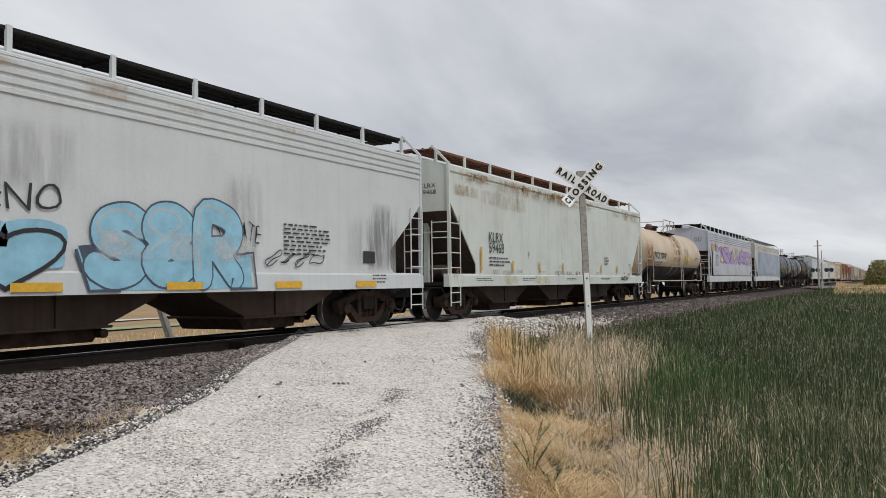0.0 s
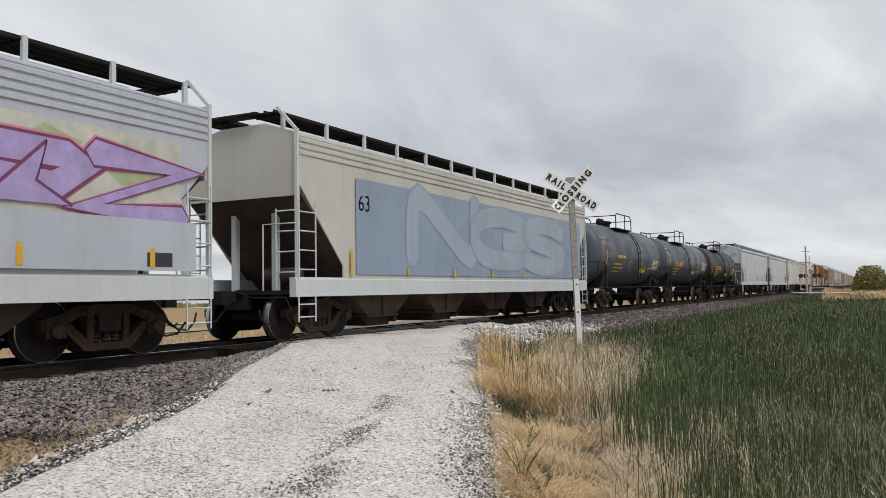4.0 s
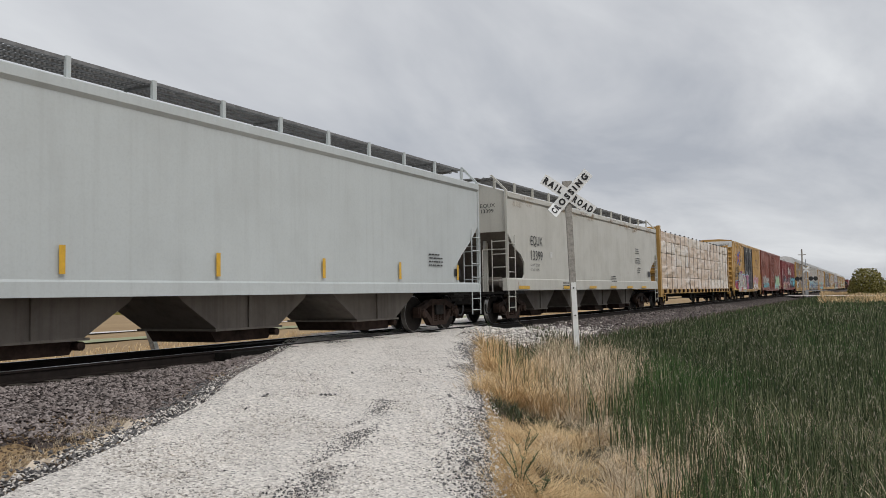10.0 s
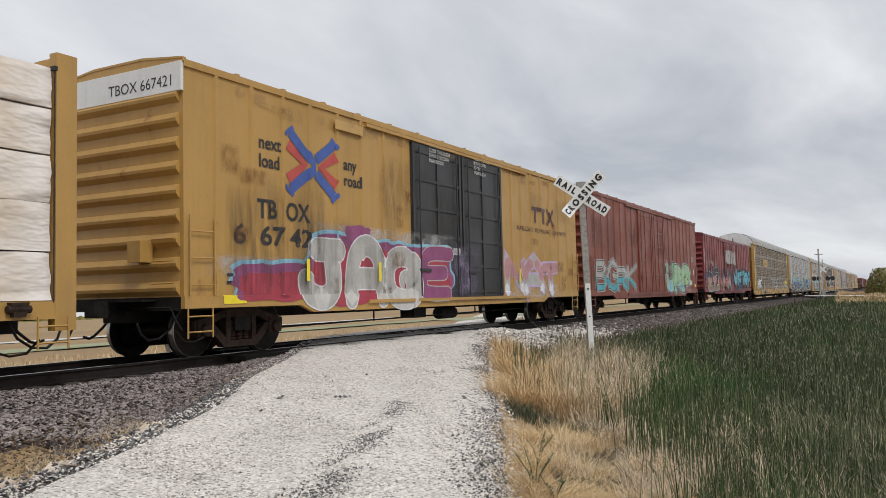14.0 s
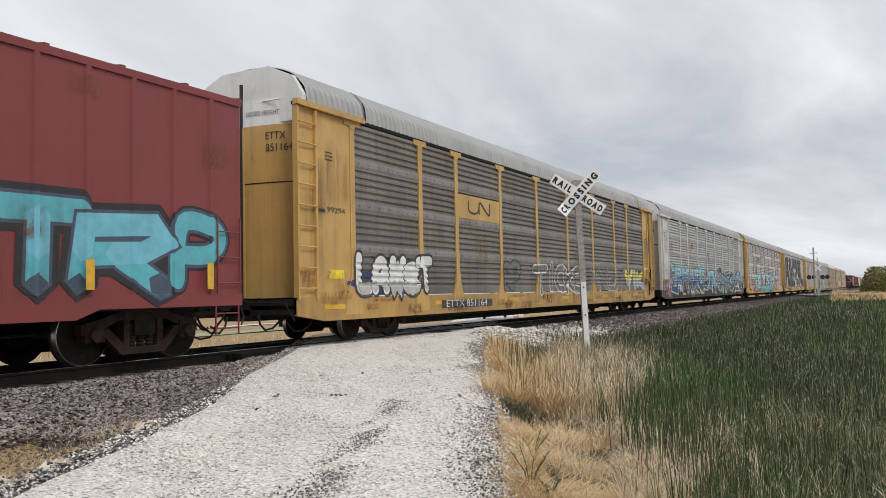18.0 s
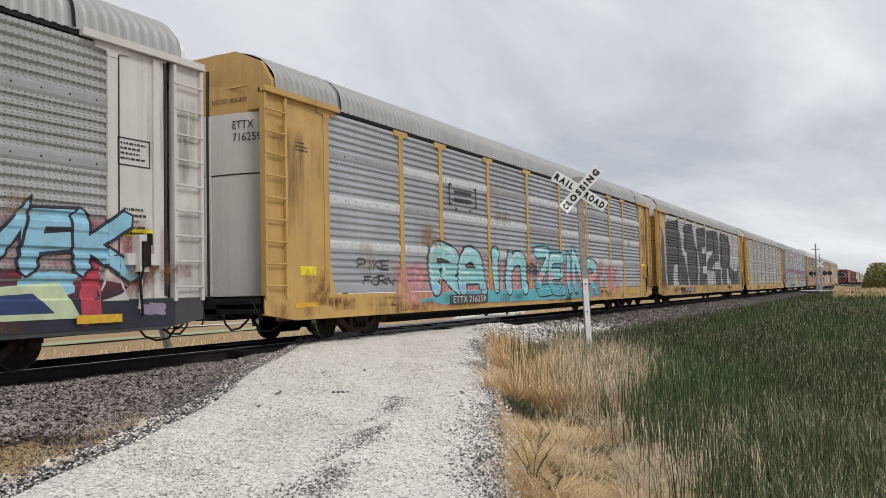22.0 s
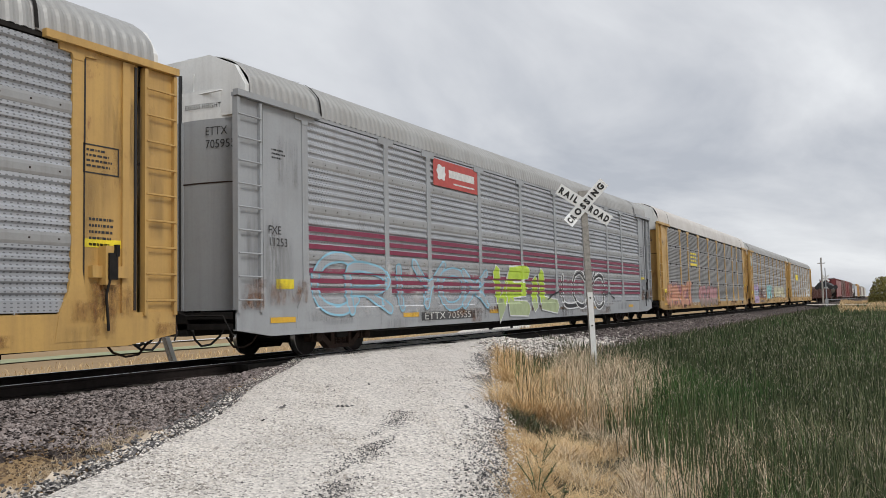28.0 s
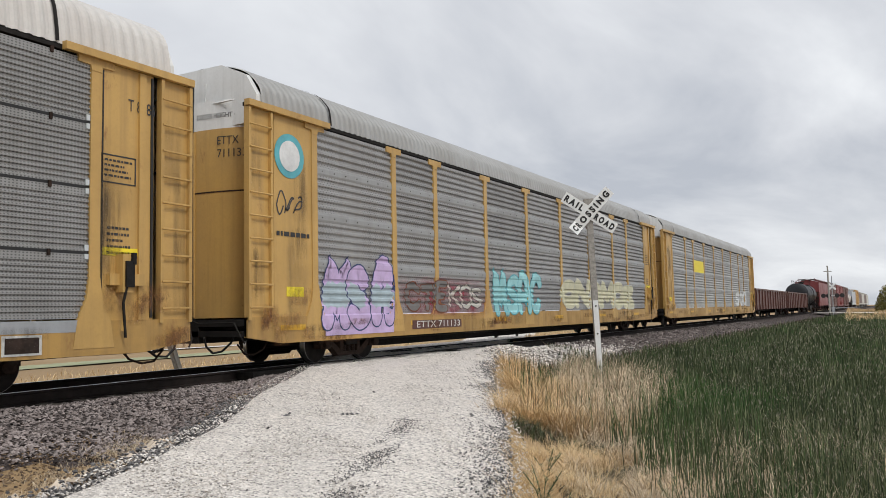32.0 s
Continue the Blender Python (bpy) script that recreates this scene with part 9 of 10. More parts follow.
def scatter_stones():
    rnd = random.Random(3)
    out = []
    # ballast left of the crossing, where it lies nearest
    while len(out) < 15000:
        x, d = rnd.uniform(2.0, 14.0), rnd.uniform(1.0, 4.9)
        y = TRACK - d
        if y < along(ROAD_LEFT, x) + rnd.uniform(-0.1, 0.15) or d > lerp(3.1, 4.7, clamp01((x - 5.2) / 2.5)) + rnd.gauss(0, 0.22):
            continue
        out.append((x, y, ballast_z(x, y) + 0.012, rnd.uniform(0.014, 0.038)))
    # stones that run out to the road's edge
    for i in range(3600):
        x = rnd.uniform(6.2, 13.2)
        y = along(ROAD_LEFT, x) + rnd.uniform(0.05, 0.85)
        out.append((x, y, max(ballast_z(x, y), ground_z(x, y), road_z(x, y) - 0.10) + 0.012, rnd.uniform(0.012, 0.032)))
    n = 0
    while n < 5200:
        x, d = 19.5 + 45 * rnd.random() ** 1.6, rnd.uniform(0.85, 4.2)
        y = TRACK - d
        if y > along(ROAD_RIGHT, x) - 0.1 and x < 24:
            continue
        out.append((x, y, ballast_z(x, y) + 0.015, rnd.uniform(0.028, 0.06)))
        n += 1
    for i in range(1500):
        x, y = rnd.uniform(2, 40), TRACK + rnd.uniform(-0.6, 2.4)
        if road_amount(x, y, 0.2) < 0.2:
            out.append((x, y, ballast_z(x, y) + 0.012, rnd.uniform(0.025, 0.05)))
    stones("ballast_stones", out, M_STONE, "loose broken ballast stones, brown-grey", "ballast")
    # pale chips on the road, thicker at the near end
    out = []
    while len(out) < 24000:
        x = 3.0 + 15 * rnd.random() ** 1.8
        y = lerp(along(ROAD_RIGHT, x) - 0.3, along(ROAD_LEFT, x) + 0.3, rnd.random())
        out.append((x, y, road_z(x, y) - 0.004, rnd.uniform(0.008, 0.016) + (0.008 if rnd.random() < 0.12 else 0)))
    stones("road_chips", out, M_PEBBLE, "pale limestone chips on the road", "gravel")
    # dark chips: rut line and the ragged edges
    out = []
    for i in range(2300):
        q = rnd.random() ** 1.6
        x = lerp(3.9, 8.8, q)
        y = 3.40 + (x - 3.9) * 0.42 + rnd.gauss(0, 0.12 - 0.04 * q)
        if noise.noise((x * 1.4, y * 3.0, 6.0)) > -0.45 + 0.3 * q:
            out.append((x, y, road_z(x, y) + 0.003, rnd.uniform(0.006, 0.0125)))
    for i in range(900):
        x = 3.6 + 12 * rnd.random() ** 1.5
        y = lerp(along(ROAD_RIGHT, x), along(ROAD_LEFT, x), rnd.random())
        if noise.noise((x * 1.1, y * 1.6, 16.0)) > 0.12:
            out.append((x, y, road_z(x, y) - 0.003, rnd.uniform(0.007, 0.014)))
    for i in range(2000):
        x = 2.6 + 9.4 * rnd.random() ** 1.8
        y = along(ROAD_LEFT, x) + rnd.gauss(0.2, 0.14) - 0.015 * max(0, x - 5)
        out.append((x, y, max(road_z(x, y) - 0.10, ground_z(x, y)) + 0.012, rnd.uniform(0.008, 0.03)))
    for i in range(5200):
        x = 4.3 + 16.5 * rnd.random() ** 1.5
        y = along(ROAD_RIGHT, x) + abs(rnd.gauss(0, 0.26)) - 0.12
        out.append((x, y, road_z(x, y) - 0.004, rnd.uniform(0.005, 0.013) * (1 + 0.05 * x)))
    stones("dark_chips", out, M_DARKPEBBLE, "dark crushed stone along the road's edges", "gravel")
    # pale heap between the crossing and the sign
    out = []
    for i in range(5200):
        x, y = rnd.gauss(21.5, 2.6), rnd.gauss(8.6, 0.9)
        if y < TRACK - 1.0 and y < along(ROAD_RIGHT, x) + 0.6 and x > 17.2:
            h = 0.26 * math.exp(-((x - 21.3) / 2.6) ** 2 - ((y - 8.6) / 1.0) ** 2)
            out.append((x, y, max(ground_z(x, y), ballast_z(x, y)) + 0.02 + h * rnd.random(), rnd.uniform(0.025, 0.06)))
    stones("gravel_heap", out, M_PEBBLE, "heap of pale crushed stone beside the crossing", "gravel")
    out = []
    for i in range(300):
        x = rnd.uniform(3.2, 6.2)
        y = along(ROAD_LEFT, x) + 0.58 - 0.1 * (x - 5) + rnd.gauss(0, 0.09)
        if noise.noise((x * 1.3, 2.0, 0)) > -0.3:
            out.append((x, y, max(ground_z(x, y), ballast_z(x, y)) + 0.03, rnd.uniform(0.04, 0.12)))
    stones("broken_edge_slabs", out, M_SLAB, "broken tan crusts of old paving at the road's edge", "rubble")
    out = []
    for i in range(1500):
        x = rnd.uniform(2.4, 8.5)
        y = along(ROAD_LEFT, x) + rnd.gauss(0.20, 0.16)
        out.append((x, y, max(road_z(x, y) - 0.05, ground_z(x, y)) + 0.015, rnd.uniform(0.012, 0.03)))
    for x, y in ((8.5, 6.22), (8.56, 6.19), (8.62, 6.16), (8.46, 6.26), (7.88, 6.7), (7.96, 6.72), (9.6, 5.0), (9.7, 5.06), (9.75, 7.4), (7.1, 6.3), (10.4, 7.1)):
        out.append((x, y, road_z(x, y) + 0.006, 0.034))
    clods = []
    for i in range(7000):
        x, d = rnd.uniform(2.0, 7.4), rnd.uniform(2.9, 5.2)
        y = TRACK - d
        if y > along(ROAD_LEFT, x) + 0.3:
            clods.append((x, y, max(ground_z(x, y), ballast_z(x, y)) + 0.004, rnd.uniform(0.006, 0.026)))
    stones("soil_clods", clods, M_CLOD, "dark soil crumbs and small stones", "soil")
    stones("edge_ballast", out, M_DARKPEBBLE, "dark stones spilled at the road's edge", "gravel")


def blades(name, rows, material, label, category="grass"):
    """rows: x, y, z, height, width, lean direction, lean. A tapered, bending blade each."""
    V, F = [], []
    for x, y, z, h, w, a, l in rows:
        n = len(V)
        dx, dy = math.cos(a) * l * h, math.sin(a) * l * h
        sx, sy = -math.sin(a) * 0.4 * w, 0.9 * w * (1 if math.cos(a) >= 0 else -1)
        for t, k in ((0, 1.0), (0.45, 0.85), (0.8, 0.55)):
            b = t * t
            q = z + h * (t - 0.35 * l * l * b)
            V += [(x + dx * b - sx * k, y + dy * b - sy * k, q), (x + dx * b + sx * k, y + dy * b + sy * k, q)]
        V.append((x + dx, y + dy, z + h * (1 - 0.35 * l * l)))
        F += [(n, n + 1, n + 3, n + 2), (n + 2, n + 3, n + 5, n + 4), (n + 4, n + 5, n + 6)]
    return stuff(name, V, F, material, label, category)


def dry_width(x):
    return along([(3, 1.3), (5.5, 2.2), (7, 2.7), (9, 2.9), (10.2, 2.6), (12.2, 2.9), (16, 3.5), (19, 3.0), (21, 1.3), (23, 0.0)], x)


def thatch():
    """Litter under the grass and the rushes, with their shade put into its colour."""
    g = Geo()
    xs = spaced((3.2, 0.4), (24, 1.0), (60, 6), (150, 1))
    n = 24
    for x in xs:
        hi = along(ROAD_RIGHT, x) - 0.45 + 0.2 * noise.noise((x * 1.3, 2.0, 0)) if x < 22 else 7.2
        lo = -0.12 * x - 1.5
        for j in range(n + 1):
            q = (j / n) ** 0.7
            y = lerp(lo, hi, q)
            g.v.append((x, y, ground_z(x, y) + (0.012 if j < n else -0.04)))
    k = n + 1
    g.f = [(i * k + j, (i + 1) * k + j, (i + 1) * k + j + 1, i * k + j + 1) for i in range(len(xs) - 1) for j in range(n)]
    tagged(new("ditch_floor", g.mesh("ditch_floor", M_THATCH, True)), "rotting grass litter in the ditch, darkened for the shade under the grass", "ground", kind="structure")


def seed_heads(name, rows, material, label):
    """rows: x, y, z, length, half width, lean direction. A slim spindle on each stem."""
    V, F = [], []
    for x, y, z, l, w, a in rows:
        n = len(V)
        dx, dy = math.cos(a) * l * 0.35, math.sin(a) * l * 0.35
        V += [(x, y, z), (x - w * 0.4, y + w, z + l * 0.45), (x + w * 0.4, y - w, z + l * 0.45), (x + w, y + w * 0.4, z + l * 0.5), (x + dx, y + dy, z + l)]
        F += [(0 + n, 1 + n, 4 + n), (0 + n, 4 + n, 2 + n), (0 + n, 2 + n, 3 + n), (n + 1, n + 3, n + 4)]
    return stuff(name, V, F, material, label, "grass")


def grass():
    rnd = random.Random(11)
    dry, straw, green, emerald, pale, heads, dust = [], [], [], [], [], [], []
    thatch()

    def tuft(out, hx, hy, tall, count, spread, thin, arch=(0.4, 1.2), toward=None):
        for i in range(count):
            r, a = abs(rnd.gauss(0, spread)), rnd.uniform(0, 6.28)
            x, y = hx + r * math.cos(a), hy + r * math.sin(a)
            lean = toward + rnd.gauss(0, 0.5) if toward is not None and rnd.random() < 0.5 else a + rnd.gauss(0, 0.5)
            out.append((x, y, ground_z(x, y) - 0.02, tall * rnd.uniform(0.55, 1.3), thin * rnd.uniform(0.7, 1.3), lean, rnd.uniform(*arch)))

    # golden fountains of dry grass in two heaps beside the road
    for i in range(34):
        mx = rnd.uniform(10.3, 17.2)
        my = along(ROAD_RIGHT, mx) - 0.45 - rnd.random() ** 0.8 * dry_width(mx) * 0.48
        lump = noise.noise((mx * 0.6, my * 0.8, 17.0))
        for k in range(6):
            hx, hy = mx + rnd.gauss(0, 0.2), my + rnd.gauss(0, 0.2)
            tuft(dry if rnd.random() < 0.8 else straw, hx, hy, 0.48 + 0.34 * lump - 0.06 * k, 170, 0.12, 0.0028, (0.45, 1.5))
    # low golden mats nearer the camera, combed by the wind
    for i in range(170):
        hx = rnd.uniform(4.0, 9.3)
        hy = along(ROAD_RIGHT, hx) - 0.3 - rnd.random() * (dry_width(hx) - 0.6) * 0.75
        lump = noise.noise((hx * 1.1, hy * 1.1, 27.0))
        if lump < -0.08:
            continue
        swirl = 6.28 * noise.noise((hx * 0.7, hy * 0.7, 3.0))
        tuft(dry if rnd.random() < 0.88 else straw, hx, hy, 0.26 + 0.16 * lump, 120, 0.16, 0.0021, (0.8, 1.5), swirl)
    # bleached tangle: curled straw at all heights on a rounded heap
    for i in range(26):
        hx = rnd.uniform(10.6, 17.2)
        hy = along(ROAD_RIGHT, hx) - dry_width(hx) * rnd.uniform(0.55, 1.02)
        size = rnd.uniform(0.45, 0.75)
        for k in range(330):
            r, a = size * math.sqrt(rnd.random()), rnd.uniform(0, 6.28)
            x, y = hx + r * math.cos(a), hy + r * math.sin(a)
            z = ground_z(x, y) + rnd.random() * 0.62 * (1 - (r / size) ** 2)
            straw.append((x, y, z, rnd.uniform(0.16, 0.42), 0.0036, rnd.uniform(0, 6.28), rnd.uniform(0.2, 1.6)))
        tuft(straw, hx, hy, 0.72, 60, 0.3, 0.0034, (0.1, 0.9))
    # pinkish straw lying under the first rushes
    for i in range(9500):
        x = rnd.uniform(4.6, 10.6)
        y = along(ROAD_RIGHT, x) - dry_width(x) * rnd.uniform(0.45, 1.12)
        if noise.noise((x * 1.3, y * 1.3, 41.0)) > -0.1:
            straw.append((x, y, ground_z(x, y) + rnd.random() * 0.10, rnd.uniform(0.14, 0.38), 0.0024, rnd.uniform(0, 6.28), rnd.uniform(0.8, 1.5)))
    # bleached straw lodged among the rushes further in
    for i in range(8500):
        x = rnd.uniform(4.6, 10.0)
        y = along(ROAD_RIGHT, x) - dry_width(x) * rnd.uniform(0.85, 1.9)
        if noise.noise((x * 1.1, y * 1.1, 51.0)) + 0.4 * noise.noise((x * 3, y * 3, 9.0)) > 0.02:
            straw.append((x, y, ground_z(x, y) + rnd.random() * 0.30, rnd.uniform(0.12, 0.34), 0.0024, rnd.uniform(0, 6.28), rnd.uniform(0.3, 1.5)))
    # dark green low growth in the dip before the heaps
    for i in range(1500):
        x = rnd.gauss(9.75, 0.3)
        y = along(ROAD_RIGHT, x) - rnd.uniform(0.25, 1.8)
        (green if rnd.random() < 0.7 else dust).append((x, y, ground_z(x, y) - 0.01, rnd.uniform(0.08, 0.26), 0.0035, rnd.uniform(0, 6.28), rnd.uniform(0.3, 1.3)))
    # bunches of upright rush stems among the dry grass
    for i in range(190):
        hx = rnd.uniform(5.2, 17.0)
        q = rnd.random() ** 0.55
        hy = along(ROAD_RIGHT, hx) - 0.5 - q * (dry_width(hx) - 0.3)
        if hx > 10.4 and rnd.random() < 0.5 or hx < 10 and q < 0.42:
            continue
        for k in range(rnd.randint(4, 16)):
            x, y = hx + rnd.gauss(0, 0.13), hy + rnd.gauss(0, 0.13)
            (green if rnd.random() < 0.7 else emerald).append((x, y, ground_z(x, y) - 0.02, rnd.uniform(0.4, 0.85), 0.0016 + 0.0003 * x, rnd.uniform(0, 6.28), abs(rnd.gauss(0.08, 0.12))))
    # rushes over the whole ditch, in drifts of different greens, thinning with distance
    n = 0
    while n < 74000:
        r = 4.6 * (150 / 4.6) ** (rnd.random() ** 0.92)
        a = radians(rnd.uniform(-3.5, 22))
        x, y = r * math.cos(a), r * math.sin(a)
        edge = (along(ROAD_RIGHT, x) - dry_width(x)) if x < 23 else 7.3 + 0.5 * noise.noise((x * 0.3, 1.0, 0))
        if y > edge + 0.6 * noise.noise((x * 0.8, y * 0.8, 2)) + (rnd.gauss(-0.3 if x > 10 else -0.35, 0.45) if x < 20 else 0):
            continue
        n += 1
        clump = noise.noise((x * 0.5, y * 0.5, 8.0)) + 0.6 * noise.noise((x * 1.6, y * 1.6, 5.0))
        hue = noise.noise((x * 0.22, y * 0.5, 21.0)) + 0.35 * noise.noise((x * 0.9, y * 0.9, 13.0))
        h = max(0.15, (0.60 + 0.26 * clump + rnd.gauss(0, 0.09)) * (0.85 if r < 9 else 1.0))
        if y > 6.2:
            h *= 0.55
        z = ground_z(x, y) - 0.03
        lean, bend = rnd.uniform(0, 6.28), abs(rnd.gauss(0.06, 0.11))
        row = (x, y, z, h, 0.0022 + 0.00032 * r, lean, bend)
        k = rnd.random()
        if k < (0.26 if r < 11 else 0.10) + 0.12 * max(0, clump):
            pale.append(row)
        elif hue > 0.05 and k < (0.3 + 1.6 * hue) * (1.0 if r < 16 else 0.55):
            emerald.append(row)
        else:
            green.append(row)
        if r < 60 and rnd.random() < 0.07 + 0.25 * max(0, -hue):
            heads.append((x + math.cos(lean) * bend * h, y + math.sin(lean) * bend * h, z + h * 0.94, 0.04 + 0.001 * r, 0.0025 + 0.00035 * r, lean))
        if r < 30 and rnd.random() < (0.42 if r < 10 else 0.07):
            straw.append((x, y, z + 0.03, rnd.uniform(0.25, 0.66), 0.0016 + 0.00022 * r, rnd.uniform(0, 6.28), rnd.uniform(0.3, 1.2)))
    # dull purple-brown growth along the foot of the stone bed
    for i in range(9000):
        x = 18 + 80 * rnd.random() ** 1.5
        y = 7.6 - 3.4 * rnd.random() ** 1.4 * min(1, x / 40)
        dust.append((x, y, ground_z(x, y) - 0.02, rnd.uniform(0.12, 0.42), 0.003 + 0.0003 * x, rnd.uniform(0, 6.28), rnd.uniform(0.05, 0.7)))
    # a green clump at the sign's foot and a few lone stalks
    for i in range(520):
        x, y = rnd.gauss(16.9, 0.35), rnd.gauss(5.9, 0.5)
        emerald.append((x, y, ground_z(x, y), rnd.uniform(0.3, 0.75), 0.0045, rnd.uniform(0, 6.28), rnd.uniform(0.1, 0.7)))
    for x, y, h, l, a in ((14.0, 0.55, 1.25, 0.12, 2.0), (7.6, 0.85, 0.85, 0.35, 0.4), (7.9, 0.5, 0.8, 0.4, 4.2), (10.9, 1.2, 0.95, 0.5, 5.5)):
        pale.append((x, y, ground_z(x, y), h, 0.006, a, l))
    # far dry band before the second road and along the bed
    far = []
    for i in range(9000):
        x = rnd.uniform(78, 190)
        y = rnd.uniform(-2, 6.5) * (x / 130)
        far.append((x, y, ground_z(x, y), rnd.uniform(0.3, 0.95) * (1 + 0.5 * noise.noise((x * 0.1, y * 0.4, 0))), 0.03, rnd.uniform(0, 6.28), rnd.uniform(0.1, 0.7)))
    # verge beyond the track
    verge = []
    for i in range(9000):
        x = rnd.uniform(2, 70)
        y = TRACK + 3.2 + 10 * rnd.random() ** 2
        if road_amount(x, y, 0.4) < 0.1:
            verge.append((x, y, ground_z(x, y), rnd.uniform(0.08, 0.30), 0.012, rnd.uniform(0, 6.28), rnd.uniform(0.3, 1.1)))
    # dead grass in a strip at the foot of the ballast
    edge = []
    for i in range(9000):
        x = rnd.uniform(3.6, 6.9)
        y = along(ROAD_LEFT, x) + rnd.gauss(1.05, 0.22) - 0.10 * (x - 6)
        if y < TRACK - 2.4 and noise.noise((x * 1.8, y * 1.8, 12)) > -0.25:
            edge.append((x, y, max(ground_z(x, y), ballast_z(x, y)), rnd.uniform(0.03, 0.09), 0.0022, rnd.uniform(0, 6.28), rnd.uniform(0.6, 1.4)))
    blades("dry_grass", dry, M_DRY, "golden dry grass tussocks along the road")
    blades("bleached_straw", straw, M_STRAW, "bleached tangled straw among the rushes")
    blades("green_rushes", green, M_GREEN, "dense dark green rushes in the ditch")
    blades("emerald_rushes", emerald, M_EMERALD, "drifts of fresh emerald rushes in the ditch")
    blades("pale_rushes", pale, M_PALEGREEN, "pale green rush stems with dry tips")
    blades("brown_growth", dust, M_DUSTY, "dull purple-brown weeds along the ballast")
    seed_heads("rush_seed_heads", heads, M_HEAD, "small grey-brown seed heads on the rushes")
    blades("far_dry_grass", far, M_DRY, "tall tan grass near the second road")
    blades("field_verge_grass", verge, M_DRY, "short tan grass beyond the track")
    blades("edge_grass", edge, M_STRAW, "short dead grass at the foot of the ballast")


def weed(x, y, size, seed, leafy):
    """A small branching roadside weed."""
    rnd = random.Random(seed)
    w = thing("roadside_weed", "broad-leaved bright green weed among the rushes" if leafy else "dark thin branching weed at the road's edge", "weed", at=pose(x, y, ground_z(x, y)))
    for i in range(4 if leafy else 5):
        a, l = rnd.uniform(0, 6.28), rnd.uniform(0.25, 0.6)
        tip = Vector((math.cos(a) * l * size, math.sin(a) * l * size, size * rnd.uniform(0.7, 1.05)))
        mid = Vector((tip.x * 0.35, tip.y * 0.35, tip.z * 0.55))
        st = part("stem", Geo().tube([(0, 0, -0.03), tuple(mid), tuple(tip)], 0.004, 4), M_GREEN, w)
        g = Geo()
        for k in range(16 if leafy else 26):
            t = rnd.uniform(0.25, 1.0)
            p = mid.lerp(tip, (t - 0.5) * 2) if t > 0.5 else Vector((0, 0, 0)).lerp(mid, t * 2)
            b, e = rnd.uniform(0, 6.28), rnd.uniform(-0.2, 0.7)
            ll = rnd.uniform(0.06, 0.12) if leafy else rnd.uniform(0.025, 0.05)
            wd = ll * (0.3 if leafy else 0.16)
            d = Vector((math.cos(b) * math.cos(e), math.sin(b) * math.cos(e), math.sin(e)))
            q = Vector((-d.y, d.x, 0)).normalized() * wd
            g.poly([tuple(p), tuple(p + d * ll * 0.5 + q), tuple(p + d * ll), tuple(p + d * ll * 0.5 - q)])
        part("leaves", g, M_WEEDLEAF if leafy else M_GREEN, st)


def weeds():
    for x, y, size, seed, leafy in ((6.25, 2.62, 0.36, 1, False), (7.3, 3.02, 0.30, 2, False), (6.0, 2.35, 0.26, 3, False), (7.35, 0.62, 0.32, 4, True), (7.6, 0.75, 0.28, 5, True), (6.9, 1.75, 0.30, 6, False)):
        weed(x, y, size, seed, leafy)


def crossbuck(at, lean, label):
    s = thing("crossbuck_sign", label, "railroad crossing sign", at=at)
    post = Geo().prism([(-0.065, -0.065), (0.065, -0.065), (0.065, 0.065), (-0.065, 0.065)], -0.5, 4.13, "z")
    part("post", post, M_WOOD, s, "grey weathered wooden post")
    part("reflective_sleeve", Geo().box(-0.055, 0.055, -0.085, -0.066, 0.2, 1.92), M_SIGN, s, "white strip on the lower post")
    for z in (0.5, 1.2, 1.8):
        part("bolt", Geo().lathe([(-0.1, 0.005), (-0.098, 0.018), (-0.085, 0.02)], "y", 8, (0, 0, z)), M_BLACK, s)
    return s


def bent(me, x0, turn):
    """Fold the part of a blade before x0 forward by an angle."""
    ca, sa = math.cos(turn), math.sin(turn)
    for v in me.vertices:
        if v.co.x < x0:
            d, y = x0 - v.co.x, v.co.y
            v.co.x, v.co.y = x0 - d * ca - y * sa, y * ca - d * sa
    me.update()
    return me


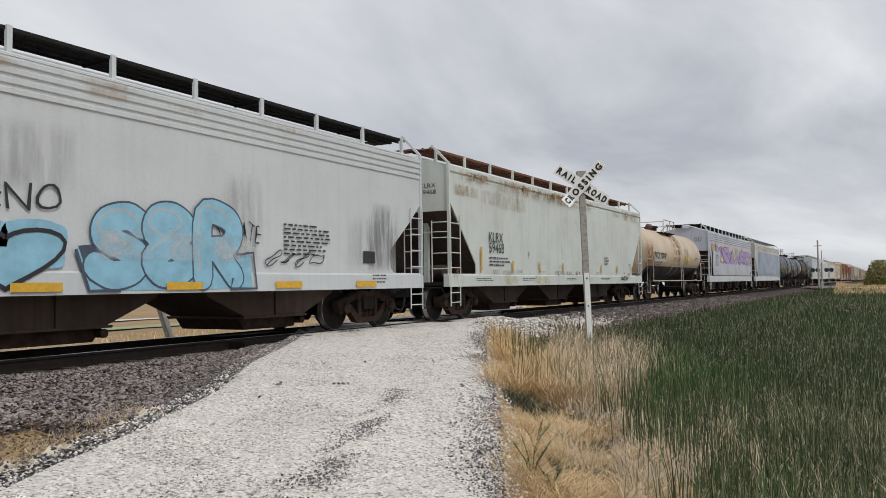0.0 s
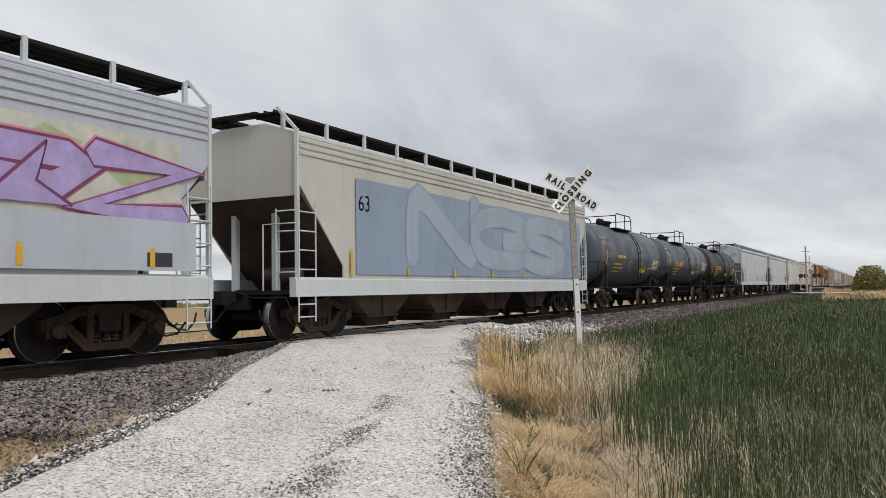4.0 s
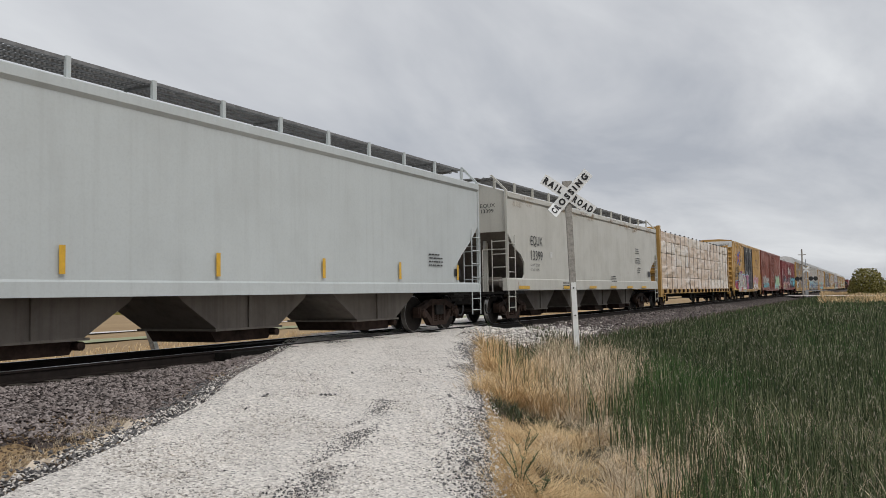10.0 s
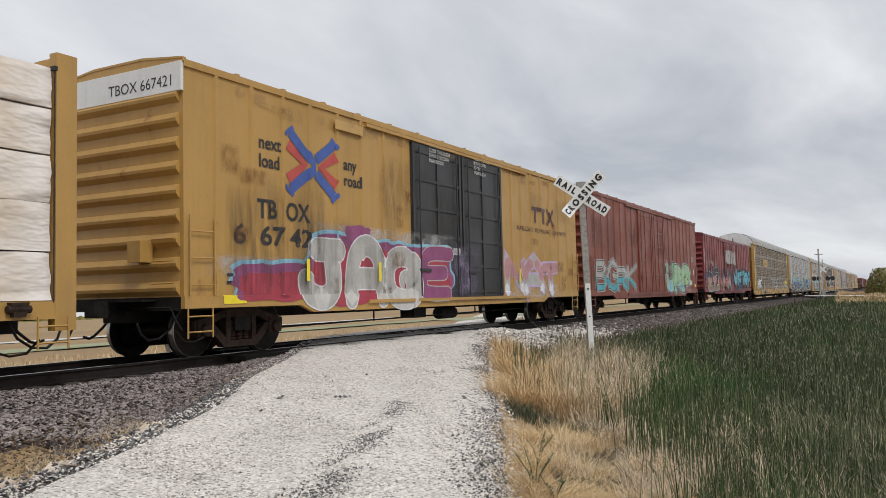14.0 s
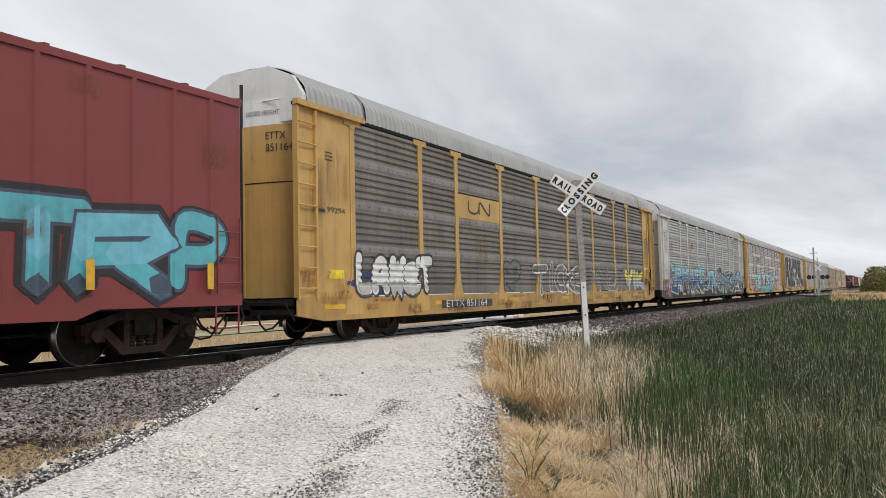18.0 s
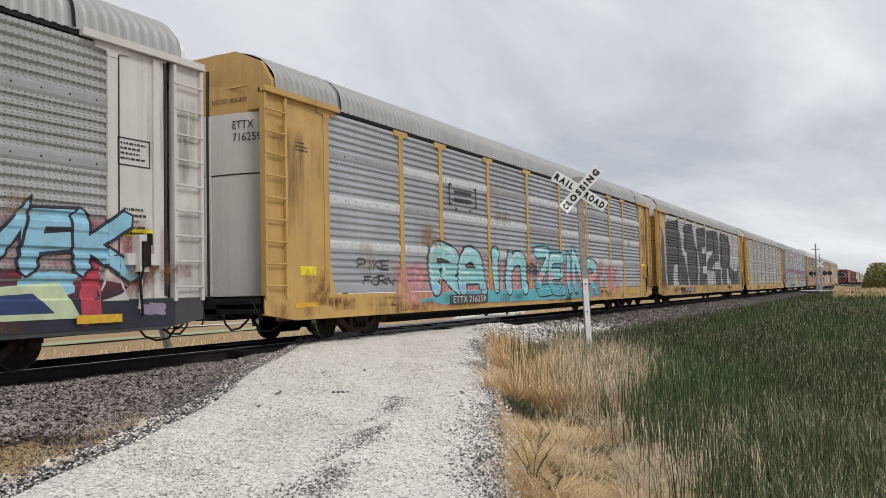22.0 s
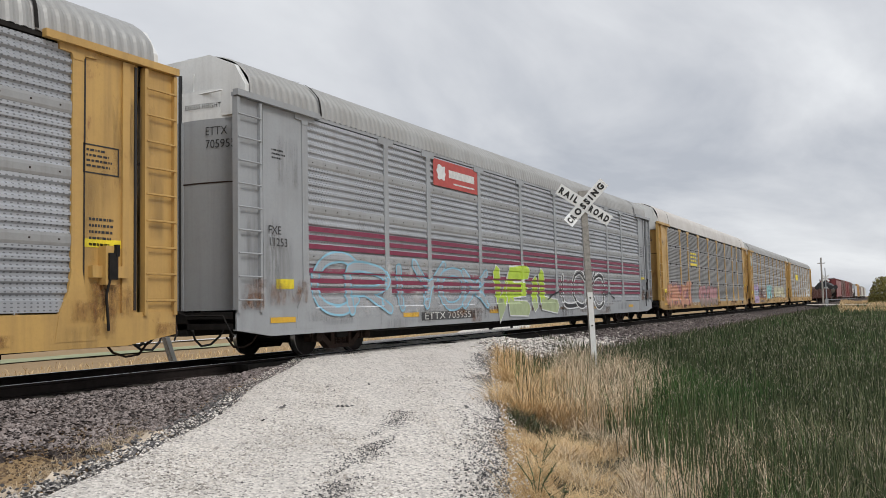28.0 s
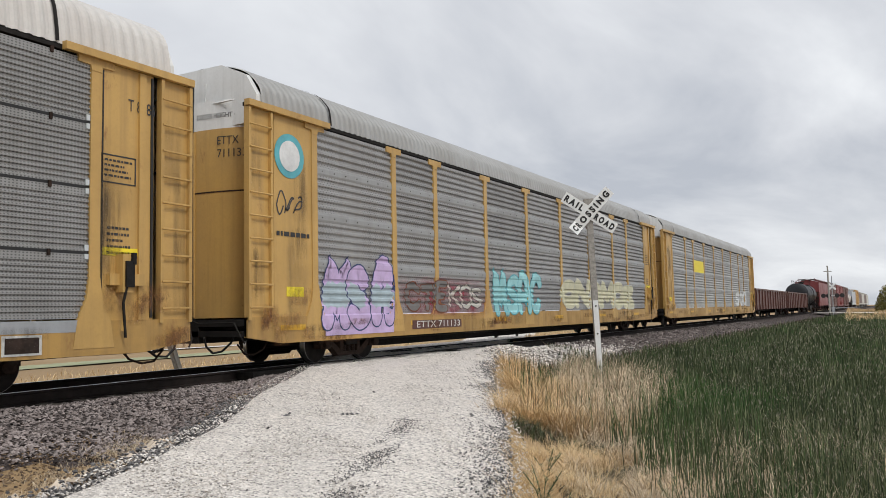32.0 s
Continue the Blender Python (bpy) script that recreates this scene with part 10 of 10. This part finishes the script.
def build_signs():
    base = (17.05, 5.72)
    z0 = ground_z(*base)
    # the sign faces back along the road
    s = crossbuck(pose(base[0], base[1], z0, ry=-2.0, rx=1.5, rz=-64), 0, "weathered white railroad crossing crossbuck on a wooden post")
    zc = 3.83
    part("post_cap", Geo().prism([(-0.10, 4.0), (0.10, 4.0), (0.10, 4.14), (-0.10, 4.14)], -0.075, 0.075, "y"), M_WOOD, s, "grey wooden backing block")
    for ang, word, yy in ((-36, "RAIL  ROAD", -0.085), (45, "CROSSING", -0.115)):
        me = Geo()
        for x in (-0.66, -0.362, -0.355, 0.66):
            me.v += [(x, -0.004, -0.122), (x, -0.004, 0.122), (x, 0.004, 0.122), (x, 0.004, -0.122)]
        me.f = [(4 * i + j, 4 * i + (j + 1) % 4, 4 * i + 4 + (j + 1) % 4, 4 * i + 4 + j) for i in range(3) for j in range(4)] + [(3, 2, 1, 0), (12, 13, 14, 15)]
        me = me.mesh("sign_blade", M_SIGN)
        if word == "CROSSING":
            bent(me, -0.36, 0.8)
        bl = part("sign_blade", me, None, s, "white sign blade with black letters" + (", its lower end bent forward" if word == "CROSSING" else ""), at=pose(0.0, yy, zc, ry=-ang))
        for word_, x0, wd in ((("C R O S S I N G", -0.61, 1.2),) if word == "CROSSING" else (("R A I L", -0.62, 0.46), ("R O A D", 0.14, 0.48))):
            lt = lettering(word_, M_BLACK, 0.2, offset=0.011, width=wd, height=0.15)
            lt.transform(Matrix.Translation((x0, -0.012, -0.075)))
            if word == "CROSSING":
                bent(lt, -0.36, 0.8)
            part("lettering", lt, None, bl)
    for k, (x, z) in enumerate(((0, 0.09), (0, -0.09))):
        part("bolt", Geo().lathe([(-0.136, 0.004), (-0.134, 0.014), (-0.12, 0.016)], "y", 8, (x, 0, zc + z)), M_STEEL, s)
    # back of the one beyond the track, leaning
    x, y = 14.3, 15.4
    f = thing("crossbuck_post", "leaning pale post of the crossing sign beyond the track", "sign post", at=pose(x, y, ground_z(x, y), rx=-6, ry=-17))
    part("post", Geo().box(-0.07, 0.07, -0.06, 0.06, -0.4, 3.4), M_WOOD, f)
    part("reflective_sleeve", Geo().box(-0.05, 0.05, -0.085, -0.062, 0.1, 1.9), M_SIGN, f)
    b1 = part("sign_blade", Geo().box(-0.6, 0.6, 0.07, 0.085, -0.115, 0.115), M_SIGN, f, at=pose(0, 0, 3.1, ry=45))
    b2 = part("sign_blade", Geo().box(-0.6, 0.6, 0.09, 0.105, -0.115, 0.115), M_SIGN, f, at=pose(0, 0, 3.1, ry=-45))


def far_crossing():
    """The next crossing down the line, with its flasher mast and gate."""
    r = Geo()
    for x, y in ((114, -40), (121, -40), (121, TRACK - 1.4), (114, TRACK - 1.4)):
        r.v.append((x, y, max(ground_z(x, y), -0.9) + 0.12 if y < 0 else -0.06))
    r.f = [(0, 1, 2, 3)]
    tagged(new("far_road", r.mesh("far_road", M_ROAD)), "pale gravel road at the next crossing", "road", kind="structure")
    x, y = 122.0, 7.8
    z = ground_z(x, y)
    s = thing("crossing_signal", "grey flasher mast with crossbuck at the next crossing", "crossing signal", at=pose(x, y, z, rz=-80))
    part("mast", Geo().lathe([(0, 0.16), (0.25, 0.16), (0.26, 0.07), (5.4, 0.06), (5.45, 0.02)], "z", 12), P_RACKGREY, s)
    for a in (45, -45):
        part("sign_blade", Geo().box(-0.6, 0.6, -0.1, -0.08, -0.115, 0.115), M_SIGN, s, at=pose(0, 0, 4.0, ry=a))
    part("cross_arm", Geo().tube([(-1.2, -0.05, 2.75), (1.2, -0.05, 2.75)], 0.04, 6), P_GREY, s)
    for sx in (-1.15, -0.55, 0.55, 1.15):
        part("flasher", Geo().lathe([(-0.22, 0.30), (-0.2, 0.30), (-0.18, 0.12), (0.05, 0.1), (0.1, 0.03)], "y", 16, (sx, 0, 2.75)), M_BLACK, s)
    part("control_box", Geo().box(-0.2, 0.2, -0.15, 0.15, 0.5, 1.2), P_RACKGREY, s)
    part("gate_arm", Geo().prism([(0.1, 1.0), (3.6, 1.12), (3.6, 1.19), (0.1, 1.12)], -0.03, 0.03, "y"), P_RACKGREY, s)
    p = thing("utility_pole", "tall thin grey pole beside the next crossing", "pole", at=pose(120.0, 8.1, ground_z(120.0, 8.1)))
    part("shaft", Geo().lathe([(-0.3, 0.13), (6.7, 0.10), (6.72, 0.01)], "z", 10), M_WOOD, p)
    part("insulator_arm", Geo().box(-0.05, 0.05, -0.5, 0.5, 5.9, 6.0), M_WOOD, p)


def bush():
    rnd = random.Random(4)
    for bx, by, size in ((150, 0.5, 2.75), (163, -5.0, 2.6)):
        z = ground_z(bx, by)
        b = thing("bush", "round olive and yellow-green bush beside the track", "bush", at=pose(bx, by, z))
        g = Geo()
        tips = []
        for i in range(9):
            a, t = rnd.uniform(0, 6.28), rnd.uniform(0.2, 0.75)
            p = (math.cos(a) * t * size, math.sin(a) * t * size, rnd.uniform(0.8, 1.5) * size)
            g.tube([(0, 0, -0.2), (p[0] * 0.3, p[1] * 0.3, p[2] * 0.4), p], 0.07, 5)
            tips.append(p)
        part("trunk", g, M_WOOD, b, "thin branching stems")
        V, F = [], []
        for i in range(5200):
            while True:
                x, y, w = rnd.uniform(-1, 1), rnd.uniform(-1, 1), rnd.uniform(0, 1)
                k = 1 + 0.35 * noise.noise((x * 2 + bx, y * 2, w * 2))
                if x * x + y * y + (w * 1.15 - 0.35) ** 2 < k * 0.8 and rnd.random() < 0.35 + x * x + y * y:
                    break
            c = Vector((x * size * 1.15, y * size * 1.15, 0.15 + w * size * 1.7))
            u = Vector((rnd.gauss(0, 1), rnd.gauss(0, 1), rnd.gauss(0, 1))).normalized() * 0.16
            v = u.cross(Vector((rnd.gauss(0, 1), rnd.gauss(0, 1), rnd.gauss(0, 1)))).normalized() * 0.11
            n = len(V)
            V += [tuple(c - u), tuple(c + v), tuple(c + u), tuple(c - v)]
            F.append((n, n + 1, n + 2, n + 3))
        me = bpy.data.meshes.new("crown")
        me.from_pydata(V, [], F)
        me.materials.append(M_LEAF)
        part("crown", me, None, b, "many small olive leaves")


def waiting_car():
    x, y = 58.5, 27.2
    c = thing("waiting_car", "white saloon car waiting on the road beyond the track", "car", at=pose(x, y, road_z(x, y), rz=24 + 180))
    body = Geo()
    prof = [(-2.2, 0.35), (2.15, 0.35), (2.25, 0.55), (2.2, 0.80), (1.2, 0.98), (0.55, 1.42), (-0.9, 1.46), (-1.75, 1.05), (-2.25, 0.98), (-2.3, 0.6)]
    body.prism(prof, -0.88, 0.88, "y")
    part("body", body, M_WHITE, c, "white painted body")
    glass, nt, b = mat_base("car_glass", 0.1)
    b.inputs["Base Color"].default_value = (0.02, 0.025, 0.03, 1)
    part("windscreen", Geo().poly([(1.16, -0.74, 1.01), (1.16, 0.74, 1.01), (0.60, 0.64, 1.40), (0.60, -0.64, 1.40)]), glass, c, at=pose(0.02, 0, 0.01))
    part("grille", Geo().box(2.2, 2.27, -0.32, 0.32, 0.5, 0.72), M_BLACK, c)
    part("bumper", Geo().box(2.18, 2.28, -0.86, 0.86, 0.35, 0.48), M_STEEL, c)
    lamp, nt, b = mat_base("headlamp", 0.2)
    b.inputs["Base Color"].default_value = (0.8, 0.8, 0.8, 1)
    for s in (-1, 1):
        part("headlight", Geo().box(2.1, 2.26, s * 0.62 - 0.18, s * 0.62 + 0.18, 0.62, 0.76), lamp, c)
        part("mirror", Geo().box(0.85, 1.0, s * 0.98 - 0.1, s * 0.98 + 0.1, 0.98, 1.12), M_BLACK, c)
        for wx in (-1.35, 1.4):
            w = part("wheel", Geo().lathe([(-0.1, 0.2), (-0.1, 0.31), (0.1, 0.31), (0.1, 0.2)], "y", 20), M_BLACK, c, at=pose(wx, s * 0.82, 0.32))
            part("rim", Geo().lathe([(-0.105, 0.01), (-0.105, 0.2), (0.105, 0.2), (0.105, 0.01)], "y", 16), P_GREY, w)


def distance():
    rnd = random.Random(9)
    V, F = [], []
    for i in range(2600):
        a = radians(rnd.uniform(18, 75))
        r = rnd.uniform(1300, 1500)
        x, y = r * math.cos(a), r * math.sin(a)
        k = 0.5 + 0.5 * noise.noise((a * 14, 0, 0))
        if k < 0.35:
            continue
        z = ground_z(x, y) + rnd.random() * 9 * k
        s = rnd.uniform(1.5, 3.5)
        n = len(V)
        V += [(x - s, y + s, z - s), (x + s, y - s, z - s * 0.8), (x + s * 0.6, y - s * 0.6, z + s), (x - s * 0.7, y + s * 0.7, z + s * 0.8)]
        F.append((n, n + 1, n + 2, n + 3))
    stuff("far_trees", V, F, M_LEAF, "thin line of trees on the horizon", "trees")
    # pale farm lane and green strip in the field beyond
    g = Geo()
    for y0, y1, m, nm, lb in ((30, 33.5, M_PALEGREEN, "field_strip", "pale green grass strip across the field"), (44, 47, M_ROAD, "field_lane", "pale lane across the field")):
        xs = spaced((-30, 4), (140, 1))
        q = Geo()
        for x in xs:
            for y in (y0 + x * 0.02, y1 + x * 0.02):
                q.v.append((x, y, ground_z(x, y) + 0.06))
        q.f = [(2 * i, 2 * i + 2, 2 * i + 3, 2 * i + 1) for i in range(len(xs) - 1)]
        tagged(new(nm, q.mesh(nm, m)), lb, "ground", kind="structure")


scatter_stones()
grass()
weeds()
build_signs()
far_crossing()
bush()
waiting_car()
distance()

# ---- the train rolls from the far end towards the road and past it ----
def rolled(t):
    """Metres that the train has gone: about 15.2 m/s, easing to 14.3 m/s."""
    return 15.2008 * t - 0.01392 * t * t


def motions():
    start = {}
    for ob, x in train:
        start[ob] = x
        walk(ob, [(t, pose(x - rolled(t), TRACK, 0)) for t in range(0, 33, 4)])
    # wheels turn while their car rolls by; the turn of a far wheel cannot be seen
    for w, x, car, r in wheelsets:
        t0 = next((t for t in range(0, 33) if start[car] - rolled(t) < 34), None)
        if t0 is None:
            walk(w, [(0, pose(x, 0, r)), (32, pose(x, 0, r))])
            continue
        t1 = next((t for t in range(t0, 33) if start[car] - rolled(t) < -16), 32)
        rows = []
        if t0 > 0:
            rows.append((0, pose(x, 0, r)))
        n = int(round((t1 - t0) * FPS))
        for i in range(n + 1):
            t = t0 + i / FPS
            rows.append((t, pose(x, 0, r, ry=-math.degrees((rolled(t) - rolled(t0)) / r))))
        if t1 < 32:
            rows.append((32, rows[-1][1]))
        walk(w, rows)


motions()
